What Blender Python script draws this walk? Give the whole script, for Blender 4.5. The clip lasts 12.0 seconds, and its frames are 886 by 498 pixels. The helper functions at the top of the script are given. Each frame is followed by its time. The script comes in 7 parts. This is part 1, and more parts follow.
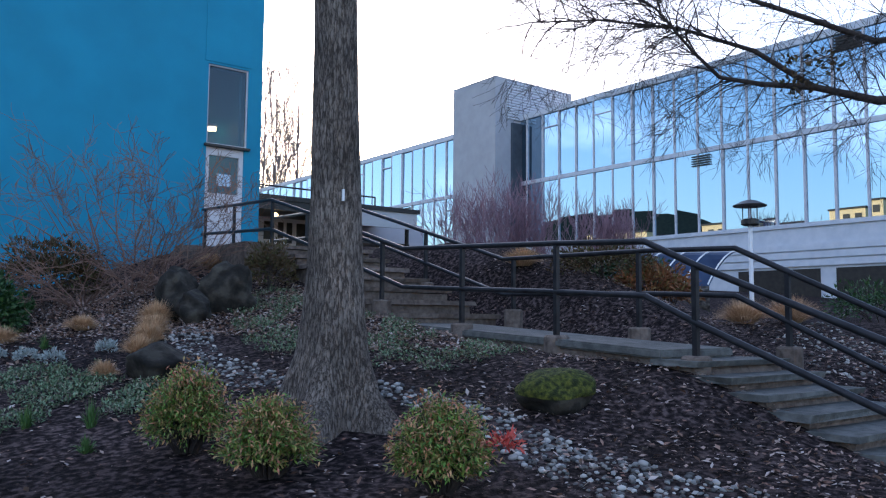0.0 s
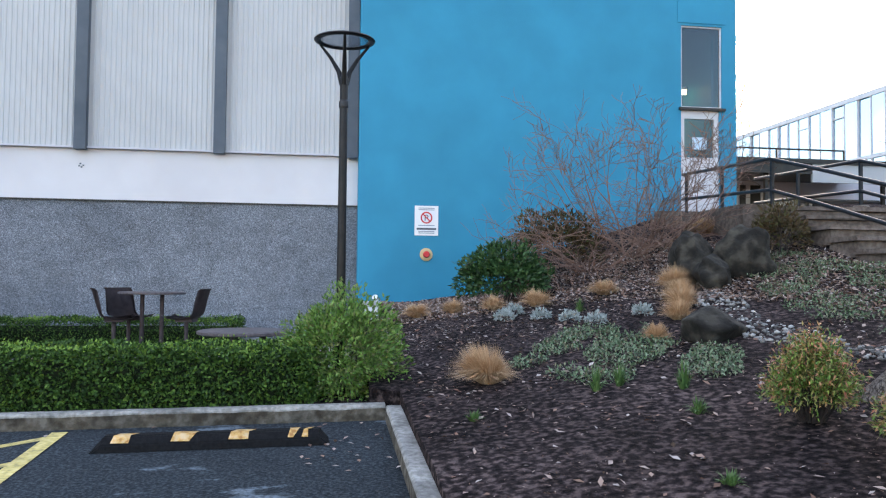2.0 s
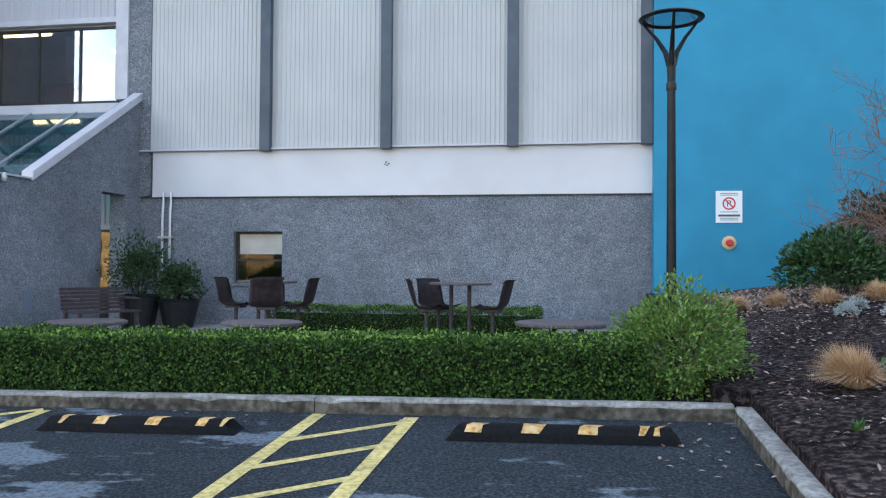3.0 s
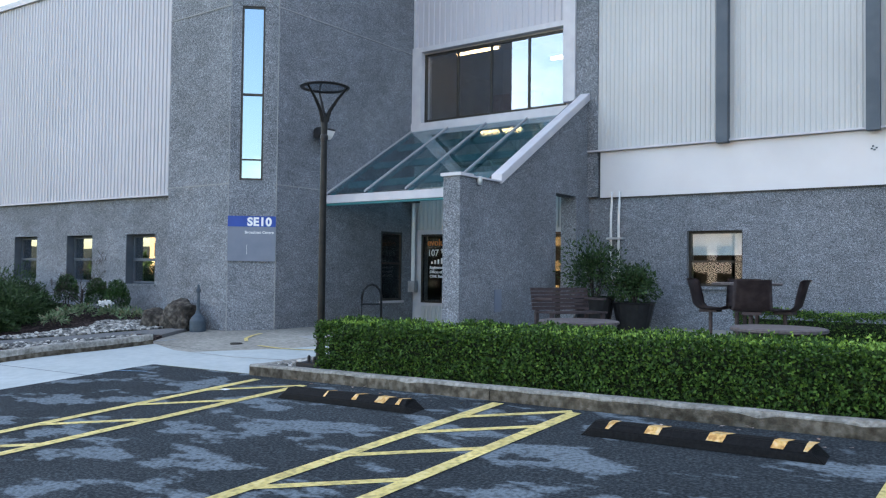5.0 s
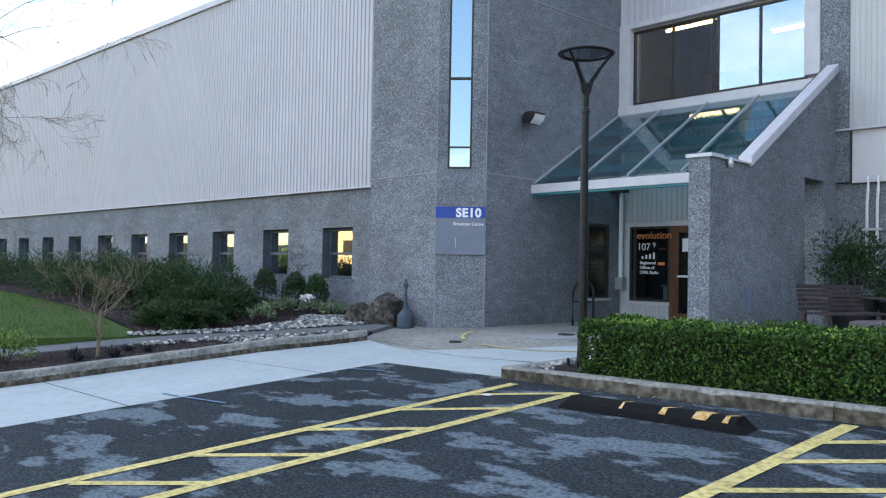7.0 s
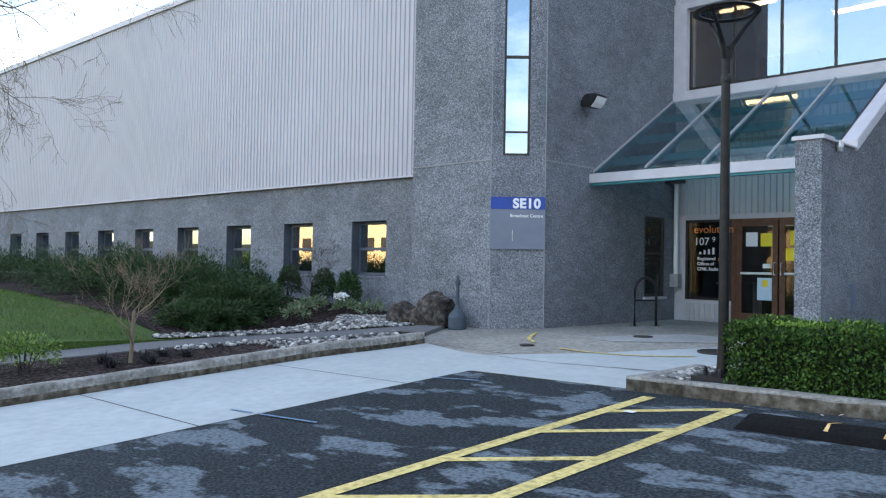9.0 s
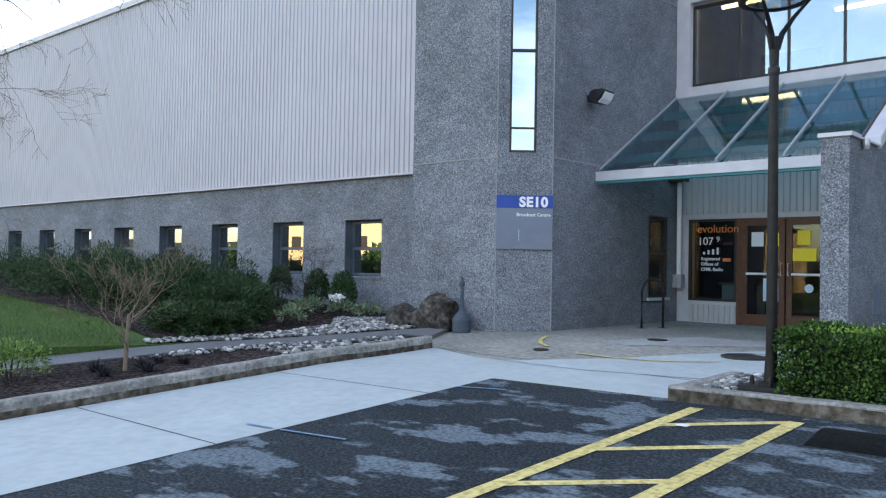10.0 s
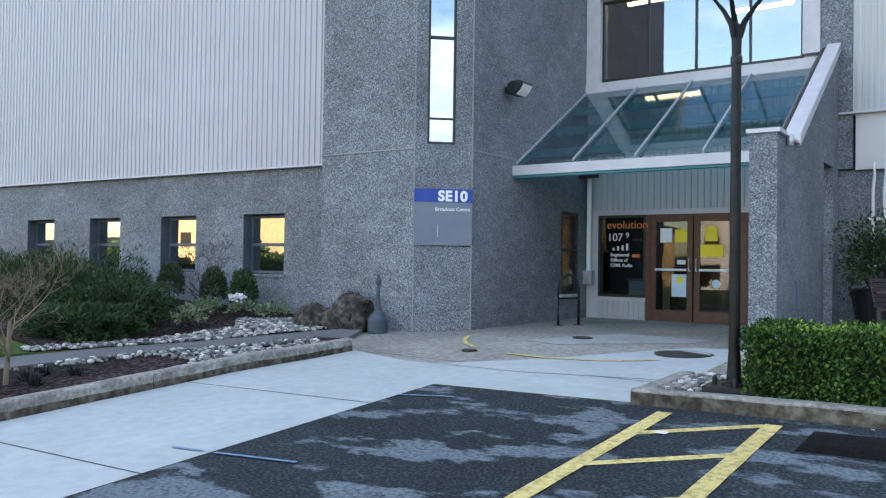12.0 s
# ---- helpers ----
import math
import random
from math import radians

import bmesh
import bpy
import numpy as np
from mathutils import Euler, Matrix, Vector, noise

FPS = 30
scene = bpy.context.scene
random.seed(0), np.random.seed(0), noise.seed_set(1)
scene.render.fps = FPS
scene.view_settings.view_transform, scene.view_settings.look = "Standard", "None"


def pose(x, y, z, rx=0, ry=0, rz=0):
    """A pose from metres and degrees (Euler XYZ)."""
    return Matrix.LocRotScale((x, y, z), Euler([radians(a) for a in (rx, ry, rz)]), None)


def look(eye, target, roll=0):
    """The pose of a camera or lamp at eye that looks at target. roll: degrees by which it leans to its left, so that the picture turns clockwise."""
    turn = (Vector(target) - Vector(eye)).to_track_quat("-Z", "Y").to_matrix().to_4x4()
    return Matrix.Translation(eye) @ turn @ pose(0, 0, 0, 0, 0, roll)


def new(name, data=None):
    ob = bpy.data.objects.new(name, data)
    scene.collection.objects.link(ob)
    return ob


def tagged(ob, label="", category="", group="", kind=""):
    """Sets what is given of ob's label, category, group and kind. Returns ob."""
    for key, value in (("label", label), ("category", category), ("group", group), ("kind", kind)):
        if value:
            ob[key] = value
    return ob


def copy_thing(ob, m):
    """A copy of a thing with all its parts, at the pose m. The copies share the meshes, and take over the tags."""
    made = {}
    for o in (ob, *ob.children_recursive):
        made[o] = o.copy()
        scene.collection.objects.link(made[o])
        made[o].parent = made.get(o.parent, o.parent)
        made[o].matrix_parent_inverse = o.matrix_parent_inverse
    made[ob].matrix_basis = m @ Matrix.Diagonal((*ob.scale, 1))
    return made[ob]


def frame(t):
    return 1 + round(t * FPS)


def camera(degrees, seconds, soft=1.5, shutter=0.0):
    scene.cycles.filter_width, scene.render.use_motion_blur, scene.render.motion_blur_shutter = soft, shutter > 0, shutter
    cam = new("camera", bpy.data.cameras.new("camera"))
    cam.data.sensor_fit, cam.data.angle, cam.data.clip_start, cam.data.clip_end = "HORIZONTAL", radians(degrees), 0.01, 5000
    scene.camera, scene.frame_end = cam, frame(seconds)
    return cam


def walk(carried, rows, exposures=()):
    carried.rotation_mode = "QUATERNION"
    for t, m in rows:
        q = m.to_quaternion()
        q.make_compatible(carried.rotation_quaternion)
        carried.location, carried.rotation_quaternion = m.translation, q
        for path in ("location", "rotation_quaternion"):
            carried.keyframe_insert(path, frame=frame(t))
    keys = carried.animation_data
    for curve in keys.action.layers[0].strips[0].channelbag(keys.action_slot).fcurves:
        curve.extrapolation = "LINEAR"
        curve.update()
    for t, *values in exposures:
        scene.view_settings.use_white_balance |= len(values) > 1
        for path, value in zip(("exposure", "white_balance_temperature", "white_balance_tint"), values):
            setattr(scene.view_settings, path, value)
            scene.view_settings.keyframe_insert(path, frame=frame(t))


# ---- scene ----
# ---- camera ----
cam = camera(57.4, 12.0, soft=1.2)
PATH = [
    (0, (0.006, 0.648, 1.53), (1.217, 2.23, 1.7), 0.5),
    (0.5, (-0.22, 0.753, 1.523), (0.809, 2.461, 1.671), 0.5),
    (1, (-0.425, 0.902, 1.541), (0.373, 2.731, 1.676), 0.4),
    (1.5, (-0.715, 1.049, 1.517), (-0.173, 2.97, 1.642), 0.5),
    (2, (-1.022, 1.199, 1.496), (-0.727, 3.176, 1.575), 0.6),
    (2.5, (-1.328, 1.322, 1.527), (-1.344, 3.321, 1.576), 0.5),
    (3, (-1.651, 1.397, 1.512), (-1.987, 3.368, 1.559), 0.4),
    (3.2, (-1.792, 1.466, 1.506), (-2.23, 3.417, 1.553), 0.4),
    (4.8, (-2.991, 1.682, 1.409), (-4.097, 3.347, 1.463), 0.6),
    (5, (-3.164, 1.711, 1.406), (-4.348, 3.321, 1.461), 0.7),
    (5.5, (-3.566, 1.697, 1.38), (-4.902, 3.184, 1.435), 0.8),
    (6, (-3.987, 1.722, 1.362), (-5.4, 3.136, 1.414), 0.9),
    (6.5, (-4.41, 1.689, 1.344), (-5.857, 3.068, 1.392), 1.0),
    (7, (-4.878, 1.713, 1.314), (-6.327, 3.091, 1.36), 1.0),
    (9, (-6.607, 1.692, 1.249), (-8.024, 3.103, 1.292), 1.0),
    (9.5, (-6.976, 1.7, 1.278), (-8.378, 3.125, 1.318), 1.0),
    (10, (-7.306, 1.685, 1.278), (-8.674, 3.144, 1.318), 1.0),
    (10.5, (-7.589, 1.739, 1.282), (-8.903, 3.246, 1.32), 0.9),
    (11, (-7.836, 1.737, 1.285), (-9.09, 3.295, 1.321), 0.9),
    (11.5, (-8.04, 1.742, 1.28), (-9.223, 3.354, 1.315), 0.9),
    (12, (-8.172, 1.787, 1.275), (-9.304, 3.435, 1.311), 0.8),
]
EXPOSURES = [(0, 1.8, 5850, 21), (0.5, 2.17, 6250, 22), (1.0, 2.66, 6850, 25), (1.5, 2.84, 7100, 23), (2.5, 2.72, 7250, 19), (3.2, 2.67, 7050, 18), (4.8, 2.68, 7150, 17), (6, 2.64, 7250, 17), (9, 2.59, 7250, 18), (10.5, 2.57, 7250, 18), (12, 2.66, 7250, 17)]
walk(cam, [(t, look(eye, target, roll)) for t, eye, target, roll in PATH], EXPOSURES)

# ---- world and sun ----
SUN_DIR = Vector((0.5, 0.87, 0.16)).normalized()
world = bpy.data.worlds.new("sky")
scene.world = world
world.use_nodes = True
wn, wl = world.node_tree.nodes, world.node_tree.links
sky = wn.new("ShaderNodeTexSky")
sky.sky_type, sky.sun_disc = "NISHITA", False
sky.sun_elevation = math.asin(SUN_DIR.z)
sky.sun_rotation = math.atan2(SUN_DIR.x, SUN_DIR.y)
sky.air_density, sky.dust_density, sky.ozone_density = 1.0, 1.5, 2.0
wcoord = wn.new("ShaderNodeTexCoord")
wmap = wn.new("ShaderNodeMapping")
wmap.inputs["Scale"].default_value = (1.0, 1.0, 2.6)
wnoise = wn.new("ShaderNodeTexNoise")
wnoise.inputs["Scale"].default_value, wnoise.inputs["Detail"].default_value = 2.2, 8.0
wnoise.inputs["Roughness"].default_value = 0.58
wramp = wn.new("ShaderNodeValToRGB")
wramp.color_ramp.elements[0].position, wramp.color_ramp.elements[1].position = 0.5, 0.8
wmix = wn.new("ShaderNodeMix")
wmix.data_type = "RGBA"
wmix.inputs[7].default_value = (5.4, 5.7, 6.3, 1)
wl.new(wcoord.outputs["Generated"], wmap.inputs["Vector"])
wl.new(wmap.outputs[0], wnoise.inputs["Vector"])
wl.new(wnoise.outputs["Fac"], wramp.inputs["Fac"])
wl.new(wramp.outputs["Color"], wmix.inputs[0])
wl.new(sky.outputs["Color"], wmix.inputs[6])
wl.new(wmix.outputs[2], wn["Background"].inputs["Color"])
wn["Background"].inputs["Strength"].default_value = 0.15
sun = new("sun", bpy.data.lights.new("sun", "SUN"))
sun.data.energy, sun.data.angle, sun.data.color = 3.0, radians(0.5), (1.0, 0.78, 0.52)
sun.matrix_world = look(SUN_DIR * 60, (0, 0, 0))


# ---- materials ----
def mat(name, colors, rough=0.7, scale=8.0, bump=0.0, bump_scale=None, metal=0.0, stains=0.0, stain_scale=0.6, island=False, obj_random=False, spec=0.3, detail=6.0):
    """A procedural surface: two or more colours spread by fine noise (or by piece), darker wear at a larger scale, and a fine relief."""
    m = bpy.data.materials.new(name)
    m.use_nodes = True
    n, k = m.node_tree.nodes, m.node_tree.links
    b = n["Principled BSDF"]
    b.inputs["Roughness"].default_value, b.inputs["Metallic"].default_value = rough, metal
    b.inputs["Specular IOR Level"].default_value = spec
    pos = n.new("ShaderNodeNewGeometry")
    noi = n.new("ShaderNodeTexNoise")
    noi.inputs["Scale"].default_value, noi.inputs["Detail"].default_value = scale, detail
    k.new(pos.outputs["Position"], noi.inputs["Vector"])
    ramp = n.new("ShaderNodeValToRGB")
    while len(ramp.color_ramp.elements) < len(colors):
        ramp.color_ramp.elements.new(0.5)
    lo, hi = (0.0, 1.0) if island or obj_random else (0.36, 0.64)
    for i, c in enumerate(colors):
        e = ramp.color_ramp.elements[i]
        e.position = lo + (hi - lo) * i / max(1, len(colors) - 1)
        e.color = (*c, 1)
    if island:
        k.new(pos.outputs["Random Per Island"], ramp.inputs["Fac"])
    elif obj_random:
        info = n.new("ShaderNodeObjectInfo")
        k.new(info.outputs["Random"], ramp.inputs["Fac"])
    else:
        k.new(noi.outputs["Fac"], ramp.inputs["Fac"])
    out = ramp.outputs["Color"]
    if stains:
        big = n.new("ShaderNodeTexNoise")
        big.inputs["Scale"].default_value, big.inputs["Detail"].default_value = stain_scale, 5.0
        k.new(pos.outputs["Position"], big.inputs["Vector"])
        rr = n.new("ShaderNodeMapRange")
        rr.inputs["From Min"].default_value, rr.inputs["From Max"].default_value = 0.35, 0.68
        rr.inputs["To Min"].default_value, rr.inputs["To Max"].default_value = 1.0 - stains, 1.0 + stains * 0.4
        k.new(big.outputs["Fac"], rr.inputs["Value"])
        mul = n.new("ShaderNodeVectorMath")
        mul.operation = "SCALE"
        k.new(out, mul.inputs[0])
        k.new(rr.outputs[0], mul.inputs["Scale"])
        out = mul.outputs["Vector"]
    k.new(out, b.inputs["Base Color"])
    if bump:
        bn = n.new("ShaderNodeTexNoise")
        bn.inputs["Scale"].default_value, bn.inputs["Detail"].default_value = bump_scale or scale * 3, 4.0
        k.new(pos.outputs["Position"], bn.inputs["Vector"])
        bp = n.new("ShaderNodeBump")
        bp.inputs["Strength"].default_value, bp.inputs["Distance"].default_value = bump, 0.02
        k.new(bn.outputs["Fac"], bp.inputs["Height"])
        k.new(bp.outputs["Normal"], b.inputs["Normal"])
    return m


def pebbledash(name, dark, mid, light):
    """Exposed-aggregate concrete: small chips of several greys set in cement, with broad cloudy weathering."""
    m = mat(name, [dark, mid, light], rough=0.92, scale=70, stains=0.18, stain_scale=0.9, bump=0.9, bump_scale=62, detail=3.0)
    n, k = m.node_tree.nodes, m.node_tree.links
    geo, b = n["Geometry"], n["Principled BSDF"]

    def factor(tex, lo, hi, a, z):
        mp = n.new("ShaderNodeMapRange")
        mp.inputs["From Min"].default_value, mp.inputs["From Max"].default_value = lo, hi
        mp.inputs["To Min"].default_value, mp.inputs["To Max"].default_value = a, z
        k.new(tex, mp.inputs["Value"])
        return mp.outputs[0]

    chips = []
    for scale in (88.0, 36.0):
        vor = n.new("ShaderNodeTexVoronoi")
        vor.inputs["Scale"].default_value = scale
        k.new(geo.outputs["Position"], vor.inputs["Vector"])
        sep = n.new("ShaderNodeSeparateColor")
        k.new(vor.outputs["Color"], sep.inputs[0])
        chips.append(sep.outputs[0])
    cloud = n.new("ShaderNodeTexNoise")
    cloud.inputs["Scale"].default_value, cloud.inputs["Detail"].default_value = 5.0, 6.0
    mpg = n.new("ShaderNodeMapping")
    mpg.inputs["Scale"].default_value = (0.7, 0.7, 1.3)
    k.new(geo.outputs["Position"], mpg.inputs["Vector"])
    k.new(mpg.outputs[0], cloud.inputs["Vector"])
    out = b.inputs["Base Color"].links[0].from_socket
    for f in (factor(chips[0], 0.0, 1.0, 0.55, 1.46), factor(chips[1], 0.0, 1.0, 0.86, 1.14), factor(cloud.outputs["Fac"], 0.32, 0.68, 0.88, 1.12)):
        sc = n.new("ShaderNodeVectorMath")
        sc.operation = "SCALE"
        k.new(out, sc.inputs[0])
        k.new(f, sc.inputs["Scale"])
        out = sc.outputs["Vector"]
    k.new(out, b.inputs["Base Color"])
    return m


def glass(name, tint, mirror, rough=0.0, coat=(0.9, 0.95, 1.0)):
    """A window pane: lets light through, with a mirror share that grows at grazing angles."""
    m = bpy.data.materials.new(name)
    m.use_nodes = True
    n, k = m.node_tree.nodes, m.node_tree.links
    n.remove(n["Principled BSDF"])
    tr, gl, mx = n.new("ShaderNodeBsdfTransparent"), n.new("ShaderNodeBsdfGlossy"), n.new("ShaderNodeMixShader")
    tr.inputs["Color"].default_value = (*tint, 1)
    gl.inputs["Roughness"].default_value = rough
    gl.inputs["Color"].default_value = (*coat, 1)
    lw = n.new("ShaderNodeLayerWeight")
    lw.inputs["Blend"].default_value = 0.5
    fr = n.new("ShaderNodeMath")
    fr.operation = "POWER"
    fr.inputs[1].default_value = 4.0
    k.new(lw.outputs["Facing"], fr.inputs[0])
    ad = n.new("ShaderNodeMath")
    ad.operation, ad.use_clamp = "ADD", True
    ad.inputs[1].default_value = mirror
    k.new(fr.outputs[0], ad.inputs[0])
    k.new(ad.outputs[0], mx.inputs[0])
    k.new(tr.outputs[0], mx.inputs[1])
    k.new(gl.outputs[0], mx.inputs[2])
    k.new(mx.outputs[0], n["Material Output"].inputs["Surface"])
    return m


def glow(name, color, power):
    m = bpy.data.materials.new(name)
    m.use_nodes = True
    b = m.node_tree.nodes["Principled BSDF"]
    b.inputs["Base Color"].default_value = (*color, 1)
    b.inputs["Emission Color"].default_value = (*color, 1)
    b.inputs["Emission Strength"].default_value = power
    return m


def wear_asphalt():
    """Old asphalt: fine dark aggregate with pale, dry, irregular patches and hairline cracks."""
    m = mat("asphalt", [(0.016, 0.021, 0.0245), (0.03, 0.0385, 0.045), (0.064, 0.078, 0.087)], rough=0.88, scale=48, bump=0.6, bump_scale=90, stains=0.3, stain_scale=0.5, spec=0.12, detail=9.0)
    n, k = m.node_tree.nodes, m.node_tree.links
    geo, b = n["Geometry"], n["Principled BSDF"]
    mp = n.new("ShaderNodeMapping")
    mp.inputs["Scale"].default_value = (0.62, 1.15, 1.0)
    k.new(geo.outputs["Position"], mp.inputs["Vector"])
    no = n.new("ShaderNodeTexNoise")
    no.inputs["Scale"].default_value, no.inputs["Detail"].default_value, no.inputs["Roughness"].default_value = 1.9, 9.0, 0.6
    k.new(mp.outputs[0], no.inputs["Vector"])
    rp = n.new("ShaderNodeMapRange")
    rp.inputs["From Min"].default_value, rp.inputs["From Max"].default_value = 0.545, 0.585
    rp.inputs["To Max"].default_value = 0.95
    xs = n.new("ShaderNodeSeparateXYZ")
    k.new(geo.outputs["Position"], xs.inputs[0])
    bare = n.new("ShaderNodeMapRange")
    bare.inputs["From Min"].default_value, bare.inputs["From Max"].default_value = -7.0, -1.5
    bare.inputs["To Min"].default_value, bare.inputs["To Max"].default_value = 0.018, -0.045
    k.new(xs.outputs[0], bare.inputs["Value"])
    ab = n.new("ShaderNodeMath")
    k.new(no.outputs["Fac"], ab.inputs[0])
    k.new(bare.outputs[0], ab.inputs[1])
    k.new(ab.outputs[0], rp.inputs["Value"])
    mx = n.new("ShaderNodeMix")
    mx.data_type = "RGBA"
    mx.inputs[7].default_value = (0.165, 0.205, 0.235, 1)
    grit = n.new("ShaderNodeTexNoise")
    grit.inputs["Scale"].default_value, grit.inputs["Detail"].default_value = 34.0, 5.0
    k.new(geo.outputs["Position"], grit.inputs["Vector"])
    gm = n.new("ShaderNodeMapRange")
    gm.inputs["From Min"].default_value, gm.inputs["From Max"].default_value = 0.36, 0.58
    gm.inputs["To Min"].default_value = 0.35
    k.new(grit.outputs["Fac"], gm.inputs["Value"])
    gx = n.new("ShaderNodeMath")
    gx.operation = "MULTIPLY"
    k.new(rp.outputs[0], gx.inputs[0])
    k.new(gm.outputs[0], gx.inputs[1])
    k.new(gx.outputs[0], mx.inputs[0])
    k.new(b.inputs["Base Color"].links[0].from_socket, mx.inputs[6])
    k.new(mx.outputs[2], b.inputs["Base Color"])
    return m


def furrowed(name):
    """Bark with long vertical ridges and dark furrows, mossy in patches."""
    m = mat(name, [(0.1, 0.08, 0.067), (0.28, 0.23, 0.19), (0.42, 0.355, 0.3)], rough=0.95, scale=1.0, bump=1.0, stains=0.35, stain_scale=2.5)
    n, k = m.node_tree.nodes, m.node_tree.links
    mp = n.new("ShaderNodeMapping")
    mp.inputs["Scale"].default_value = (1.0, 1.0, 0.2)
    k.new(n["Geometry"].outputs["Position"], mp.inputs["Vector"])
    vo = n.new("ShaderNodeTexNoise")
    vo.inputs["Scale"].default_value, vo.inputs["Detail"].default_value, vo.inputs["Roughness"].default_value = 52.0, 8.0, 0.7
    k.new(mp.outputs[0], vo.inputs["Vector"])
    ramp = [q for q in n if q.bl_idname == "ShaderNodeValToRGB"][0]
    ce = n.new("ShaderNodeTexVoronoi")
    ce.feature = "DISTANCE_TO_EDGE"
    ce.inputs["Scale"].default_value = 46.0
    wob = n.new("ShaderNodeVectorMath")
    wob.operation = "MULTIPLY_ADD"
    wob.inputs[1].default_value = (0.05, 0.05, 0.05)
    k.new(vo.outputs["Color"], wob.inputs[0])
    k.new(mp.outputs[0], wob.inputs[2])
    k.new(wob.outputs["Vector"], ce.inputs["Vector"])
    cm = n.new("ShaderNodeMapRange")
    cm.inputs["From Max"].default_value = 0.16
    cm.inputs["To Min"].default_value, cm.inputs["To Max"].default_value = -0.17, 0.03
    k.new(ce.outputs["Distance"], cm.inputs["Value"])
    ad = n.new("ShaderNodeMath")
    ad.operation = "ADD"
    k.new(vo.outputs["Fac"], ad.inputs[0])
    k.new(cm.outputs[0], ad.inputs[1])
    k.new(ad.outputs[0], ramp.inputs["Fac"])
    bp = [q for q in n if q.bl_idname == "ShaderNodeBump"][0]
    bp.inputs["Distance"].default_value = 0.04
    k.new(ad.outputs[0], bp.inputs["Height"])
    return m


M_ASPHALT = wear_asphalt()
M_CONCRETE = mat("new_concrete", [(0.375, 0.42, 0.425), (0.4, 0.445, 0.45), (0.425, 0.47, 0.472)], rough=0.85, scale=9, bump=0.15, bump_scale=80, stains=0.07, stain_scale=1.3)
M_PLAZA = mat("old_concrete", [(0.23, 0.225, 0.2), (0.3, 0.29, 0.26), (0.37, 0.355, 0.32)], rough=0.85, scale=14, bump=0.2, bump_scale=90, stains=0.25, stain_scale=0.7)
M_SLAB = mat("pale_concrete", [(0.34, 0.345, 0.34), (0.42, 0.42, 0.41)], rough=0.85, scale=14, bump=0.2, bump_scale=90, stains=0.2, stain_scale=0.9)
M_KERB = mat("kerb_concrete", [(0.22, 0.215, 0.195), (0.31, 0.3, 0.275), (0.39, 0.38, 0.355)], rough=0.9, scale=24, bump=0.6, bump_scale=60, stains=0.4, stain_scale=3.5)
M_KERB_D = mat("dark_kerb_face", [(0.055, 0.045, 0.032), (0.105, 0.09, 0.068), (0.18, 0.16, 0.13)], rough=0.95, scale=12, bump=0.6, bump_scale=60, stains=0.4, stain_scale=2.0)
M_PATH = mat("path_asphalt", [(0.11, 0.115, 0.12), (0.18, 0.185, 0.19)], rough=0.9, scale=70, bump=0.4, bump_scale=120, stains=0.2)
M_PAINT_Y = mat("yellow_road_paint", [(0.42, 0.34, 0.14), (0.66, 0.52, 0.18), (0.72, 0.6, 0.27)], rough=0.7, scale=22, bump=0.2, bump_scale=120, stains=0.16, stain_scale=3.0)
M_PAINT_BLUE = mat("blue_chalk", [(0.1, 0.19, 0.28), (0.17, 0.3, 0.43)], rough=0.9, scale=20)
M_PAINT_W = mat("white_road_paint", [(0.5, 0.56, 0.6), (0.72, 0.75, 0.77)], rough=0.8, scale=14)
M_DASH = pebbledash("exposed_aggregate", (0.106, 0.117, 0.134), (0.19, 0.205, 0.23), (0.3, 0.32, 0.348))
M_SEAM = mat("cement_seam", [(0.24, 0.245, 0.25), (0.33, 0.335, 0.34)], rough=0.9, scale=30)
M_CLAD = mat("lilac_grey_metal_cladding", [(0.455, 0.445, 0.487), (0.475, 0.465, 0.507)], rough=0.45, scale=1.2, stains=0.05, stain_scale=0.4, spec=0.4)
M_CLAD2 = mat("pale_grey_metal_cladding", [(0.475, 0.475, 0.478), (0.5, 0.5, 0.503)], rough=0.45, scale=1.2, stains=0.06, stain_scale=0.5, spec=0.4)
M_PIL = mat("slate_blue_steel", [(0.066, 0.085, 0.108), (0.088, 0.108, 0.133)], rough=0.5, scale=3, stains=0.1)
M_WHITE = mat("white_render", [(0.64, 0.615, 0.625), (0.67, 0.65, 0.66)], rough=0.75, scale=1.5, bump=0.1, bump_scale=70, stains=0.05)
M_BLUE = mat("turquoise_paint", [(0.008, 0.24, 0.385), (0.009, 0.265, 0.42)], rough=0.6, scale=1.5, bump=0.12, bump_scale=50, stains=0.1, stain_scale=0.5)
M_FRAME_P = mat("pale_painted_frame", [(0.5, 0.49, 0.53), (0.56, 0.55, 0.58)], rough=0.5, scale=4)
M_FRAME_D = mat("dark_bronze_frame", [(0.025, 0.022, 0.02), (0.04, 0.035, 0.03)], rough=0.4, scale=6)
M_BROWN = mat("brown_door_frame", [(0.1, 0.042, 0.024), (0.14, 0.06, 0.034)], rough=0.45, scale=10)
M_GALV = mat("galvanised_metal", [(0.42, 0.44, 0.46), (0.55, 0.57, 0.59)], rough=0.4, metal=0.6, scale=12)
M_TEAL = mat("teal_steel", [(0.03, 0.2, 0.235), (0.04, 0.25, 0.29)], rough=0.5, scale=5)
M_BLACK = mat("black_painted_steel", [(0.012, 0.012, 0.014), (0.025, 0.025, 0.028)], rough=0.4, scale=12)
M_POLE = mat("dark_bronze_pole", [(0.008, 0.008, 0.009), (0.017, 0.016, 0.016)], rough=0.4, metal=0.3, scale=10)
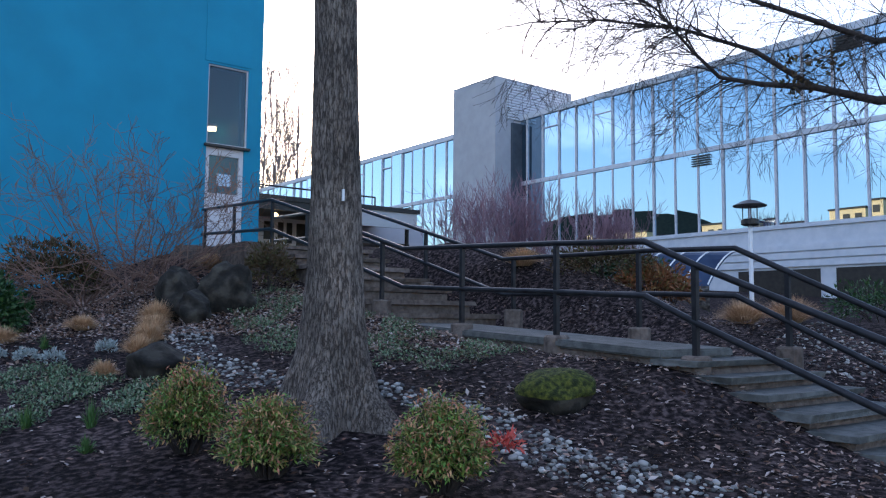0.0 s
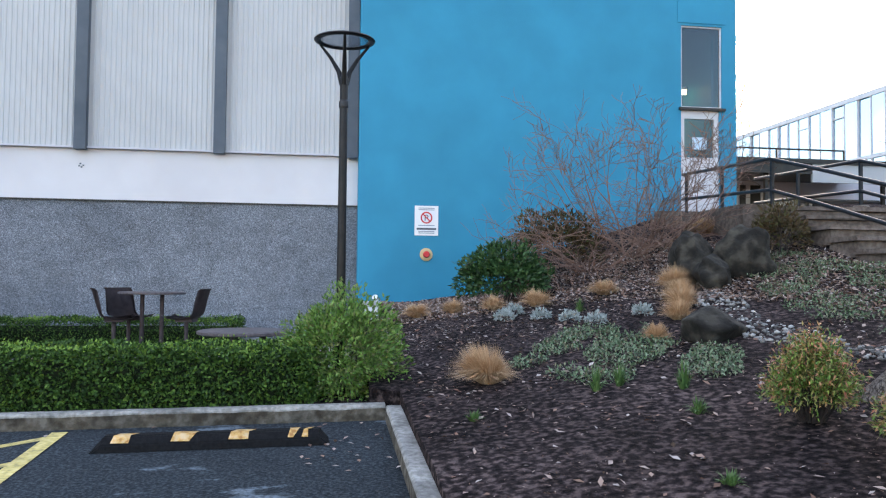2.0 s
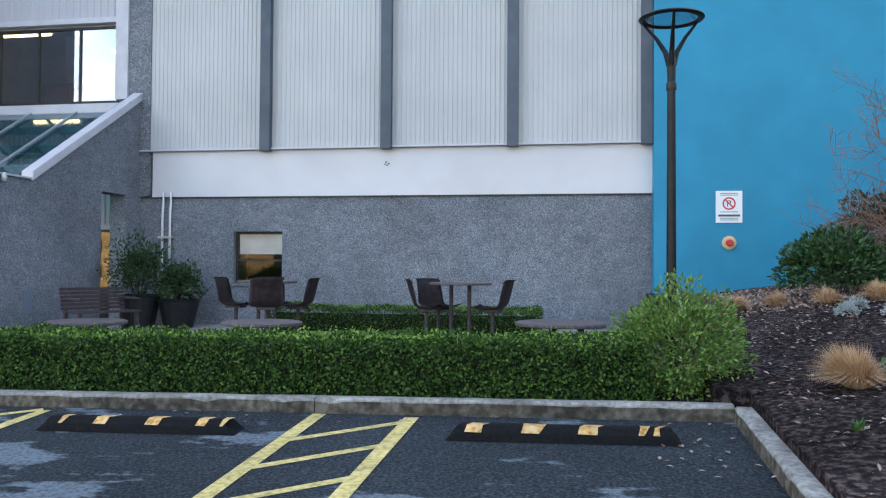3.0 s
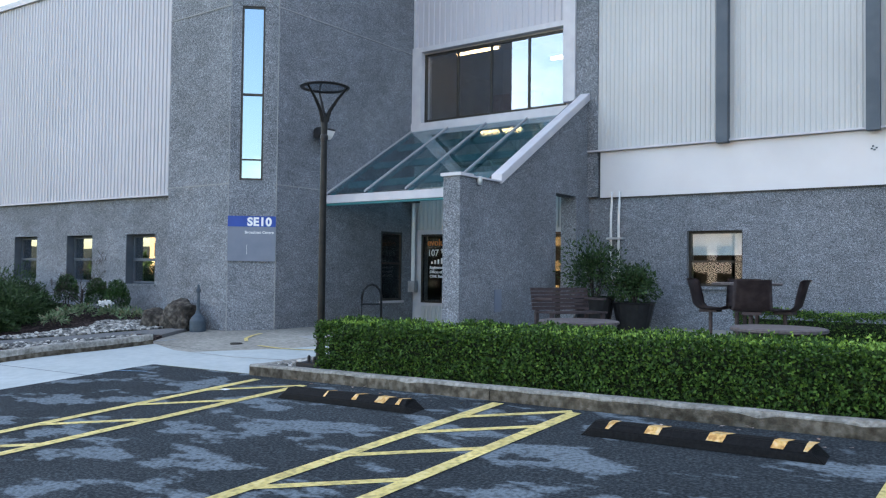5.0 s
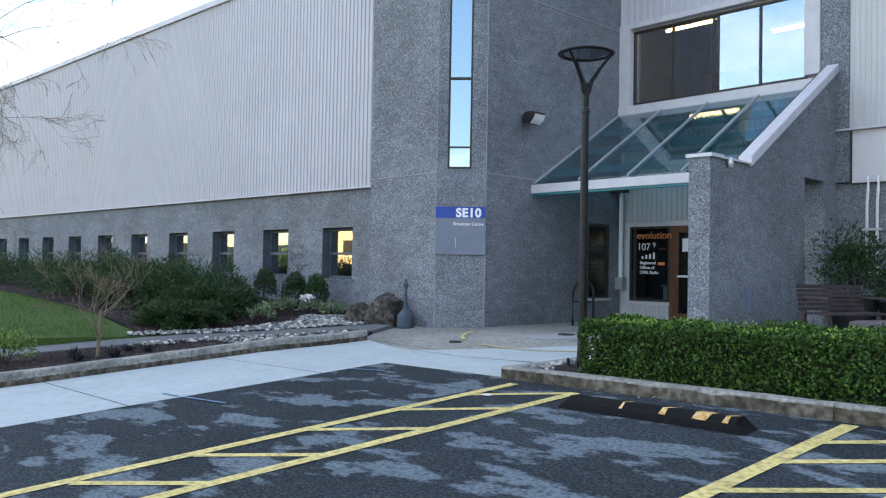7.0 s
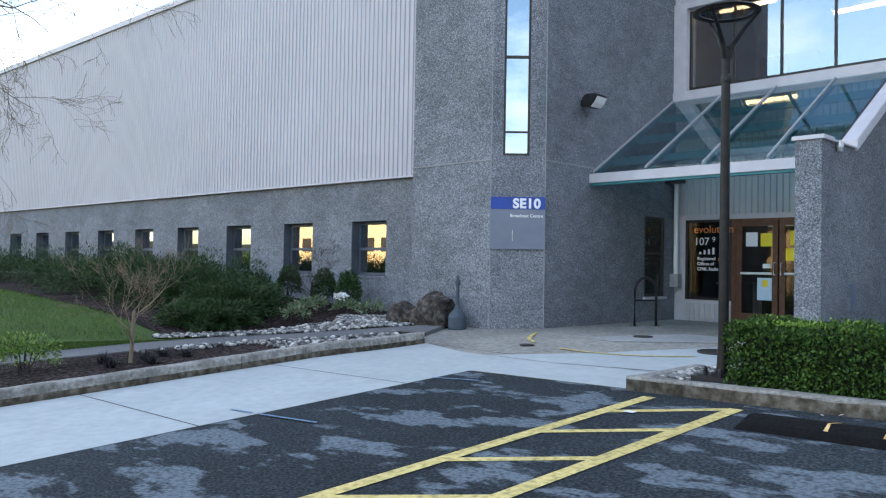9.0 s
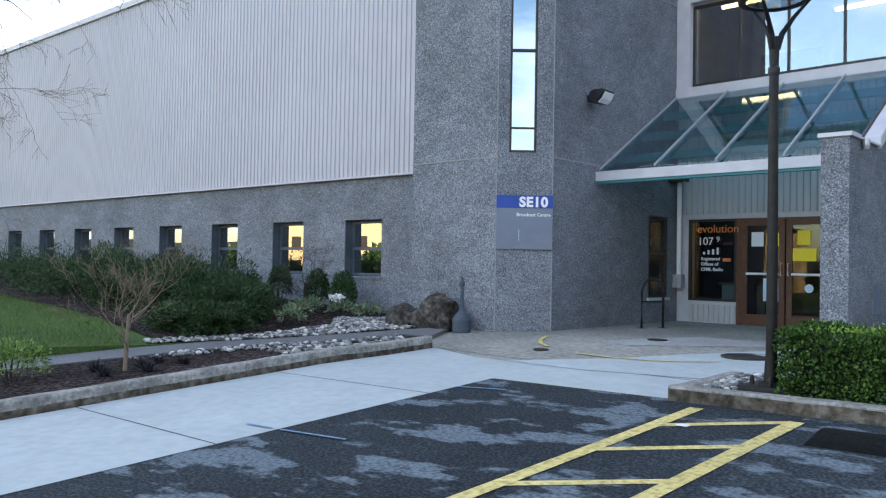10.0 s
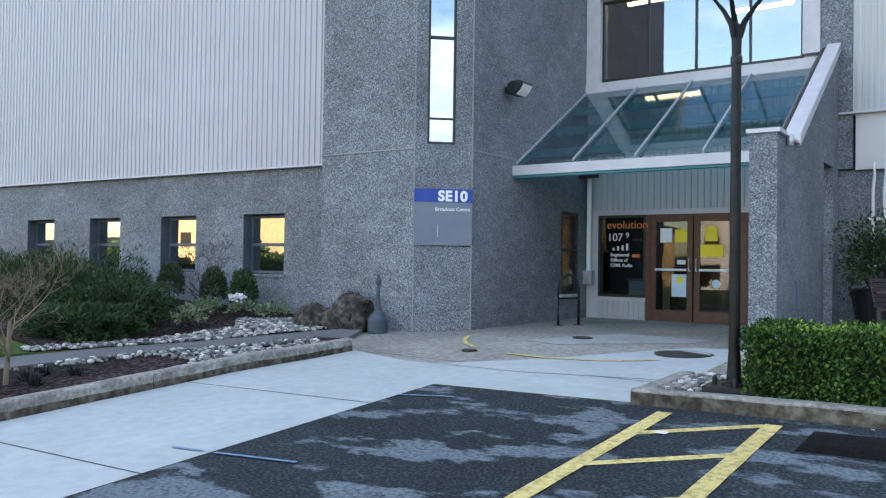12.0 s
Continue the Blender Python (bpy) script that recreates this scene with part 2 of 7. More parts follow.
M_GLASS = glass("window_glass", (0.75, 0.8, 0.8), 0.42, 0.0, (0.78, 0.86, 0.95))
M_GLASS_U = glass("upper_window_glass", (0.78, 0.8, 0.78), 0.24, 0.0, (0.78, 0.86, 0.95))
M_GLASS_M = glass("mirror_glass", (0.16, 0.18, 0.2), 0.6, 0.0, (0.5, 0.64, 0.76))
M_GLASS_C = glass("canopy_glass", (0.6, 0.76, 0.78), 0.05)
M_GLASS_D = glass("door_glass", (0.62, 0.66, 0.66), 0.05, 0.0, (0.8, 0.88, 0.95))
M_GLASS_L = glass("lamp_lens", (0.72, 0.74, 0.76), 0.04)
M_GLASS_P = glass("patio_glass", (0.85, 0.88, 0.88), 0.03)
M_GLASS_F = glass("facade_glass", (0.1, 0.16, 0.22), 0.82, 0.0, (0.5, 0.68, 0.82))
# Near-black; behind windows it stands in for the darkness of rooms.
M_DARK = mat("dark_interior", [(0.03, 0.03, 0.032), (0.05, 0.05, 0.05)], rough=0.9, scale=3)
M_INWALL = mat("interior_wall", [(0.3, 0.28, 0.24), (0.36, 0.34, 0.3)], rough=0.9, scale=3)
M_INFLOOR = mat("interior_floor", [(0.075, 0.062, 0.05), (0.11, 0.09, 0.072)], rough=0.5, scale=3)
M_BLIND = mat("white_blind", [(0.62, 0.64, 0.66), (0.7, 0.72, 0.74)], rough=0.7, scale=5)
M_STRIP = glow("warm_tube_light", (1.0, 0.74, 0.4), 2.4)
M_BULB = glow("amber_bulb", (1.0, 0.62, 0.22), 3.0)
M_SIGN_B = mat("royal_blue_sign", [(0.012, 0.06, 0.3), (0.015, 0.07, 0.33)], rough=0.4, scale=4)
M_SIGN_G = mat("slate_grey_sign", [(0.15, 0.18, 0.235), (0.17, 0.2, 0.255)], rough=0.4, scale=4)
M_LETTER = mat("white_letters", [(0.78, 0.78, 0.78), (0.82, 0.82, 0.82)], rough=0.6, scale=5)
M_ORANGE_L = mat("orange_letters", [(0.65, 0.2, 0.06), (0.7, 0.23, 0.07)], rough=0.6, scale=5)
M_YELLOW = mat("yellow_paper", [(0.88, 0.66, 0.05), (0.92, 0.71, 0.07)], rough=0.8, scale=5)
M_PAPER = mat("white_paper", [(0.75, 0.76, 0.78), (0.8, 0.8, 0.82)], rough=0.8, scale=5)
M_SKYPAPER = mat("pale_blue_paper", [(0.5, 0.66, 0.78), (0.58, 0.72, 0.82)], rough=0.8, scale=5)
M_RED = mat("red_print", [(0.6, 0.03, 0.03), (0.68, 0.05, 0.05)], rough=0.6, scale=5)
M_RUBBER = mat("black_rubber", [(0.004, 0.0045, 0.005), (0.009, 0.0095, 0.0105)], spec=0.12, rough=0.7, scale=40, bump=0.3, bump_scale=120)
M_AMBER = mat("amber_marker", [(0.42, 0.2, 0.06), (0.68, 0.4, 0.13), (0.7, 0.5, 0.28)], rough=0.6, scale=25, stains=0.25, stain_scale=9.0)
M_MULCH = mat("dark_mulch", [(0.0085, 0.0064, 0.0066), (0.031, 0.0225, 0.0222), (0.122, 0.088, 0.082)], detail=10.0, rough=0.95, scale=20, bump=1.0, bump_scale=60, stains=0.5, stain_scale=1.1, spec=0.08)
M_LAWN = mat("lawn_turf", [(0.03, 0.064, 0.012), (0.066, 0.122, 0.022)], rough=0.9, scale=30, bump=0.6, bump_scale=80, stains=0.2)
M_GRASS = mat("grass_blades", [(0.05, 0.105, 0.018), (0.09, 0.165, 0.03), (0.14, 0.2, 0.055)], rough=0.7, island=True)
M_CHIP = mat("litter_leaves", [(0.1, 0.055, 0.04), (0.26, 0.155, 0.11), (0.42, 0.33, 0.28), (0.2, 0.1, 0.07), (0.5, 0.43, 0.39), (0.13, 0.08, 0.06)], rough=0.85, island=True)
M_HEDGE = mat("hedge_leaves", [(0.012, 0.032, 0.007), (0.024, 0.062, 0.011), (0.045, 0.105, 0.017), (0.085, 0.165, 0.026)], rough=0.6, island=True, spec=0.2)
# Near-black colour stands in for the shade deep between the leaves.
M_HEDGE_IN = mat("hedge_core_shade", [(0.006, 0.012, 0.004), (0.012, 0.02, 0.006)], rough=0.95, scale=12)
M_TIPS = mat("fresh_leaf_tips", [(0.12, 0.23, 0.03), (0.2, 0.32, 0.05)], rough=0.5, island=True)
M_BUSH = mat("bright_bush_leaves", [(0.04, 0.1, 0.016), (0.095, 0.21, 0.035), (0.18, 0.3, 0.065), (0.15, 0.15, 0.06)], rough=0.5, island=True)
M_NAND = mat("heavenly_bamboo_leaves", [(0.05, 0.125, 0.02), (0.11, 0.22, 0.035), (0.2, 0.28, 0.05), (0.32, 0.22, 0.08), (0.075, 0.17, 0.03), (0.4, 0.17, 0.1)], rough=0.5, island=True)
M_NTIP = mat("reddened_leaf_tips", [(0.42, 0.16, 0.1), (0.5, 0.28, 0.12), (0.36, 0.1, 0.08)], rough=0.5, island=True)
M_REDLEAF = mat("red_leaves", [(0.45, 0.05, 0.05), (0.6, 0.12, 0.08)], rough=0.5, island=True)
M_CONIFER = mat("juniper_leaves", [(0.011, 0.029, 0.009), (0.025, 0.06, 0.018), (0.055, 0.105, 0.034)], rough=0.6, island=True)
M_DKSHRUB = mat("dark_evergreen_leaves", [(0.014, 0.042, 0.014), (0.028, 0.075, 0.021), (0.052, 0.115, 0.035)], rough=0.45, island=True)
M_BROWNSH = mat("rusty_shrub_leaves", [(0.05, 0.035, 0.015), (0.09, 0.055, 0.025), (0.06, 0.07, 0.02)], rough=0.7, island=True)
M_RUST = mat("orange_shrub_leaves", [(0.16, 0.06, 0.025), (0.26, 0.1, 0.04), (0.12, 0.12, 0.04)], rough=0.6, island=True)
M_COVER = mat("groundcover_leaves", [(0.05, 0.095, 0.04), (0.11, 0.18, 0.09), (0.2, 0.27, 0.16), (0.18, 0.14, 0.09)], rough=0.6, island=True)
M_SILVER = mat("silver_leaves", [(0.26, 0.3, 0.28), (0.4, 0.44, 0.42)], rough=0.8, island=True)
M_STRAW = mat("straw_grass", [(0.4, 0.23, 0.12), (0.58, 0.37, 0.21), (0.68, 0.49, 0.32)], rough=0.8, island=True)
M_BLACK_G = mat("black_grass", [(0.012, 0.011, 0.014), (0.03, 0.028, 0.034)], rough=0.6, island=True)
M_BULBG = mat("bulb_leaves", [(0.05, 0.115, 0.03), (0.1, 0.18, 0.055)], rough=0.5, island=True)
M_BARK = furrowed("furrowed_bark")
M_TWIG = mat("dark_twigs", [(0.03, 0.024, 0.022), (0.06, 0.048, 0.043)], rough=0.9, scale=20)
M_TWIG_R = mat("russet_twigs", [(0.14, 0.08, 0.062), (0.26, 0.165, 0.125)], rough=0.9, island=True)
M_TWIG_P = mat("purple_twigs", [(0.19, 0.11, 0.14), (0.32, 0.2, 0.23)], rough=0.9, island=True)
M_TWIG_T = mat("tan_twigs", [(0.15, 0.115, 0.08), (0.24, 0.185, 0.13)], rough=0.9, island=True)
M_TWIG_G = mat("pale_grey_twigs", [(0.15, 0.125, 0.12), (0.24, 0.2, 0.19)], rough=0.9, island=True)
M_ROCK = mat("dark_basalt", [(0.013, 0.0115, 0.009), (0.028, 0.025, 0.02), (0.065, 0.058, 0.045)], rough=0.92, scale=7, bump=0.5, bump_scale=30, stains=0.35, stain_scale=3)
M_ROCK_G = mat("weathered_grey_stone", [(0.022, 0.019, 0.016), (0.055, 0.047, 0.04), (0.12, 0.105, 0.09)], rough=0.9, scale=10, bump=0.9, bump_scale=20, stains=0.35, stain_scale=2.5)
M_MOSS = mat("moss", [(0.014, 0.02, 0.005), (0.045, 0.055, 0.01), (0.1, 0.105, 0.016)], rough=0.95, scale=30, bump=0.8, bump_scale=70)
M_PEB = mat("river_pebbles", [(0.05, 0.048, 0.046), (0.1, 0.097, 0.093), (0.18, 0.176, 0.166), (0.27, 0.262, 0.245), (0.48, 0.465, 0.435)], rough=0.75, obj_random=True)
M_PEB_W = mat("pale_river_stones", [(0.06, 0.062, 0.064), (0.13, 0.132, 0.13), (0.22, 0.217, 0.205), (0.36, 0.35, 0.33), (0.62, 0.6, 0.57)], rough=0.75, obj_random=True)
M_PEB_WI = mat("pale_river_stone_mix", [(0.06, 0.062, 0.064), (0.13, 0.132, 0.13), (0.22, 0.217, 0.205), (0.36, 0.35, 0.33), (0.62, 0.6, 0.57)], rough=0.75, island=True)
M_PEB_I = mat("river_pebble_mix", [(0.05, 0.048, 0.046), (0.1, 0.097, 0.093), (0.18, 0.176, 0.166), (0.27, 0.262, 0.245), (0.48, 0.465, 0.435)], rough=0.75, island=True)
M_STEP = mat("sandstone_step", [(0.11, 0.085, 0.07), (0.2, 0.16, 0.135)], rough=0.9, scale=14, bump=0.5, bump_scale=50, stains=0.3, stain_scale=2)
M_TREAD = mat("grey_stone_tread", [(0.085, 0.088, 0.082), (0.15, 0.152, 0.142)], rough=0.85, scale=12, bump=0.4, bump_scale=60, stains=0.25, stain_scale=2)
M_PLASTIC = mat("brown_outdoor_metal", [(0.045, 0.031, 0.033), (0.068, 0.05, 0.052)], rough=0.55, scale=12)
M_TABLE = mat("mottled_table_top", [(0.075, 0.06, 0.062), (0.13, 0.108, 0.11)], rough=0.5, scale=25)
M_POT = mat("black_planter", [(0.012, 0.012, 0.013), (0.02, 0.02, 0.021)], rough=0.5, scale=10)
M_ASHTRAY = mat("slate_blue_plastic", [(0.045, 0.065, 0.085), (0.065, 0.088, 0.11)], rough=0.5, scale=10)
M_TAN = mat("tan_stucco", [(0.6, 0.44, 0.24), (0.68, 0.5, 0.28)], rough=0.9, scale=2)
M_LOUVRE = mat("grey_metal_panel", [(0.34, 0.345, 0.37), (0.38, 0.385, 0.41)], rough=0.5, scale=2, stains=0.05)
M_SIDING = mat("white_siding", [(0.5, 0.53, 0.58), (0.58, 0.6, 0.64)], rough=0.6, scale=3)
M_FAR = mat("far_trees", [(0.015, 0.02, 0.014), (0.03, 0.036, 0.022)], rough=1.0, scale=0.6)
M_SOLAR = mat("blue_plastic_roof", [(0.05, 0.085, 0.17), (0.07, 0.115, 0.22)], rough=0.3, scale=2)


# ---- mesh helpers ----
def box(bm, x0, x1, y0, y1, z0, z1, rot=None):
    vs = [bm.verts.new((x, y, z)) for z in (z0, z1) for y in (y0, y1) for x in (x0, x1)]
    for a, b, c, d in ((0, 2, 3, 1), (4, 5, 7, 6), (0, 1, 5, 4), (2, 6, 7, 3), (0, 4, 6, 2), (1, 3, 7, 5)):
        bm.faces.new((vs[a], vs[b], vs[c], vs[d]))
    if rot is not None:
        for v in vs:
            v.co = rot @ v.co
    return vs


def prism(bm, pts, a, b, axis="z"):
    """A polygon, given in the two other axes, pushed from a to b along one axis."""
    def place(p, h):
        return {"z": (p[0], p[1], h), "x": (h, p[0], p[1]), "y": (p[0], h, p[1])}[axis]
    lo, hi = [bm.verts.new(place(p, a)) for p in pts], [bm.verts.new(place(p, b)) for p in pts]
    bm.faces.new(lo[::-1])
    bm.faces.new(hi)
    for i in range(len(pts)):
        j = (i + 1) % len(pts)
        bm.faces.new((lo[i], lo[j], hi[j], hi[i]))
    bmesh.ops.recalc_face_normals(bm, faces=bm.faces[:]) if len(bm.faces) < 200 else None


def tube(bm, pts, radii, sides=6, cap=True):
    """A round bar along a line of points, thick as the radii say."""
    rings, n = [], len(pts)
    for i, p in enumerate(pts):
        p = Vector(p)
        d = (Vector(pts[min(i + 1, n - 1)]) - Vector(pts[max(i - 1, 0)]))
        d = d.normalized() if d.length > 1e-7 else Vector((0, 0, 1))
        u = d.cross(Vector((0, 0, 1)))
        u = u.normalized() if u.length > 0.05 else d.cross(Vector((1, 0, 0))).normalized()
        v = d.cross(u)
        r = radii[i] if isinstance(radii, (list, tuple)) else radii
        rings.append([bm.verts.new(p + (u * math.cos(k * math.tau / sides) + v * math.sin(k * math.tau / sides)) * r) for k in range(sides)])
    for a, b in zip(rings, rings[1:]):
        for k in range(sides):
            bm.faces.new((a[k], a[(k + 1) % sides], b[(k + 1) % sides], b[k]))
    if cap and sides > 2:
        bm.faces.new(rings[0][::-1])
        bm.faces.new(rings[-1])


def lathe(bm, profile, cx=0, cy=0, sides=20):
    """A turned shape: (radius, height) pairs round a vertical axis."""
    rings = [[bm.verts.new((cx + r * math.cos(k * math.tau / sides), cy + r * math.sin(k * math.tau / sides), z)) for k in range(sides)] for r, z in profile]
    for a, b in zip(rings, rings[1:]):
        for k in range(sides):
            bm.faces.new((a[k], a[(k + 1) % sides], b[(k + 1) % sides], b[k]))
    bm.faces.new(rings[0][::-1])
    bm.faces.new(rings[-1])


def finish(name, bm, material, bevel=0.0, smooth=False):
    if bevel:
        bmesh.ops.bevel(bm, geom=[e for e in bm.edges if len(e.link_faces) == 2 and e.calc_face_angle(0) > 0.5], offset=bevel, segments=2, affect="EDGES", clamp_overlap=True)
    me = bpy.data.meshes.new(name)
    bm.to_mesh(me)
    bm.free()
    me.materials.append(material)
    if smooth:
        me.polygons.foreach_set("use_smooth", [True] * len(me.polygons))
    return me


def part(name, bm, material, parent, label="", bevel=0.0, smooth=False):
    ob = new(name, finish(name, bm, material, bevel, smooth))
    ob.parent = parent
    return tagged(ob, label)


def whole(name, bm, material, label, category="", kind="", bevel=0.0, smooth=False, group=""):
    return tagged(new(name, finish(name, bm, material, bevel, smooth)), label, category or name.replace("_", " "), group, kind)


def thing(name, label, category, at=(0, 0, 0), rz=0.0, group="", kind=""):
    ob = new(name)
    ob.matrix_basis = pose(*at, 0, 0, rz)
    ob.empty_display_size = 0.1
    return tagged(ob, label, category, group, kind)


def B(*boxes):
    bm = bmesh.new()
    for b in boxes:
        box(bm, *b)
    return bm


def words(name, text, size, material, parent, m, depth=0.004, label="", align="LEFT", bold=0.0):
    """Raised letters in the built-in font, turned into a mesh."""
    cu = bpy.data.curves.new(name, "FONT")
    cu.body, cu.size, cu.extrude, cu.align_x, cu.offset = text, size, depth, align, bold
    cu.space_character = 1.0 + bold * 9
    tmp = new("tmp_text", cu)
    bpy.context.view_layer.update()
    me = bpy.data.meshes.new_from_object(tmp.evaluated_get(bpy.context.evaluated_depsgraph_get()))
    bpy.data.objects.remove(tmp)
    me.materials.clear()
    me.materials.append(material)
    ob = new(name, me)
    ob.parent, ob.matrix_basis = parent, m
    return tagged(ob, label)


def wall_x(bm, x0, x1, z0, z1, y0, y1, holes=()):
    """A wall along x from y0 to y1 thick, with rectangular openings (x0, x1, z0, z1) through it."""
    xs = sorted({x0, x1, *[h[0] for h in holes], *[h[1] for h in holes]})
    for a, b in zip(xs, xs[1:]):
        spans = sorted((h[2], h[3]) for h in holes if h[0] < b - 1e-6 and h[1] > a + 1e-6)
        z = z0
        for lo, hi in spans:
            if lo > z:
                box(bm, a, b, y0, y1, z, lo)
            z = hi
        if z < z1:
            box(bm, a, b, y0, y1, z, z1)


def wall_y(bm, y0, y1, z0, z1, x0, x1, holes=()):
    tmp = bmesh.new()
    wall_x(tmp, y0, y1, z0, z1, x0, x1, holes)
    for f in tmp.faces:
        bm.faces.new([bm.verts.new((v.co.y, v.co.x, v.co.z)) for v in f.verts][::-1])
    tmp.free()


def ribbed(bm, x0, x1, z0, z1, y, pitch, depth, top=None):
    """Trapezoid-ribbed sheet facing -y; top(x) may give a sloping upper edge."""
    n = int((x1 - x0) / pitch)
    pitch = (x1 - x0) / n
    pts = []
    for i in range(n):
        x = x0 + i * pitch
        pts += [(x, y), (x + pitch * 0.52, y), (x + pitch * 0.62, y - depth), (x + pitch * 0.9, y - depth)]
    pts.append((x1, y))
    lo = [bm.verts.new((px, py, z0)) for px, py in pts]
    hi = [bm.verts.new((px, py, top(px) if top else z1)) for px, py in pts]
    for i in range(len(pts) - 1):
        bm.faces.new((lo[i], lo[i + 1], hi[i + 1], hi[i]))


# ---- ground heights ----
def lot(x, y):
    """Height of the car park and of the paving that rises from it to the doors."""
    base = -0.1455 + 0.0185 * max(-40, min(x, 6)) + 0.0627 * max(-14, min(y, 8.1))
    if y > 8.1:
        k = min(1.0, (y - 8.1) / 4.5)
        k = k * k * (3 - 2 * k)
        goal = 0.27 if x < -11 else min(0.42, 0.27 + 0.05 * (x + 11))
        base += (goal - base) * k
    return base


def hill(x, y):
    """Height of the planted bank between the car park and the steps."""
    x, y = max(-0.4, min(x, 12)), max(-1.0, min(y, 16))
    z = 0.01068 + 0.09646 * x + 0.07117 * y - 0.01264 * x * x + 0.00825 * x * y + 0.00068 * y * y + 0.001938 * x * x * y - 0.000205 * x * y * y
    z = min(z, 2.75 + 0.1 * (z - 2.75)) if z > 2.75 else z
    if x > 5.15 and 2.2 < y < 12.7:
        tread = 1.16 + 0.045 * (y - 4.5) if 4.5 < y < 8.6 else (1.1 - 0.44 * (4.5 - y) if y <= 4.5 else 1.3 + 0.33 * (y - 8.6))
        edge = min(1.0, (x - 5.15) / 0.25) if x < 7.1 else max(0.0, 1 - (x - 7.1) / 0.8)
        z = z + (min(z, tread - 0.06) - z) * edge
    if 2.2 < y < 8.6 and 4.4 < x < 5.6:
        edge = 1.15 + 0.045 * (y - 4.5) if y > 4.5 else 1.13 - 0.35 * (4.5 - y)
        z += max(0.0, edge - z) * min(1.0, (x - 4.4) / 0.9)
    if x < 3.0 and y > 11.0:
        z = min(z, 1.05 + 0.14 * max(0.0, x - 0.6) + 0.9 * max(0.0, x - 2.1) + 0.01 * (y - 11.0))
    if x > 7.15:
        cap = 1.5 + 0.34 * max(0.0, y - 6.0 - 0.75 * max(0.0, x - 8.0))
        z = z + (min(z, cap) - z) * min(1.0, (x - 7.15) / 0.9)
    return z + 0.03 * noise.noise(Vector((x * 1.3, y * 1.3, 0))) + 0.012 * noise.noise(Vector((x * 5, y * 5, 2)))


def sheet(name, outline, height, material, label, category, step=0.5, lift=0.0, kind="structure", thick=0.0):
    """Ground within an outline, cut into a grid so that it follows the height."""
    bm = bmesh.new()
    bm.faces.new([bm.verts.new((x, y, 0)) for x, y in outline])
    xs, ys = [p[0] for p in outline], [p[1] for p in outline]
    for lo, hi, ax in ((min(xs), max(xs), 0), (min(ys), max(ys), 1)):
        k = math.floor(lo / step) + 1
        while k * step < hi:
            co, no = [0, 0, 0], [0, 0, 0]
            co[ax], no[ax] = k * step, 1
            bmesh.ops.bisect_plane(bm, geom=bm.verts[:] + bm.edges[:] + bm.faces[:], plane_co=co, plane_no=no)
            k += 1
    for v in bm.verts:
        v.co.z = height(v.co.x, v.co.y) + lift
    if thick:
        r = bmesh.ops.extrude_face_region(bm, geom=bm.faces[:])
        for v in r["geom"]:
            if isinstance(v, bmesh.types.BMVert):
                v.co.z -= thick
    bmesh.ops.recalc_face_normals(bm, faces=bm.faces[:])
    if not thick:
        for f in bm.faces:
            if f.normal.z < 0:
                f.normal_flip()
    return whole(name, bm, material, label, category, kind)


# ---- plants ----
def leaf(bm, p, d, up, length, width):
    """One pointed leaf: four corners, folded a little along its middle."""
    side = d.cross(up)
    side = side.normalized() if side.length > 1e-4 else Vector((1, 0, 0))
    a, b = bm.verts.new(p), bm.verts.new(p + d * length)
    l = bm.verts.new(p + d * length * 0.45 + side * width * 0.5 + up * width * 0.12)
    r = bm.verts.new(p + d * length * 0.45 - side * width * 0.5 + up * width * 0.12)
    bm.faces.new((a, r, b))
    bm.faces.new((a, b, l))


def rnd_dir(rng):
    while True:
        v = Vector((rng.uniform(-1, 1), rng.uniform(-1, 1), rng.uniform(-1, 1)))
        if 0.05 < v.length < 1:
            return v.normalized()


def leaf_mound(bm, rng, centre, radii, count, length, width, uneven=0.25, spread=0.45, droop=0.0, base=-0.4):
    """Leaves over an uneven rounded crown, thick near its skin, with gaps."""
    c = Vector(centre)
    for _ in range(count):
        d = rnd_dir(rng)
        if d.z < base:
            d.z = -d.z * 0.5
        k = 1 + uneven * noise.noise(d * 2.3 + c) + 0.5 * uneven * noise.noise(d * 6 + c * 2)
        k *= 1 - spread * rng.random() ** 2
        p = c + Vector((d.x * radii[0], d.y * radii[1], d.z * radii[2])) * k
        out = (d + rnd_dir(rng) * 0.9 + Vector((0, 0, 0.3 - droop))).normalized()
        s = rng.uniform(0.6, 1.3)
        leaf(bm, p, out, rnd_dir(rng), length * s, width * s)


def grow(bm, rng, p, d, length, r, depth, sides=5, spread=0.6, kids=(2, 4), bend=0.25, lift=0.1, shrink=0.68, thin=0.6, steps=4, minr=0.0022):
    """A limb that wanders, tapers and forks."""
    pts, rad = [p.copy()], [r]
    for i in range(steps):
        d = (d + rnd_dir(rng) * bend + Vector((0, 0, lift))).normalized()
        p = p + d * length / steps
        pts.append(p.copy())
        rad.append(max(minr, r * (1 - (1 - thin) * (i + 1) / steps)))
    tube(bm, pts, rad, max(3, sides), cap=False)
    if depth <= 0:
        return
    for k in range(rng.randint(*kids)):
        i = rng.randint(max(1, steps // 2), steps)
        nd = (d + rnd_dir(rng) * spread * 1.5).normalized()
        grow(bm, rng, pts[i], nd, length * shrink * rng.uniform(0.75, 1.2), max(minr, rad[i] * 0.72), depth - 1, sides - 1, spread, kids, bend, lift, shrink, thin, steps, minr)


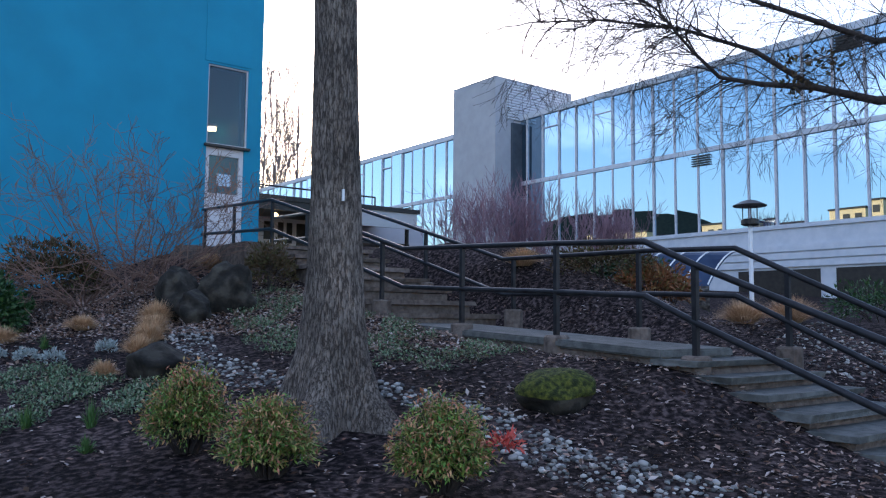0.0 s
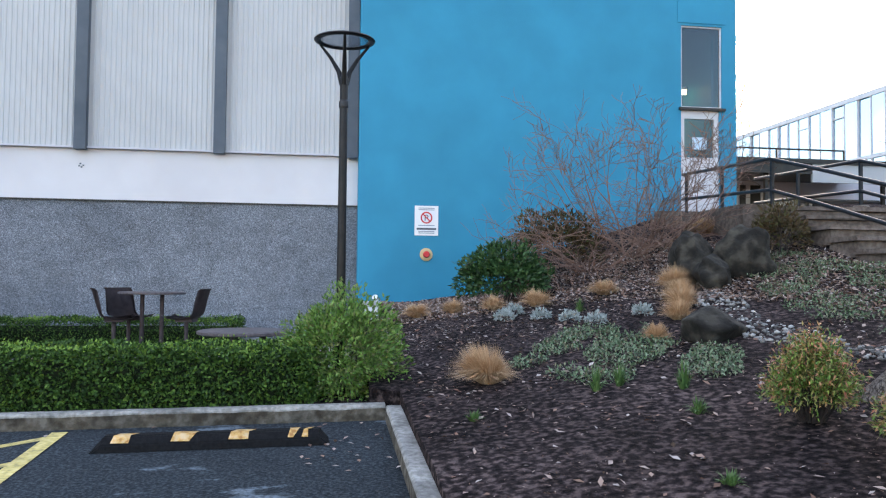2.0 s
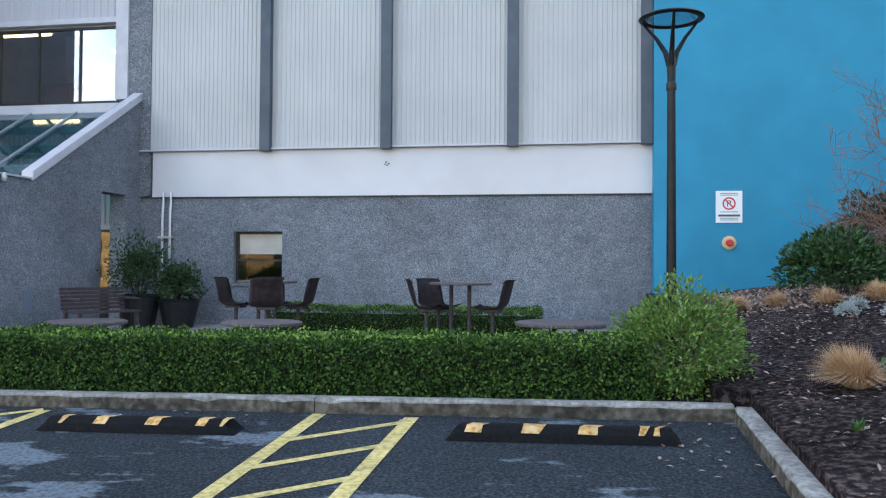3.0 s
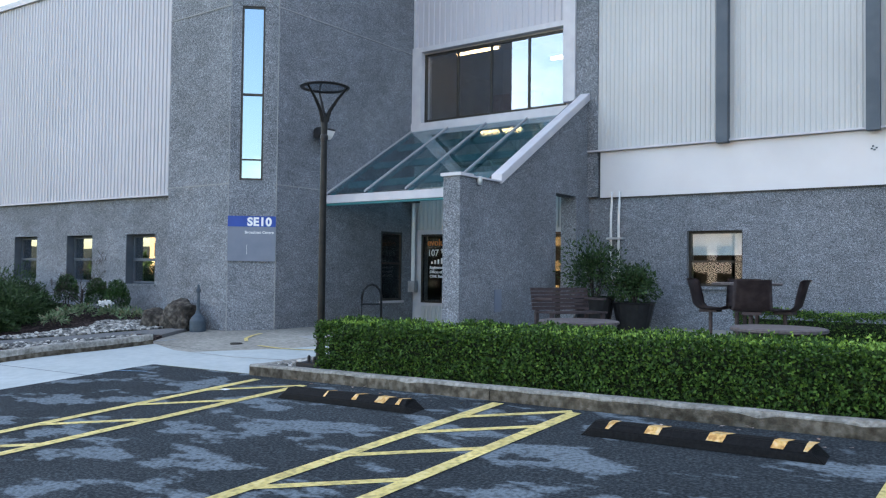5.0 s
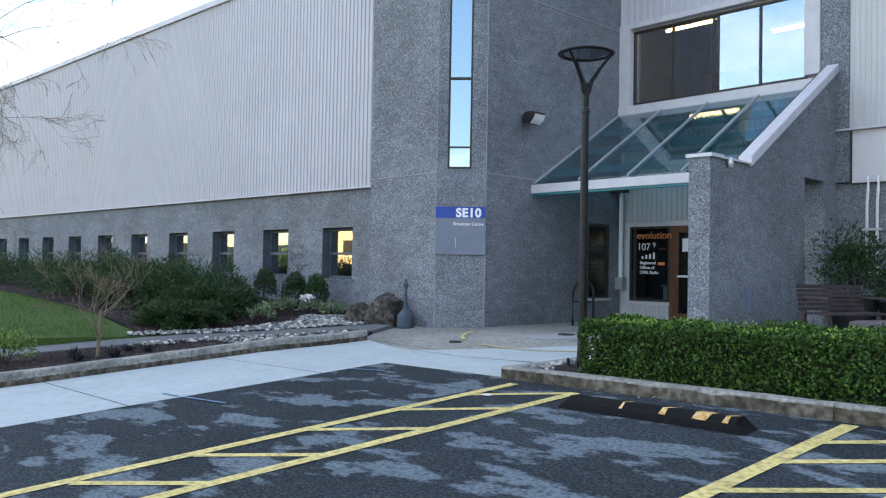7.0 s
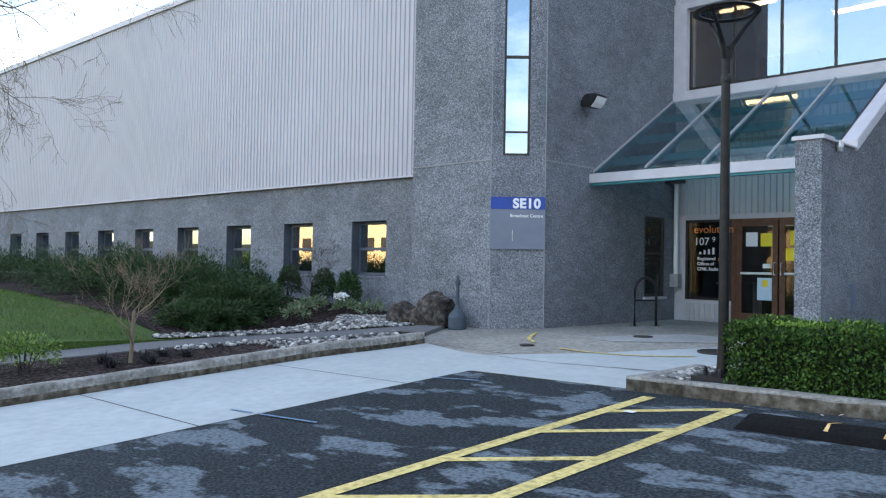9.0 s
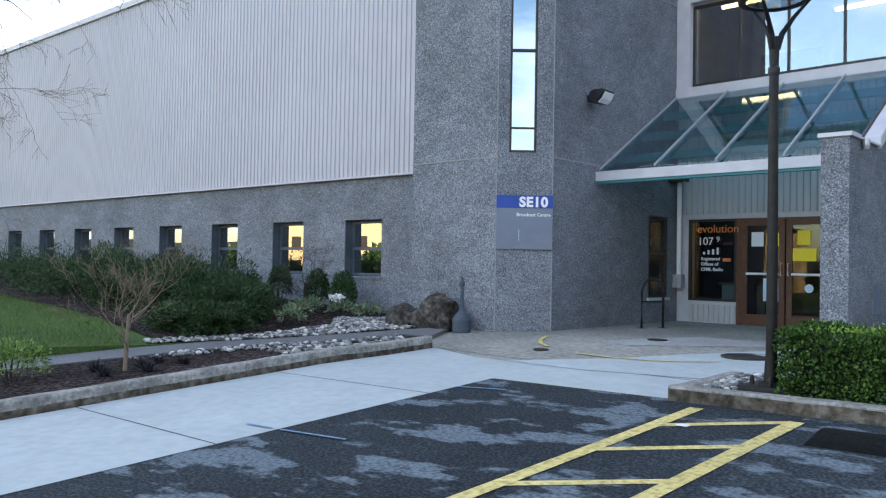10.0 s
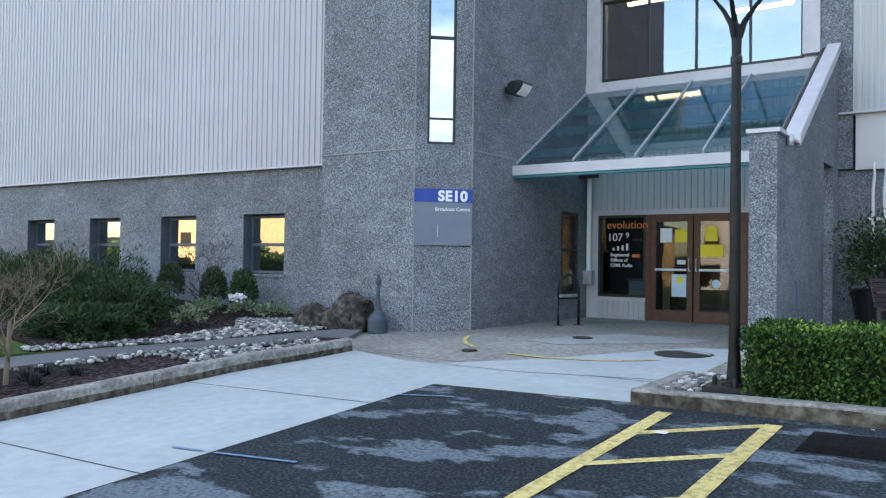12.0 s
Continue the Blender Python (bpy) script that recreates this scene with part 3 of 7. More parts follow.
def tuft(bm, rng, p, height, reach, count, width=0.006, lean=(0, 0)):
    """Fine arching blades that spring from one crown and fill an uneven dome."""
    p = Vector(p)
    for _ in range(count):
        a, e = rng.uniform(0, math.tau), rng.uniform(0.12, 1.5)
        o = Vector((math.cos(a), math.sin(a), 0))
        q = p + o * reach * 0.25 * rng.random()
        s = (0.55 + 0.45 * rng.random() ** 0.5) * (1 + 0.28 * noise.noise(Vector((o.x * 1.7, o.y * 1.7, e)) + p))
        tip = q + o * reach * math.cos(e) * s + Vector((lean[0], lean[1], 0)) * s + Vector((0, 0, height * math.sin(e) * s))
        mid = q.lerp(tip, 0.5) + Vector((0, 0, height * 0.2 * math.cos(e) * s))
        w = (Vector((-o.y, o.x, 0)) + rnd_dir(rng) * 0.5) * width
        v = [bm.verts.new(q - w * 0.6), bm.verts.new(q + w * 0.6), bm.verts.new(mid - w * 0.6), bm.verts.new(mid + w * 0.6), bm.verts.new(tip)]
        bm.faces.new((v[0], v[1], v[3], v[2]))
        bm.faces.new((v[2], v[3], v[4]))


def boulder(rng, size, squash=0.7, rough=0.25, cuts=3, facets=0):
    """A weathered stone: a lumpy ball, with some flat broken faces where it has split."""
    bm = bmesh.new()
    bmesh.ops.create_icosphere(bm, subdivisions=cuts, radius=1.0)
    off = Vector((rng.uniform(0, 50), rng.uniform(0, 50), 0))
    planes = [((rnd_dir(rng) + Vector((0, -0.3, 0.35))).normalized(), rng.uniform(0.62, 0.85)) for _ in range(facets)]
    for v in bm.verts:
        n = v.co.normalized()
        k = 1 + rough * noise.noise(n * 1.4 + off) + rough * 0.4 * noise.noise(n * 3.2 + off) + rough * 0.1 * noise.noise(n * 9 + off)
        for d, h in planes:
            c = n.dot(d)
            if c > 0.05:
                k = min(k, h / c + 0.03 * noise.noise(n * 5 + off))
        v.co = Vector((n.x * size[0], n.y * size[1], n.z * size[2] * squash)) * k
    return bm


# ---- ground ----
def bank(x, y):
    """The lawn and planting between the path and the long wing: level by the path, rising away from it."""
    s = max(0.0, (x + 16.54) * -0.876 + (y - 10.67) * 0.48)
    return max(0.03, lot(max(x, -19), min(y, 10.5))) + 0.04 + 0.05 * min(s, 1.5) + 0.45 * (1 - math.exp(-((max(0.0, -x - 17.5) * 0.16) ** 1.6))) * min(1.0, s / 2.2) + 0.02 * noise.noise(Vector((x, y, 0)))


bm = bmesh.new()
bmesh.ops.create_grid(bm, x_segments=30, y_segments=30, size=900)
for v in bm.verts:
    v.co.z = -1.4
whole("ground", bm, M_LAWN, "wide flat ground under the whole campus", "ground", "structure")
sheet("road", [(-12.6, -30), (14, -30), (14, 2.0), (-0.48, 2.0), (-0.48, 8.1), (-12.6, 8.1)], lot, M_ASPHALT, "worn black asphalt car park with pale dry patches", "road", 0.6)
sheet("pavement", [(-15.0, -30), (-12.6, -30), (-12.6, 8.1), (-10.6, 8.1), (-10.6, 9.4), (-12.3, 9.2), (-13.9, 9.35), (-15.0, 9.75)], lot, M_CONCRETE, "smooth new pale concrete walk beside the car park", "pavement", 0.6, 0.004)
sheet("pavement_plaza", [(-17.6, 11.54), (-16.6, 9.85), (-15.0, 9.75), (-13.9, 9.35), (-12.3, 9.2), (-10.6, 9.4), (-10.6, 16.6), (-14.8, 16.6), (-14.8, 12.1), (-15.42, 11.5)], lot, M_PLAZA, "weathered tan concrete paving before the entrance", "pavement", 0.6, 0.004)
sheet("pavement_slab", [(-13.45, 11.5), (-12.9, 11.3), (-11.5, 12.3), (-11.4, 13.0), (-12.7, 13.1)], lot, M_SLAB, "paler square concrete slab in the paving", "pavement", 0.6, 0.010)
sheet("pavement_apron", [(-13.4, 9.3), (-12.3, 9.2), (-10.6, 9.4), (-10.6, 11.9), (-11.3, 11.9), (-12.4, 10.2)], lot, M_CONCRETE, "fresh pale concrete patch in the paving", "pavement", 0.6, 0.009)
sheet("hedge_bed", [(-10.5, 8.12), (-0.45, 8.0), (-0.6, 9.35), (-10.5, 9.35)], lot, M_MULCH, "strip of dark soil under the hedge", "ground", 0.6, 0.085)
sheet("patio", [(-10.6, 9.3), (-0.4, 9.3), (-0.4, 16.3), (-10.6, 16.3)], lot, M_PLAZA, "concrete patio behind the hedge", "pavement", 0.6, 0.0)
sheet("planting_bank", [(-0.36, 2.08), (13, 2.08), (13, 16.2), (-0.5, 16.2), (-0.6, 8.2), (-0.36, 8.0)], hill, M_MULCH, "sloping garden bank covered in dark bark mulch", "ground", 0.3, thick=1.2)


def upper(x, y):
    return 0.8 + 0.068 * (x - 8.6) * min(1, max(0, (y - 2) / 9))


def slope(x, y):
    """From the mulched bed below the glazed building up to the terrace."""
    u, w = min(1.0, max(0.0, (y - 12.9) / 7.0)), min(1.0, max(0.0, (x - 9.5) / 3.0))
    return 2.7 - (2.7 - upper(x, y)) * (1 - u * u * (3 - 2 * u)) * w


sheet("ground_terrace", [(5.6, 12.9), (9.5, 12.9), (9.5, 70), (5.6, 70)], lambda x, y: 2.7, M_PLAZA, "upper paved terrace at the head of the steps", "ground", 3.0)
sheet("ground_slope", [(9.5, 12.9), (30, 12.9), (30, 70), (9.5, 70)], slope, M_MULCH, "mulched slope between the terrace and the glazed building", "ground", 1.0)
sheet("ground_upper", [(8.6, -10), (29.5, -10), (29.5, 31), (8.6, 31)], upper, M_MULCH, "mulched bed below the glazed building", "ground", 1.5)
PATH_LOW = [(-15.6, 10.3), (-16.12, 10.24), (-16.98, 8.43), (-17.6, 6.6), (-18.6, 2.0), (-19.0, -6.0)]
PATH_UP = [(-20.2, -6.0), (-19.7, 2.0), (-18.5, 7.0), (-17.62, 8.9), (-16.54, 10.67), (-16.1, 11.3)]
sheet("planting_bed", [(-15.18, -6), (-15.18, 9.7), *PATH_LOW], lambda x, y: lot(x, y) + 0.05, M_MULCH, "dark mulch bed between kerb and path", "ground", 0.6, thick=0.5)
sheet("path", [*PATH_LOW, *PATH_UP], lambda x, y: lot(max(x, -19), y) + 0.065, M_PATH, "narrow grey asphalt footpath", "path", 0.6, thick=0.5)
sheet("lawn", [(-17.0, 11.5), (-16.54, 10.67), (-17.62, 8.9), (-18.5, 7.0), (-19.7, 2.0), (-20.2, -6), (-75, -8), (-75, 9.4), (-17.3, 12.6)], bank, M_LAWN, "green lawn and planting bank beside the wing", "ground", 0.6, thick=0.7)
sheet("planting_strip", [(-16.9, 11.55), (-16.6, 10.7), (-17.65, 8.95), (-18.35, 7.6), (-22, 7.7), (-30, 7.5), (-45, 7.2), (-60, 9.9), (-17.4, 12.5)], lambda x, y: bank(x, y) + 0.025, M_MULCH, "dark mulch at the foot of the wing", "ground", 0.5)


def kerb(name, pts, height, label, face_drop=0.0):
    """A concrete kerb along a line, with a worn rounded nose and a darker brown road face, cut into lengths with open
    joints.
    """
    k = thing(name, label, "kerb", kind="structure")
    for (ax, ay), (bx, by) in zip(pts, pts[1:]):
        d = Vector((bx - ax, by - ay, 0))
        n = max(1, round(d.length / 3.0))
        side = Vector((-d.y, d.x, 0)).normalized() * 0.075
        for i in range(n):
            bm, face = bmesh.new(), bmesh.new()
            m = 24
            rings, low = [], []
            for j in range(m + 1):
                f = (i + j / m) / n
                f += (0.004 if j == 0 else -0.004 if j == m else 0) / d.length
                p = Vector((ax, ay, 0)) + d * f
                z = lot(p.x, p.y)
                w = 0.006 * noise.noise(p * 2.1)
                chip = max(0.0, noise.noise(p * 5.3) - 0.2) * 0.05
                edge = height - 0.022 - face_drop - chip - 0.006 * (1 + noise.noise(p * 3.1 + Vector((9, 0, 0))))
                prof = [(-0.985, edge - 0.02), (-1 + chip * 4, height - 0.016 - chip), (-0.82 + chip * 4, height + w), (0.75, height + w), (1, height - 0.025), (1, -0.12)]
                rings.append([bm.verts.new((p.x + side.x * q, p.y + side.y * q, z + h)) for q, h in prof])
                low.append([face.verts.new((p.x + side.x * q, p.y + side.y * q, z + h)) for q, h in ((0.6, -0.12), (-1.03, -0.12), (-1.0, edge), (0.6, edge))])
            for a, b in zip(rings, rings[1:]):
                for q in range(5):
                    bm.faces.new((a[q], b[q], b[q + 1], a[q + 1]))
            bm.faces.new(rings[0])
            bm.faces.new(rings[-1][::-1])
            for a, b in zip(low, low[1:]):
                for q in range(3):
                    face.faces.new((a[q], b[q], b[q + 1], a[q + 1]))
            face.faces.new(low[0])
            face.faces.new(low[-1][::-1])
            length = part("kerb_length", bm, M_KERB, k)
            part("kerb_face", face, M_KERB_D, length, "darker brown lower road face")


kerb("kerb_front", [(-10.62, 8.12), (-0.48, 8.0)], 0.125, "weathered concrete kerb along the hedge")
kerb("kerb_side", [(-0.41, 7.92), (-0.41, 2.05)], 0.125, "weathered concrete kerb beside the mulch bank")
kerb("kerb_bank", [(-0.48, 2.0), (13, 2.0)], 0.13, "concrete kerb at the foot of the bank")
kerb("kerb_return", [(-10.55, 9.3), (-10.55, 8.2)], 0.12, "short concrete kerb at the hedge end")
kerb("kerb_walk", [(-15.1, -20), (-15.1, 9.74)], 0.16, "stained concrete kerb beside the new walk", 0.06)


def strip(name, a, b, width, material, label, parent=None, lift=0.006):
    """A painted stripe that follows the ground."""
    bm = bmesh.new()
    a, b = Vector((*a, 0)), Vector((*b, 0))
    d = b - a
    s = Vector((-d.y, d.x, 0)).normalized() * width / 2
    n = max(2, int(d.length / 0.25))
    prev = None
    for i in range(n + 1):
        p = a + d * (i / n)
        w = 1 + 0.06 * noise.noise(p * 6)
        row = [bm.verts.new((q.x, q.y, lot(q.x, q.y) + lift)) for q in (p - s * w, p + s * w)]
        if prev:
            bm.faces.new((prev[0], row[0], row[1], prev[1]))
        prev = row
    for f in bm.faces:
        f.normal_update()
        if f.normal.z < 0:
            f.normal_flip()
    if parent:
        return part(name, bm, material, parent)
    return whole(name, bm, material, label, name.replace("_", " "), "structure")


for x0, tip, rungs in ((-10.3, 7.87, (7.17, 6.35, 5.42, 4.45, 3.6, 2.7)), (-7.12, 7.92, (7.3, 6.7, 5.96, 5.12, 4.3, 3.4)), (-3.83, 7.92, (7.1, 6.44, 5.72, 4.95, 4.1))):
    h = thing("bay_hatching", "yellow painted hatching between two parking bays", "road marking", kind="structure")
    strip("line", (x0 - 0.06, 2.2), (x0 + 0.03, tip), 0.12, M_PAINT_Y, "", h, 0.007)
    strip("line", (x0 + 0.74, 2.2), (x0 + 0.83, tip - 0.06), 0.12, M_PAINT_Y, "", h, 0.007)
    for y in rungs:
        strip("rung", (x0 + 0.02, y), (x0 + 0.78, y + 0.6), 0.085, M_PAINT_Y, "", h, 0.005)
for a, b in (((-12.95, 5.42), (-12.65, 5.45)), ((-12.55, 5.46), (-11.87, 5.55)), ((-12.6, 7.53), (-12.07, 7.66)), ((-15.25, 9.9), (-15.1, 10.3))):
    strip("chalk_mark", a, b, 0.03, M_PAINT_BLUE, "blue survey chalk mark on the paving", None, 0.012)
for pts in (((-14.37, 11.5), (-14.24, 11.18), (-14.01, 10.84), (-13.69, 10.58)), ((-13.04, 10.27), (-12.47, 10.18), (-12.0, 10.21), (-11.62, 10.36), (-11.3, 10.6))):
    for a, b in zip(pts, pts[1:]):
        strip("yellow_line", a, b, 0.06, M_PAINT_Y, "faded thin yellow line on the paving", None, 0.016)
strip("bay_symbol", (-8.55, 3.06), (-8.55, 4.06), 1.0, M_SIGN_B, "blue painted square on the asphalt", None, 0.006)
strip("bay_symbol", (-8.55, 3.12), (-8.55, 4.0), 0.88, M_PAINT_W, "white painted panel within a blue border", None, 0.010)
for y in (4.9, 7.15, 2.6, 0.3):
    strip("paving_joint", (-15.0, y), (-12.6, y + 0.02), 0.014, M_DARK, "narrow joint in the concrete walk", None, 0.006)
strip("paving_joint", (-14.9, 9.72), (-10.7, 9.2), 0.014, M_DARK, "narrow joint in the paving", None, 0.009)
bm = B((-10.13, -10.05, 7.24, 7.31, 0, 0.004))
for v in bm.verts:
    v.co.z += lot(-10.1, 7.3) + 0.004
whole("paper_scrap", bm, M_PAPER, "white paper scrap on the asphalt", "litter")
for cx, cy, r, nm in ((-11.2, 11.2, 0.34, "manhole_cover"), (-12.9, 12.1, 0.14, "drain_cover"), (-13.6, 10.3, 0.1, "drain_cover")):
    bm = bmesh.new()
    lathe(bm, [(r, -0.02), (r, 0.012), (r * 0.9, 0.016), (r * 0.86, 0.010), (r * 0.1, 0.012)], sides=28)
    ob = whole(nm, bm, M_FRAME_D, "round dark iron cover set in the paving", nm.replace("_", " "))
    ob.location = (cx, cy, lot(cx, cy) + 0.008)

# ---- main building: aggregate tower, entrance, walls ----
FLOOR = 0.27


def rod(name, a, b, r, material, parent, label="", sides=10):
    bm = bmesh.new()
    tube(bm, [a, b], r, sides)
    return part(name, bm, material, parent, label, smooth=False)


bm = bmesh.new()
prism(bm, [(-17.3, 11.55), (-15.42, 11.55), (-15.42, 16.9), (-17.3, 16.9)], -0.2, 9.6)
whole("wall_tower", bm, M_DASH, "grey exposed-aggregate concrete tower", "wall", "structure")
bm = bmesh.new()
wall_y(bm, 12.15, 16.33, -0.2, 9.6, -15.42, -14.77, [(15.2, 15.92, 0.74, 2.27)])
whole("wall_tower_side", bm, M_DASH, "grey exposed-aggregate tower wall beside the entrance", "wall", "structure")
CH = Matrix.Translation((-15.42, 11.55, 0)) @ Matrix.Rotation(radians(43), 4, "Z")
bm = bmesh.new()
wall_x(bm, 0.0, 0.885, -0.2, 9.6, 0.0, 0.5, [(0.19, 0.62, 3.08, 6.4)])
for v in bm.verts:
    v.co = CH @ v.co
whole("wall_chamfer", bm, M_DASH, "cut corner of the aggregate tower", "wall", "structure")
bm = B((-17.32, -15.41, 11.538, 11.56, 3.0, 3.02), (-14.775, -14.76, 12.15, 13.5, 3.0, 3.02), (-14.775, -14.76, 12.15, 16.3, 6.39, 6.41), (-17.32, -15.41, 11.538, 11.56, 6.39, 6.41))
whole("trim_seam", bm, M_SEAM, "pale cement seam between wall lifts", "trim", "structure")
bm = B((-0.008, 0.008, -0.006, 0.0, 0.2, 9.0), (0.875, 0.89, -0.008, 0.0, 0.2, 9.0))
for v in bm.verts:
    v.co = CH @ v.co
whole("trim_edge", bm, M_SEAM, "pale edge joints of the cut corner", "trim", "structure")
w = thing("window_tall", "tall narrow dark-framed window in the tower corner", "window", (-15.42, 11.55, 0), 43, kind="structure")
bm = B((0.19, 0.225, 0.02, 0.1, 3.08, 6.4), (0.585, 0.62, 0.02, 0.1, 3.08, 6.4), (0.225, 0.585, 0.02, 0.1, 3.08, 3.12), (0.225, 0.585, 0.02, 0.1, 6.36, 6.4), (0.225, 0.585, 0.02, 0.1, 4.69, 4.73), (0.225, 0.585, 0.02, 0.1, 3.46, 3.485))
part("window_frame", bm, M_FRAME_D, w)
for z0, z1 in ((3.12, 3.46), (3.485, 4.69), (4.73, 6.36)):
    part("pane", B((0.225, 0.585, 0.05, 0.058, z0, z1)), M_GLASS_M, w)
# Darkness behind the tall window is one near-black sheet.
whole("wall_tower_void", B((-15.0, -14.98, 12.3, 12.6, 2.9, 6.6)), M_DARK, "near-black sheet painted as the unlit stairwell behind the tall window", "wall", "structure")

# side window in the tower by the entrance
w = thing("window_side", "dark-framed window in the tower wall", "window", kind="structure")
part("window_frame", B((-14.82, -14.77, 15.2, 15.24, 0.74, 2.27), (-14.82, -14.77, 15.88, 15.92, 0.74, 2.27), (-14.82, -14.77, 15.24, 15.88, 0.74, 0.79), (-14.82, -14.77, 15.24, 15.88, 2.22, 2.27), (-14.82, -14.77, 15.24, 15.88, 1.55, 1.59)), M_FRAME_D, w)
part("pane", B((-14.83, -14.82, 15.24, 15.88, 0.79, 1.55)), M_GLASS_D, w)
part("pane", B((-14.83, -14.82, 15.24, 15.88, 1.59, 2.22)), M_GLASS_D, w)
part("window_sill", B((-14.8, -14.72, 15.16, 15.96, 0.69, 0.74)), M_FRAME_P, w)

# entrance pier with its raking top
bm = bmesh.new()
prism(bm, [(11.88, -0.2), (14.96, -0.2), (14.96, 4.03), (13.07, 2.89), (11.88, 2.89)], -10.65, -10.33, "x")
prism(bm, [(15.76, -0.2), (16.33, -0.2), (16.33, 4.86), (15.76, 4.51)], -10.65, -10.33, "x")
prism(bm, [(14.96, 2.88), (15.76, 2.88), (15.76, 4.51), (14.96, 4.03)], -10.65, -10.33, "x")
whole("wall_pier", bm, M_DASH, "aggregate concrete pier with a raking top", "wall", "structure")
bm = bmesh.new()
prism(bm, [(13.02, 2.86), (16.3, 4.845), (16.3, 5.0), (13.02, 3.02)], -10.5, -10.29, "x")
whole("trim_coping", bm, M_FRAME_P, "pale metal coping on the raking pier", "trim", "structure", bevel=0.008)
whole("trim_coping_flat", B((-10.68, -10.29, 11.84, 12.2, 2.89, 2.94), (-10.66, -10.29, 12.2, 13.0, 2.89, 2.915)), M_FRAME_P, "pale metal cap on the pier", "trim", "structure")
bm = bmesh.new()
prism(bm, [(13.05, 2.9), (16.2, 4.8), (16.2, 4.9), (13.05, 2.98)], -10.57, -10.505, "x")
whole("trim_gutter", bm, M_FRAME_D, "dark gutter behind the pier coping", "trim", "structure")
bm = bmesh.new()
lathe(bm, [(0.035, 0), (0.045, 0.05), (0.045, 0.12), (0.02, 0.14)], sides=12)
ob = whole("spout", bm, M_GALV, "small white rainwater spout on the pier", "pipe")
ob.matrix_basis = pose(-10.28, 12.35, 2.78)
whole("wall_plaque", B((-10.33, -10.31, 12.88, 13.08, 0.75, 1.12)), M_SIGN_G, "small slate panel fixed to the pier", "panel")

# door wall: shop window, doors, ribbed panels, upper window
bm = bmesh.new()
wall_x(bm, -15.42, -10.33, -0.2, 9.6, 16.36, 16.6, [(-14.54, -13.59, 0.69, 2.24), (-13.54, -11.85, -0.2, 2.24), (-11.80, -10.75, -0.2, 2.24), (-14.49, -10.87, 4.81, 6.37)])
whole("wall_entrance", bm, M_FRAME_P, "pale panelled wall round the entrance", "wall", "structure")
bm = bmesh.new()
ribbed(bm, -14.7, -10.66, 2.34, 4.5, 16.352, 0.115, 0.03)
whole("cladding_entrance", bm, M_CLAD2, "grey ribbed panels over the entrance doors", "cladding", "structure")
bm = bmesh.new()
ribbed(bm, -14.53, -13.6, 0.3, 0.62, 16.352, 0.1, 0.025)
whole("cladding_low", bm, M_CLAD2, "grey ribbed panel under the shop window", "cladding", "structure")
bm = bmesh.new()
ribbed(bm, -14.7, -10.66, 6.52, 9.5, 16.345, 0.15, 0.02)
whole("cladding_upper", bm, M_CLAD, "lilac-grey ribbed cladding over the upper window", "cladding", "structure")
whole("trim_upper", B((-14.76, -14.49, 16.2, 16.36, 4.6, 6.52), (-10.87, -10.6, 16.2, 16.36, 4.85, 9.5), (-14.49, -10.87, 16.2, 16.36, 6.41, 6.52), (-14.76, -10.6, 16.17, 16.36, 4.58, 4.77), (-14.76, -14.70, 16.24, 16.36, 6.52, 9.5)), M_FRAME_P, "pale frame round the upper window", "trim", "structure", bevel=0.006)


def framed(w, x0, x1, z0, z1, y, bars, fm, gm, depth=0.06, fw=0.045):
    """Frame, mullions and panes of a window along x under its thing w."""
    part("window_frame", B((x0, x0 + fw, y, y + depth, z0, z1), (x1 - fw, x1, y, y + depth, z0, z1), (x0 + fw, x1 - fw, y, y + depth, z1 - fw, z1), (x0 + fw, x1 - fw, y, y + depth, z0, z0 + fw)), fm, w)
    xs = [x0 + fw, *bars, x1 - fw]
    for b in bars:
        part("mullion", B((b - 0.02, b + 0.02, y + 0.004, y + depth - 0.004, z0 + fw, z1 - fw)), fm, w)
    for a, b in zip(xs, xs[1:]):
        part("pane", B((a, b, y + depth * 0.5, y + depth * 0.5 + 0.008, z0 + fw, z1 - fw)), gm, w)


w = thing("window_upper", "wide four-pane dark-framed upper window", "window", kind="structure")
framed(w, -14.49, -10.87, 4.81, 6.37, 16.33, (-13.57, -12.68, -11.74), M_FRAME_D, M_GLASS_U)
w = thing("window_shop", "dark shop window with orange and white lettering", "window", kind="structure")
framed(w, -14.54, -13.59, 0.69, 2.24, 16.34, (), M_FRAME_D, M_GLASS_D)
UP = pose(0, 0, 0, 90, 0, 0)


def sign_at(x, y, z):
    return Matrix.Translation((x, y, z)) @ UP


words("lettering", "evolution", 0.215, M_ORANGE_L, w, sign_at(-14.36, 16.332, 1.985), label="orange shop lettering")
words("lettering", "107", 0.21, M_LETTER, w, sign_at(-14.35, 16.332, 1.75), label="white numerals")
words("lettering", "9", 0.14, M_LETTER, w, sign_at(-13.98, 16.332, 1.81), label="white numeral")
words("lettering", ".com", 0.1, M_BROWN, w, sign_at(-13.86, 16.332, 1.75), label="brown lettering")
for i, h in enumerate((0.05, 0.08, 0.1, 0.13)):
    part("figure_mark", B((-14.24 + i * 0.09, -14.2 + i * 0.09, 16.328, 16.334, 1.57, 1.57 + h)), M_LETTER, w)
for i, s in enumerate(("Registered", "Offices of", "CFML Radio")):
    words("lettering", s, 0.085, M_LETTER, w, sign_at(-14.28, 16.332, 1.46 - i * 0.1), label="white lettering", bold=0.002)
part("label_patch", B((-13.85, -13.7, 16.328, 16.334, 1.44, 1.5)), M_ORANGE_L, w)


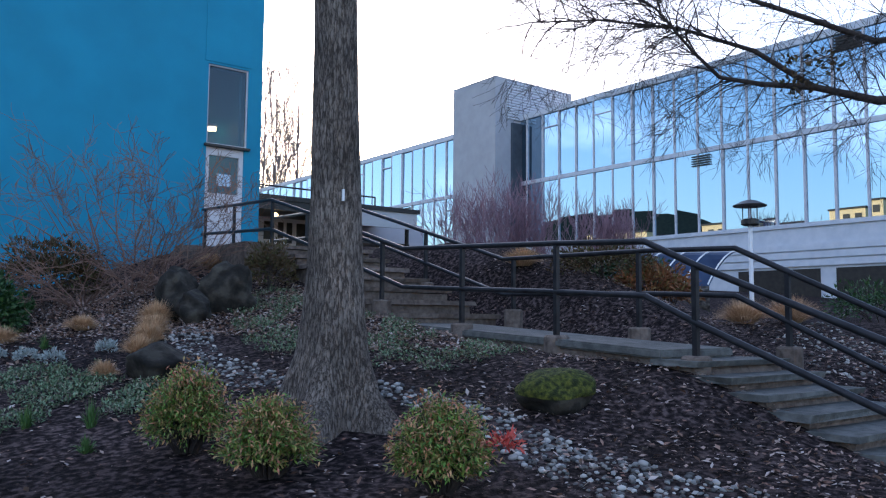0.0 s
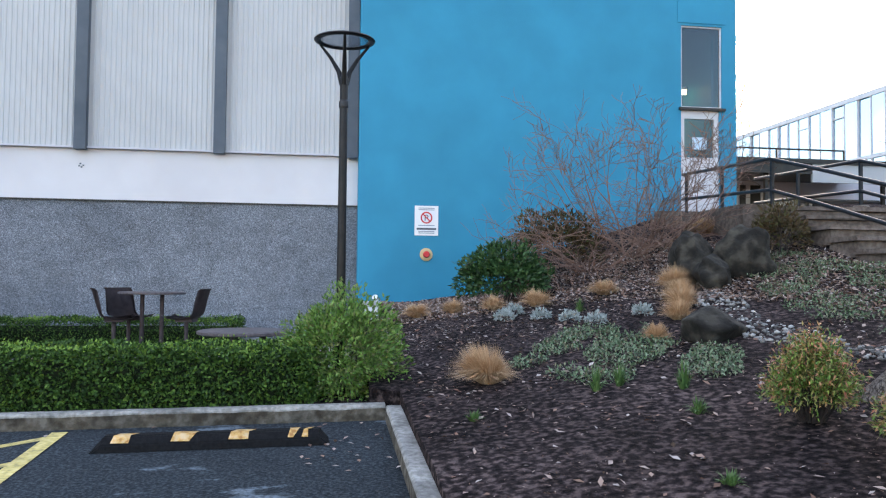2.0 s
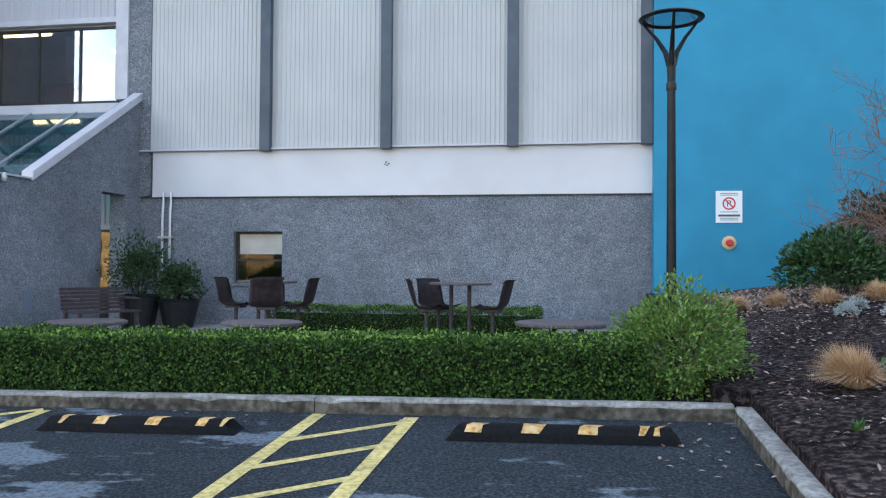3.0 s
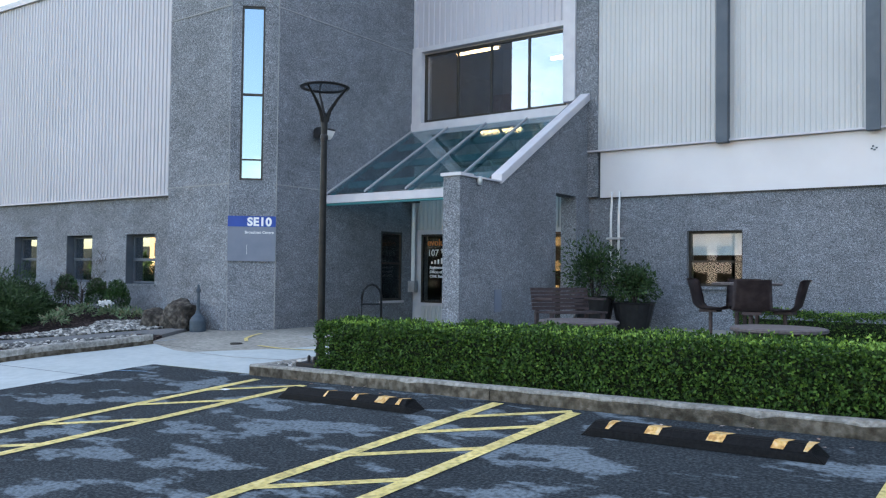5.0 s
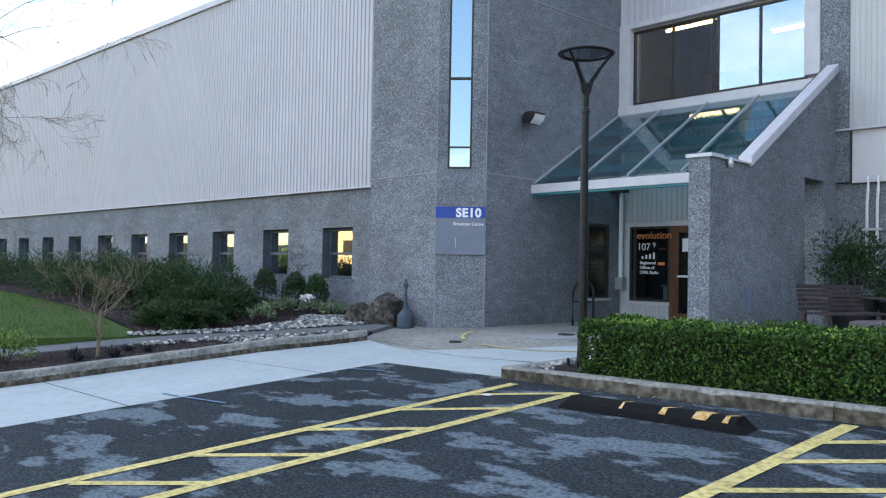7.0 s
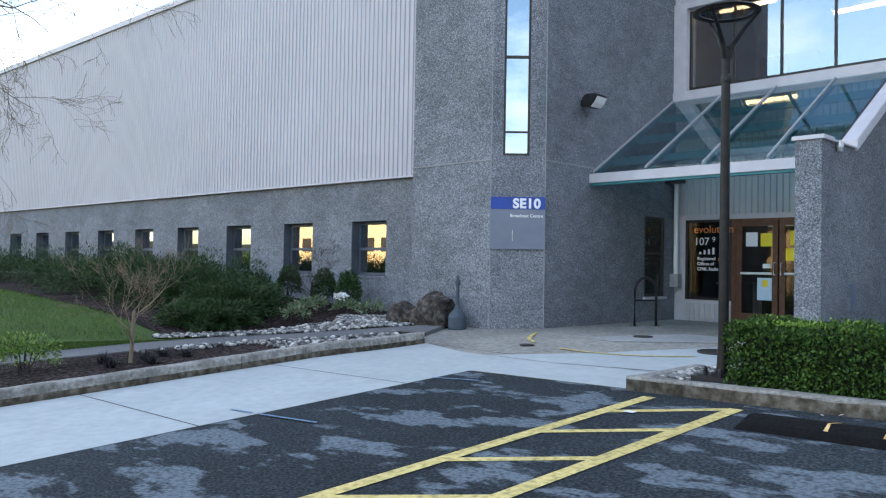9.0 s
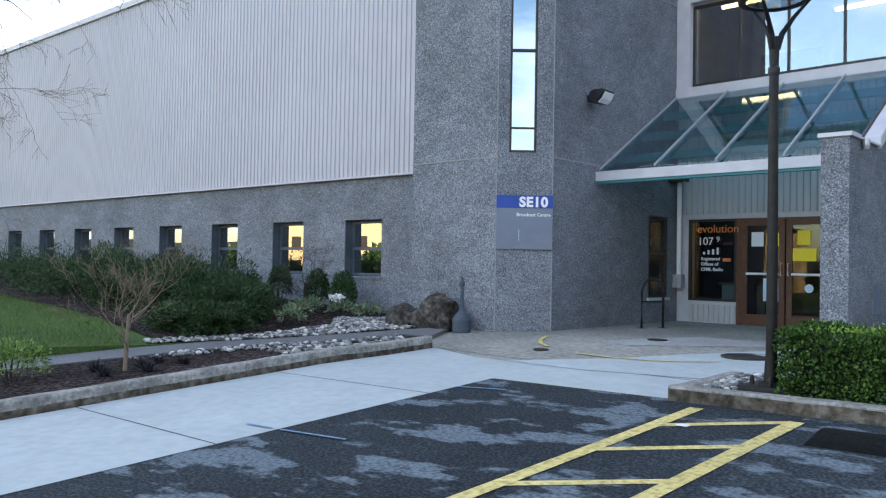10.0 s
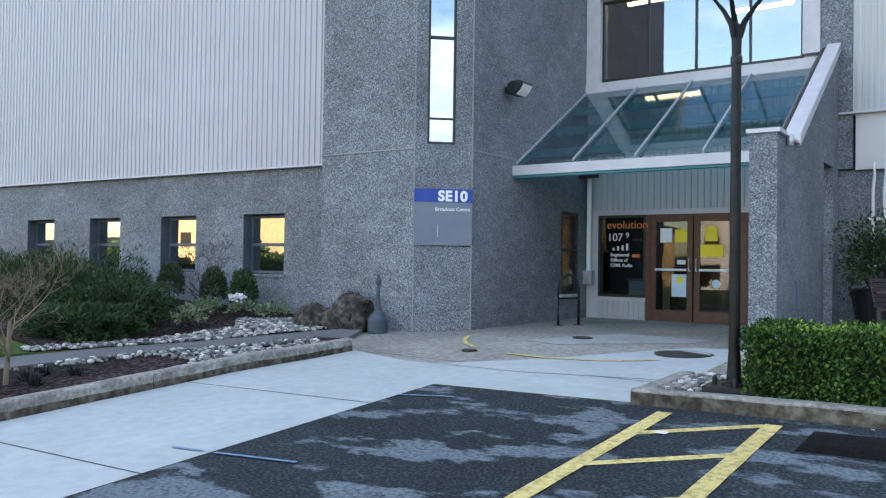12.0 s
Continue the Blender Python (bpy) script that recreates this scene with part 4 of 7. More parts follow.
def door_leaf(x0, x1, hinge_left, name):
    d = thing(name, "brown-framed glazed entrance door with notices", "door", kind="structure")
    z0, z1, y = FLOOR + 0.01, 2.2, 16.35
    frame_part = part("door_frame", B((x0, x0 + 0.1, y, y + 0.05, z0, z1), (x1 - 0.1, x1, y, y + 0.05, z0, z1), (x0 + 0.1, x1 - 0.1, y, y + 0.05, z1 - 0.1, z1), (x0 + 0.1, x1 - 0.1, y, y + 0.05, z0, z0 + 0.2)), M_BROWN, d)
    part("pane", B((x0 + 0.1, x1 - 0.1, y + 0.02, y + 0.028, z0 + 0.2, z1 - 0.1)), M_GLASS_D, d)
    bm = bmesh.new()
    tube(bm, [(x0 + 0.1, y - 0.03, 1.22), (x1 - 0.1, y - 0.03, 1.22)], 0.022, 8)
    part("push_bar", bm, M_LETTER, d, "white push bar")
    hx = x1 - 0.05 if hinge_left else x0 + 0.05
    bm = bmesh.new()
    tube(bm, [(hx, y, 1.42), (hx, y - 0.06, 1.42), (hx, y - 0.06, 1.2), (hx, y, 1.2)], 0.012, 6)
    part("handle", bm, M_GALV, frame_part)
    return d


d1 = door_leaf(-13.5, -12.72, True, "door_left")
d2 = door_leaf(-12.69, -11.88, False, "door_right")
whole("trim_door", B((-13.59, -13.5, 16.34, 16.42, FLOOR, 2.24), (-11.88, -11.78, 16.34, 16.42, FLOOR, 2.24), (-13.5, -11.88, 16.34, 16.42, 2.2, 2.24)), M_BROWN, "brown door surround", "trim", "structure")
for d, x0, x1, z0, z1, mm, lb in ((d1, -13.32, -13.1, 1.72, 1.98, M_PAPER, "white paper notice"), (d1, -13.04, -12.82, 1.72, 1.96, M_YELLOW, "yellow paper notice"), (d1, -13.1, -12.83, 0.73, 1.14, M_SKYPAPER, "pale blue paper poster"), (d1, -13.0, -12.85, 1.32, 1.4, M_PAPER, "small white notice"), (d2, -12.5, -12.28, 1.74, 2.0, M_YELLOW, "yellow paper notice"), (d2, -12.58, -12.18, 1.46, 1.68, M_YELLOW, "yellow paper notice"), (d1, -13.0, -12.9, 0.98, 1.1, M_YELLOW, "yellow paper notice")):
    part("notice", B((x0, x1, 16.358 if mm is not M_YELLOW else 16.354, 16.366, z0, z1)), mm, d, lb)
bm = bmesh.new()
lathe(bm, [(0.075, 0), (0.075, 0.006)], sides=20)
o = part("notice", bm, M_SKYPAPER, d2, "round pale blue sticker")
o.matrix_basis = pose(-12.3, 16.368, 0.98, 90)
w = thing("window_sidelight", "brown-framed glazed sidelight beside the doors", "window", kind="structure")
framed(w, -11.78, -10.75, FLOOR, 2.24, 16.35, (), M_BROWN, M_GLASS_D)
part("notice", B((-11.74, -11.6, 16.35, 16.36, 1.3, 1.4)), M_PAPER, w, "white notice")
bm = bmesh.new()
tube(bm, [(-11.98, 16.25, 0.2), (-11.98, 16.25, 1.2)], 0.022, 8)
whole("door_post", bm, M_LETTER, "white post in front of the doors", "post")

# glazed entrance canopy
cn = thing("entrance_canopy", "sloping glass canopy with teal beams over the entrance", "canopy", kind="structure")
part("fascia", B((-14.77, -10.66, 13.38, 13.52, 2.74, 2.9)), M_FRAME_P, cn, "pale metal fascia", bevel=0.006)
part("under_beam", B((-14.77, -10.66, 13.42, 13.54, 2.7, 2.738)), M_TEAL, cn, "teal steel beam")
SL = (4.57 - 2.92) / (16.2 - 13.5)
for y in (14.15, 14.95, 15.75):
    z = 2.92 + (y - 13.5) * SL
    part("beam", B((-14.77, -10.66, y - 0.05, y + 0.05, z - 0.2, z - 0.07)), M_TEAL, cn, "teal steel beam")
xs = [-14.74, -13.72, -12.7, -11.68, -10.68]
for x in xs:
    bm = bmesh.new()
    prism(bm, [(13.46, 2.93), (16.22, 2.93 + 2.76 * SL), (16.22, 2.968 + 2.76 * SL), (13.46, 2.968)], x - 0.013, x + 0.013, "x")
    part("glazing_bar", bm, M_LOUVRE, cn, "grey metal glazing bar")
    bm = bmesh.new()
    prism(bm, [(13.55, 2.86), (16.22, 2.83 + 2.76 * SL), (16.22, 2.88 + 2.76 * SL), (13.55, 2.92)], x - 0.018, x + 0.018, "x")
    part("rafter", bm, M_TEAL, cn, "teal steel rafter")
for a, b in zip(xs, xs[1:]):
    bm = bmesh.new()
    prism(bm, [(13.47, 2.935), (16.2, 2.935 + 2.73 * SL), (16.2, 2.945 + 2.73 * SL), (13.47, 2.945)], a + 0.024, b - 0.024, "x")
    part("pane", bm, M_GLASS_C, cn).visible_shadow = False

# rooms behind the entrance glass
bm = B((-15.4, -10.3, 16.6, 21.0, 0.1, FLOOR), (-15.4, -10.3, 20.8, 21.0, FLOOR, 4.3), (-15.4, -15.2, 16.6, 20.8, FLOOR, 4.3), (-10.5, -10.3, 16.6, 20.8, FLOOR, 4.3))
whole("wall_lobby", bm, M_INFLOOR, "plain walls of the lobby", "wall", "structure")
whole("ceiling_lobby", B((-15.4, -10.3, 16.6, 21.0, 4.3, 4.6)), M_INWALL, "plain lobby ceiling", "ceiling", "structure")
bm = B((-15.4, -10.3, 20.8, 21.0, 4.6, 7.6), (-15.4, -15.2, 16.6, 20.8, 4.6, 7.6), (-10.5, -10.3, 16.6, 20.8, 4.6, 7.6))
whole("wall_upper_room", bm, M_INWALL, "plain walls of the upper room", "wall", "structure")
whole("ceiling_upper_room", B((-15.4, -10.3, 16.6, 21.0, 7.6, 7.8)), M_INWALL, "plain upper room ceiling", "ceiling", "structure")
# Added dark boards that block the lobby tube light behind the shop window.
whole("wall_shop_partition", B((-15.2, -13.62, 18.0, 18.1, FLOOR, 4.3), (-13.62, -13.56, 16.62, 18.1, FLOOR, 4.3)), M_DARK, "added dark screen that blocks lobby light behind the shop window", "wall", "structure")
for x, y, z in ((-13.9, 17.6, 6.7), (-12.2, 19.2, 6.7), (-12.6, 17.9, 2.7), (-13.0, 19.5, 2.7)):
    lt = thing("tube_light", "lit fluorescent tube hanging indoors", "ceiling light", (x, y, z), group="indoor tube lights")
    part("housing", B((-0.62, 0.62, -0.08, 0.08, 0.0, 0.05)), M_LETTER, lt)
    bm = bmesh.new()
    tube(bm, [(-0.58, 0, -0.04), (0.58, 0, -0.04)], 0.035, 8)
    part("tube", bm, M_STRIP, lt)
    rod("hanger", (-0.4, 0, 0.05), (-0.4, 0, 0.9 if z > 4 else 1.6), 0.006, M_GALV, lt)
    rod("hanger", (0.4, 0, 0.05), (0.4, 0, 0.9 if z > 4 else 1.6), 0.006, M_GALV, lt)
cb = thing("cabinet", "brown wooden cabinet in the upper room", "cabinet", (-13.4, 18.6, 4.6))
part("body", B((-0.6, 0.6, -0.2, 0.2, 0, 1.15)), M_BROWN, cb)
part("door", B((-0.58, -0.01, -0.22, -0.2, 0.05, 1.1)), M_BROWN, cb)
part("door", B((0.01, 0.58, -0.22, -0.2, 0.05, 1.1)), M_BROWN, cb)
dk = thing("counter", "pale reception counter in the lobby", "counter", (-13.9, 17.4, FLOOR))
part("body", B((-0.35, 0.35, -0.2, 0.2, 0, 0.72)), M_SKYPAPER, dk)
part("top", B((-0.4, 0.4, -0.25, 0.25, 0.72, 0.76)), M_INWALL, dk)

# patio wall: aggregate below, white band, ribbed cladding and pilasters above
bm = bmesh.new()
wall_x(bm, -10.33, -0.3, -0.3, 2.88, 16.33, 16.7, [(-8.36, -7.36, 1.19, 2.2)])
whole("wall_patio", bm, M_DASH, "grey exposed-aggregate wall behind the patio", "wall", "structure")
whole("wall_band", B((-10.08, -0.3, 16.30, 16.7, 2.882, 3.78)), M_WHITE, "smooth white band along the wall", "wall", "structure")
whole("wall_pier_upper", B((-10.62, -10.12, 16.25, 16.7, 2.9, 9.5)), M_DASH, "aggregate strip beside the cladding", "wall", "structure")
bm = bmesh.new()
ribbed(bm, -10.3, -0.3, 3.82, 9.6, 16.28, 0.088, 0.012)
whole("cladding_patio", bm, M_CLAD2, "pale grey finely ribbed metal cladding", "cladding", "structure")
whole("wall_patio_upper", B((-10.3, -0.3, 16.29, 16.7, 3.79, 9.6)), M_CLAD2, "wall behind the ribbed cladding", "wall", "structure")
whole("trim_drip", B((-10.32, -0.3, 16.2, 16.3, 3.785, 3.815)), M_FRAME_P, "thin pale drip edge under the cladding", "trim", "structure")
# Shadow line under the white band, drawn as a dark strip.
whole("trim_shadow", B((-10.08, -0.3, 16.285, 16.33, 2.862, 2.881)), M_FRAME_D, "dark strip painted as the shadow line under the white band", "trim", "structure")
for x in (-7.66, -5.27, -2.89, -0.5):
    whole("pilaster", B((x - 0.1, x + 0.1, 16.1, 16.25, 3.75, 9.6), (x - 0.08, x + 0.08, 16.25, 16.28, 3.78, 9.6)), M_PIL, "slate-blue steel pilaster on the cladding", "pilaster", group="pilasters of the patio wall", bevel=0.006)
w = thing("window_patio", "dark window with a half-drawn white blind", "window", kind="structure")
framed(w, -8.36, -7.36, 1.19, 2.2, 16.45, (), M_FRAME_D, M_GLASS_P)
part("transom", B((-8.32, -7.4, 16.45, 16.51, 1.62, 1.66)), M_FRAME_D, w)
part("blind", B((-8.31, -7.41, 16.515, 16.525, 1.76, 2.15)), M_BLIND, w, "white roller blind")
part("window_sill", B((-8.42, -7.3, 16.27, 16.45, 1.14, 1.19)), M_DASH, w)
# Darkness behind the patio window is one near-black sheet.
whole("wall_patio_room", B((-9, -6.7, 18.5, 18.6, 0.5, 2.8)), M_DARK, "near-black sheet painted as the unlit room behind the window", "wall", "structure")
for x in (-9.82, -9.66):
    bm = bmesh.new()
    tube(bm, [(x, 16.24, 1.36), (x, 16.24, 2.55), (x + 0.02, 16.22, 2.75), (x + 0.02, 16.24, 2.98)], 0.024, 10)
    pp = whole("conduit_pipe", bm, M_LETTER, "white painted pipe clipped to the wall", "pipe", smooth=True)
whole("pipe_bracket", B((-9.9, -9.58, 16.2, 16.33, 2.06, 2.1)), M_GALV, "metal bracket holding two pipes", "bracket")
whole("pipe_bracket", B((-9.9, -9.6, 16.2, 16.33, 1.3, 1.36)), M_GALV, "metal bracket holding two pipes", "bracket")
for dx, dz in ((-0.02, 0.03), (0.03, 0.0), (0.0, -0.03), (-0.04, -0.01)):
    whole("wall_mark", B((-5.29 + dx, -5.26 + dx, 16.292, 16.30, 3.47 + dz, 3.495 + dz)), M_PIL, "small dark mark on the white band", "mark", "structure")

# blue block
bm = bmesh.new()
wall_x(bm, -0.39, 7.0, -0.3, 11.0, 16.0, 16.35, [(5.85, 6.7, 4.93, 6.55), (5.85, 6.64, 2.9, 4.88)])
bmesh.ops.remove_doubles(bm, verts=bm.verts[:], dist=0.0001)
whole("wall_blue", bm, M_BLUE, "tall turquoise-painted wall", "wall", "structure")
whole("wall_blue_west", B((-0.39, 0.0, 16.35, 21.4, -0.3, 11.0)), M_BLUE, "turquoise return wall", "wall", "structure")
whole("wall_blue_east", B((6.65, 7.0, 16.35, 21.4, -0.3, 11.0)), M_BLUE, "turquoise return wall", "wall", "structure")
whole("wall_blue_panel", B((5.78, 6.76, 15.985, 16.0, 6.6, 10.9)), M_BLUE, "shallow turquoise panel above the window", "wall", "structure")
whole("wall_plinth", B((5.3, 7.0, 15.6, 16.0, 2.2, 2.86)), M_STEP, "brick plinth under the white door", "wall", "structure")
w = thing("window_blue", "white-framed window high in the turquoise wall", "window", kind="structure")
framed(w, 5.85, 6.7, 4.93, 6.55, 16.03, (), M_FRAME_P, M_GLASS_D, fw=0.03)
part("window_sill", B((5.8, 6.75, 15.93, 16.05, 4.88, 4.925)), M_FRAME_D, w)
d = thing("door_white", "white panelled door with a glazed upper half", "door", kind="structure")
part("door_frame", B((5.85, 5.93, 16.03, 16.1, 2.9, 4.88), (6.55, 6.64, 16.03, 16.1, 2.9, 4.88), (5.93, 6.55, 16.03, 16.1, 4.72, 4.88), (5.93, 6.55, 16.03, 16.1, 2.9, 3.96)), M_WHITE, d)
part("pane", B((5.93, 6.55, 16.06, 16.07, 3.96, 4.72)), M_GLASS_P, d)
part("notice", B((6.1, 6.4, 16.045, 16.05, 4.12, 4.36)), M_SKYPAPER, d, "pale notice behind the glass")
bm = B((5.4, 6.78, 19.0, 19.2, 2.7, 8.0), (5.3, 5.4, 16.4, 19.0, 2.7, 8.0), (5.3, 6.8, 16.36, 19.2, 2.6, 2.7))
whole("wall_blue_stair", bm, M_DARK, "dark stairwell behind the glass", "wall", "structure")
lt = thing("tube_light", "lit warm tube behind the high window", "ceiling light", (6.15, 17.3, 5.55), -35, group="indoor tube lights")
part("housing", B((-0.4, 0.4, -0.08, 0.08, 0.0, 0.05)), M_LETTER, lt)
bm = bmesh.new()
tube(bm, [(-0.38, 0, -0.05), (0.38, 0, -0.05)], 0.05, 8)
part("tube", bm, M_STRIP, lt)
rod("hanger", (0, 0, 0.05), (0, 0, 2.4), 0.01, M_GALV, lt)
whole("roof_main", B((-17.3, -0.4, 16.7, 21.4, 9.5, 9.8), (0.0, 6.65, 16.35, 21.2, 10.7, 10.9)), M_DARK, "flat roof of the main building", "roof", "structure")

whole("wall_back", B((-17.3, 6.65, 21.2, 21.4, -0.3, 9.5), (0.0, 6.65, 21.2, 21.4, 9.5, 10.7)), M_CLAD2, "plain back wall of the main building", "wall", "structure")

# parking notice and fire valve on the blue wall
sg = thing("parking_notice", "white no-parking notice on the turquoise wall", "sign")
part("plate", B((0.65, 1.09, 15.985, 15.995, 2.33, 2.88)), M_LETTER, sg)
bm = bmesh.new()
for k in range(24):
    a, b = k * math.tau / 24, (k + 1) * math.tau / 24
    q = [bm.verts.new((0.87 + r * math.cos(t), 15.982, 2.66 + r * math.sin(t))) for t, r in ((a, 0.085), (b, 0.085), (b, 0.11), (a, 0.11))]
    bm.faces.new(q)
part("ring", bm, M_RED, sg, "red ring")
part("slash", B((-0.1, 0.1, -0.003, 0.0, -0.011, 0.011)), M_RED, sg).matrix_basis = pose(0.87, 15.98, 2.66, 0, 45, 0)
words("lettering", "P", 0.16, M_PIL, sg, sign_at(0.825, 15.984, 2.605))
part("text_bar", B((0.69, 1.05, 15.98, 15.984, 2.435, 2.47)), M_PIL, sg)
for z in (2.83, 2.8, 2.51, 2.4, 2.37):
    part("text_bar", B((0.72, 1.02, 15.982, 15.984, z, z + 0.012)), M_SIGN_G, sg)
vl = thing("fire_valve", "round wall valve with a red cap and yellow rim", "valve", (0.87, 15.99, 1.98))
bm = bmesh.new()
lathe(bm, [(0.12, 0), (0.12, 0.015), (0.09, 0.03)], sides=24)
part("rim", bm, M_TAN, vl).matrix_basis = pose(0, 0, 0, 90)
bm = bmesh.new()
lathe(bm, [(0.06, 0.0), (0.06, 0.06), (0.045, 0.09)], sides=18)
part("cap", bm, M_RED, vl, "red cap").matrix_basis = pose(0, -0.02, 0, 90)
bm = bmesh.new()
tube(bm, [(0.02, 0, -0.35), (0.02, 0, 0.16), (0.0, -0.05, 0.2)], 0.055, 10)
ob = whole("vent_pipe", bm, M_LETTER, "short white pipe by the turquoise wall", "pipe")
ob.matrix_basis = pose(-0.09, 15.6, 1.0)
up = thing("utility_pedestal", "pale grey utility pedestal in the mulch", "utility box", (-0.33, 12.6, 0.85))
part("body", B((-0.11, 0.11, -0.09, 0.09, -0.1, 0.3)), M_LOUVRE, up, bevel=0.012)
part("cap", B((-0.125, 0.125, -0.105, 0.105, 0.303, 0.35)), M_LOUVRE, up, bevel=0.012)
part("door", B((-0.085, 0.085, -0.1, -0.091, -0.02, 0.27)), M_SIDING, up)

# ---- long wing ----
WING = Matrix.Translation((-17.3, 12.6, 0)) @ Matrix.Rotation(radians(3.0), 4, "Z")
WIN = [(-(1.82 + 2.37 * i + 1.06), -(1.82 + 2.37 * i)) for i in range(16)]
bm = bmesh.new()
wall_x(bm, -52, 0.3, -0.4, 3.05, 0, 0.5, [(a, b, 1.02, 2.17) for a, b in WIN])
bmesh.ops.remove_doubles(bm, verts=bm.verts[:], dist=0.0001)
ob = whole("wall_wing", bm, M_DASH, "grey exposed-aggregate wall of the long wing", "wall", "structure")
ob.matrix_basis = WING
bm = bmesh.new()
ribbed(bm, -52, 0.25, 3.03, 8.25, -0.06, 0.13, 0.02)
ob = whole("cladding_wing", bm, M_CLAD, "lilac-grey ribbed metal cladding of the long wing", "cladding", "structure")
ob.matrix_basis = WING
ob = whole("trim_wing_roof", B((-52, 0.25, -0.14, 0.3, 8.25, 8.4), (-52, 0.25, -0.11, 0.0, 3.0, 3.03)), M_FRAME_P, "pale metal roof edge and drip of the wing", "trim", "structure")
ob.matrix_basis = WING
# Near-black backing paints the wing's unlit rooms behind its windows.
ob = whole("wall_wing_back", B((-52, 0.25, -0.05, 8, 3.06, 8.24), (-52, 0, 2.4, 2.6, -0.4, 3.0)), M_DARK, "near-black backing painted as the unlit inside of the long wing", "wall", "structure")
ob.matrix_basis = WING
first = None
for a, b in WIN:
    if first:
        copy_thing(first, WING @ Matrix.Translation((b, 0, 0)))
        continue
    first = thing("window_wing", "dark-framed sash window set deep in the aggregate wall", "window", kind="structure", group="windows of the long wing")
    L = -1.06
    framed(first, L + 0.02, -0.02, 1.04, 2.15, 0.19, (), M_PIL, M_GLASS, 0.07, 0.05)
    part("transom", B((L + 0.07, -0.07, 0.18, 0.26, 1.56, 1.62)), M_PIL, first)
    part("window_sill", B((L - 0.03, 0.03, -0.03, 0.19, 0.98, 1.03)), M_DASH, first)
    part("reveal", B((L + 0.002, L + 0.018, 0.0, 0.19, 1.03, 2.165)), M_PIL, first)
    first.matrix_basis = WING @ Matrix.Translation((b, 0, 0))

# name sign
sg = thing("building_sign", "blue and grey building sign with white lettering", "sign", (-15.42, 11.55, 0), 43)
part("header", B((0.0, 0.885, -0.045, -0.012, 2.2, 2.4)), M_SIGN_B, sg, "royal blue header")
part("body", B((0.0, 0.885, -0.045, -0.012, 1.55, 2.197)), M_SIGN_G, sg, "slate grey panel")
words("lettering", "SE10", 0.215, M_LETTER, sg, sign_at(0.36, -0.047, 2.222), bold=0.009)
words("lettering", "Broadcast Centre", 0.074, M_LETTER, sg, sign_at(0.315, -0.047, 2.07), bold=0.0008)
part("scratch", B((0.355, 0.36, -0.047, -0.045, 1.68, 1.86)), M_LETTER, sg)
fl = thing("flood_light", "dark wall-mounted flood light on the tower", "light", (-14.76, 13.15, 4.1), 90)
part("bracket", B((-0.05, 0.05, 0.0, 0.1, -0.05, 0.05)), M_BLACK, fl)
bm = bmesh.new()
prism(bm, [(0.0, -0.09), (-0.16, -0.1), (-0.23, -0.04), (-0.3, 0.07), (-0.27, 0.1), (-0.06, 0.11), (0.0, 0.06)], -0.17, 0.17, "x")
part("housing", bm, M_BLACK, fl, bevel=0.014)
bm = bmesh.new()
prism(bm, [(-0.165, -0.104), (-0.235, -0.045), (-0.293, 0.05), (-0.301, 0.046), (-0.243, -0.052), (-0.17, -0.112)], -0.14, 0.14, "x")
part("lens", bm, M_LETTER, fl, "pale glass lens")
fl.matrix_basis = pose(-14.67, 13.15, 4.1, 0, 0, 90)
dp = thing("downpipe", "pale downpipe with a grey box by the entrance", "pipe", (-14.68, 16.22, 0))
bm = bmesh.new()
tube(bm, [(0, 0, 1.1), (0, 0, 2.95), (0.02, -0.08, 3.05)], 0.045, 12)
part("pipe", bm, M_LETTER, dp)
part("box", B((-0.09, 0.09, -0.07, 0.07, 0.92, 1.18)), M_GALV, dp, bevel=0.01)
part("lamp_head", B((-0.1, 0.22, -0.3, -0.05, 2.95, 3.02)), M_FRAME_D, dp)


# ---- steps, walkway and railings on the bank ----
st = thing("stone_steps", "stone garden steps with grey slab treads and brick risers", "steps", kind="structure")


def slab(name, x0, x1, y0, y1, z0, z1, material, parent, rng):
    bm = bmesh.new()
    vs = box(bm, x0, x1, y0, y1, z0, z1)
    for v in vs:
        v.co += Vector((rng.uniform(-0.02, 0.02), rng.uniform(-0.02, 0.02), rng.uniform(-0.006, 0.006)))
    return part(name, bm, material, parent, bevel=0.012)


rng = random.Random(5)
for i in range(8):
    z = 1.215 - 0.105 * i
    y = 4.42 - 0.3 * i
    slab("tread", 5.32, 6.62 + 0.03 * i, y - 0.02, y + 0.4, z - 0.05, z, M_TREAD, st, rng)
    slab("riser", 5.38, 6.57 + 0.03 * i, y + 0.03, y + 0.4, z - 0.105, z - 0.052, M_STEP, st, rng)
    slab("riser", 5.4, 6.56 + 0.03 * i, y + 0.05, y + 0.42, z - 0.26, z - 0.108, M_STEP, st, rng)
for i in range(7):
    z = 1.42 + 0.17 * (i + 1)
    y = 8.6 + 0.52 * i
    slab("tread", 5.4, 7.05, y, y + 0.6, z - 0.06, z, M_STEP, st, rng)
    slab("riser", 5.44, 7.0, y + 0.04, y + 0.6, z - 0.26, z - 0.065, M_STEP, st, rng)
bm = bmesh.new()
prism(bm, [(5.35, 4.75), (6.35, 4.75), (6.4, 6.2), (6.6, 8.7), (5.45, 8.7), (5.42, 6.2)], 0.0, 0.075)
for v in bm.verts:
    v.co.z += 1.205 + 0.045 * (v.co.y - 4.5)
whole("path_upper", bm, M_TREAD, "grey stone-slab walkway between the flights", "path", "structure", bevel=0.015)
bm = bmesh.new()
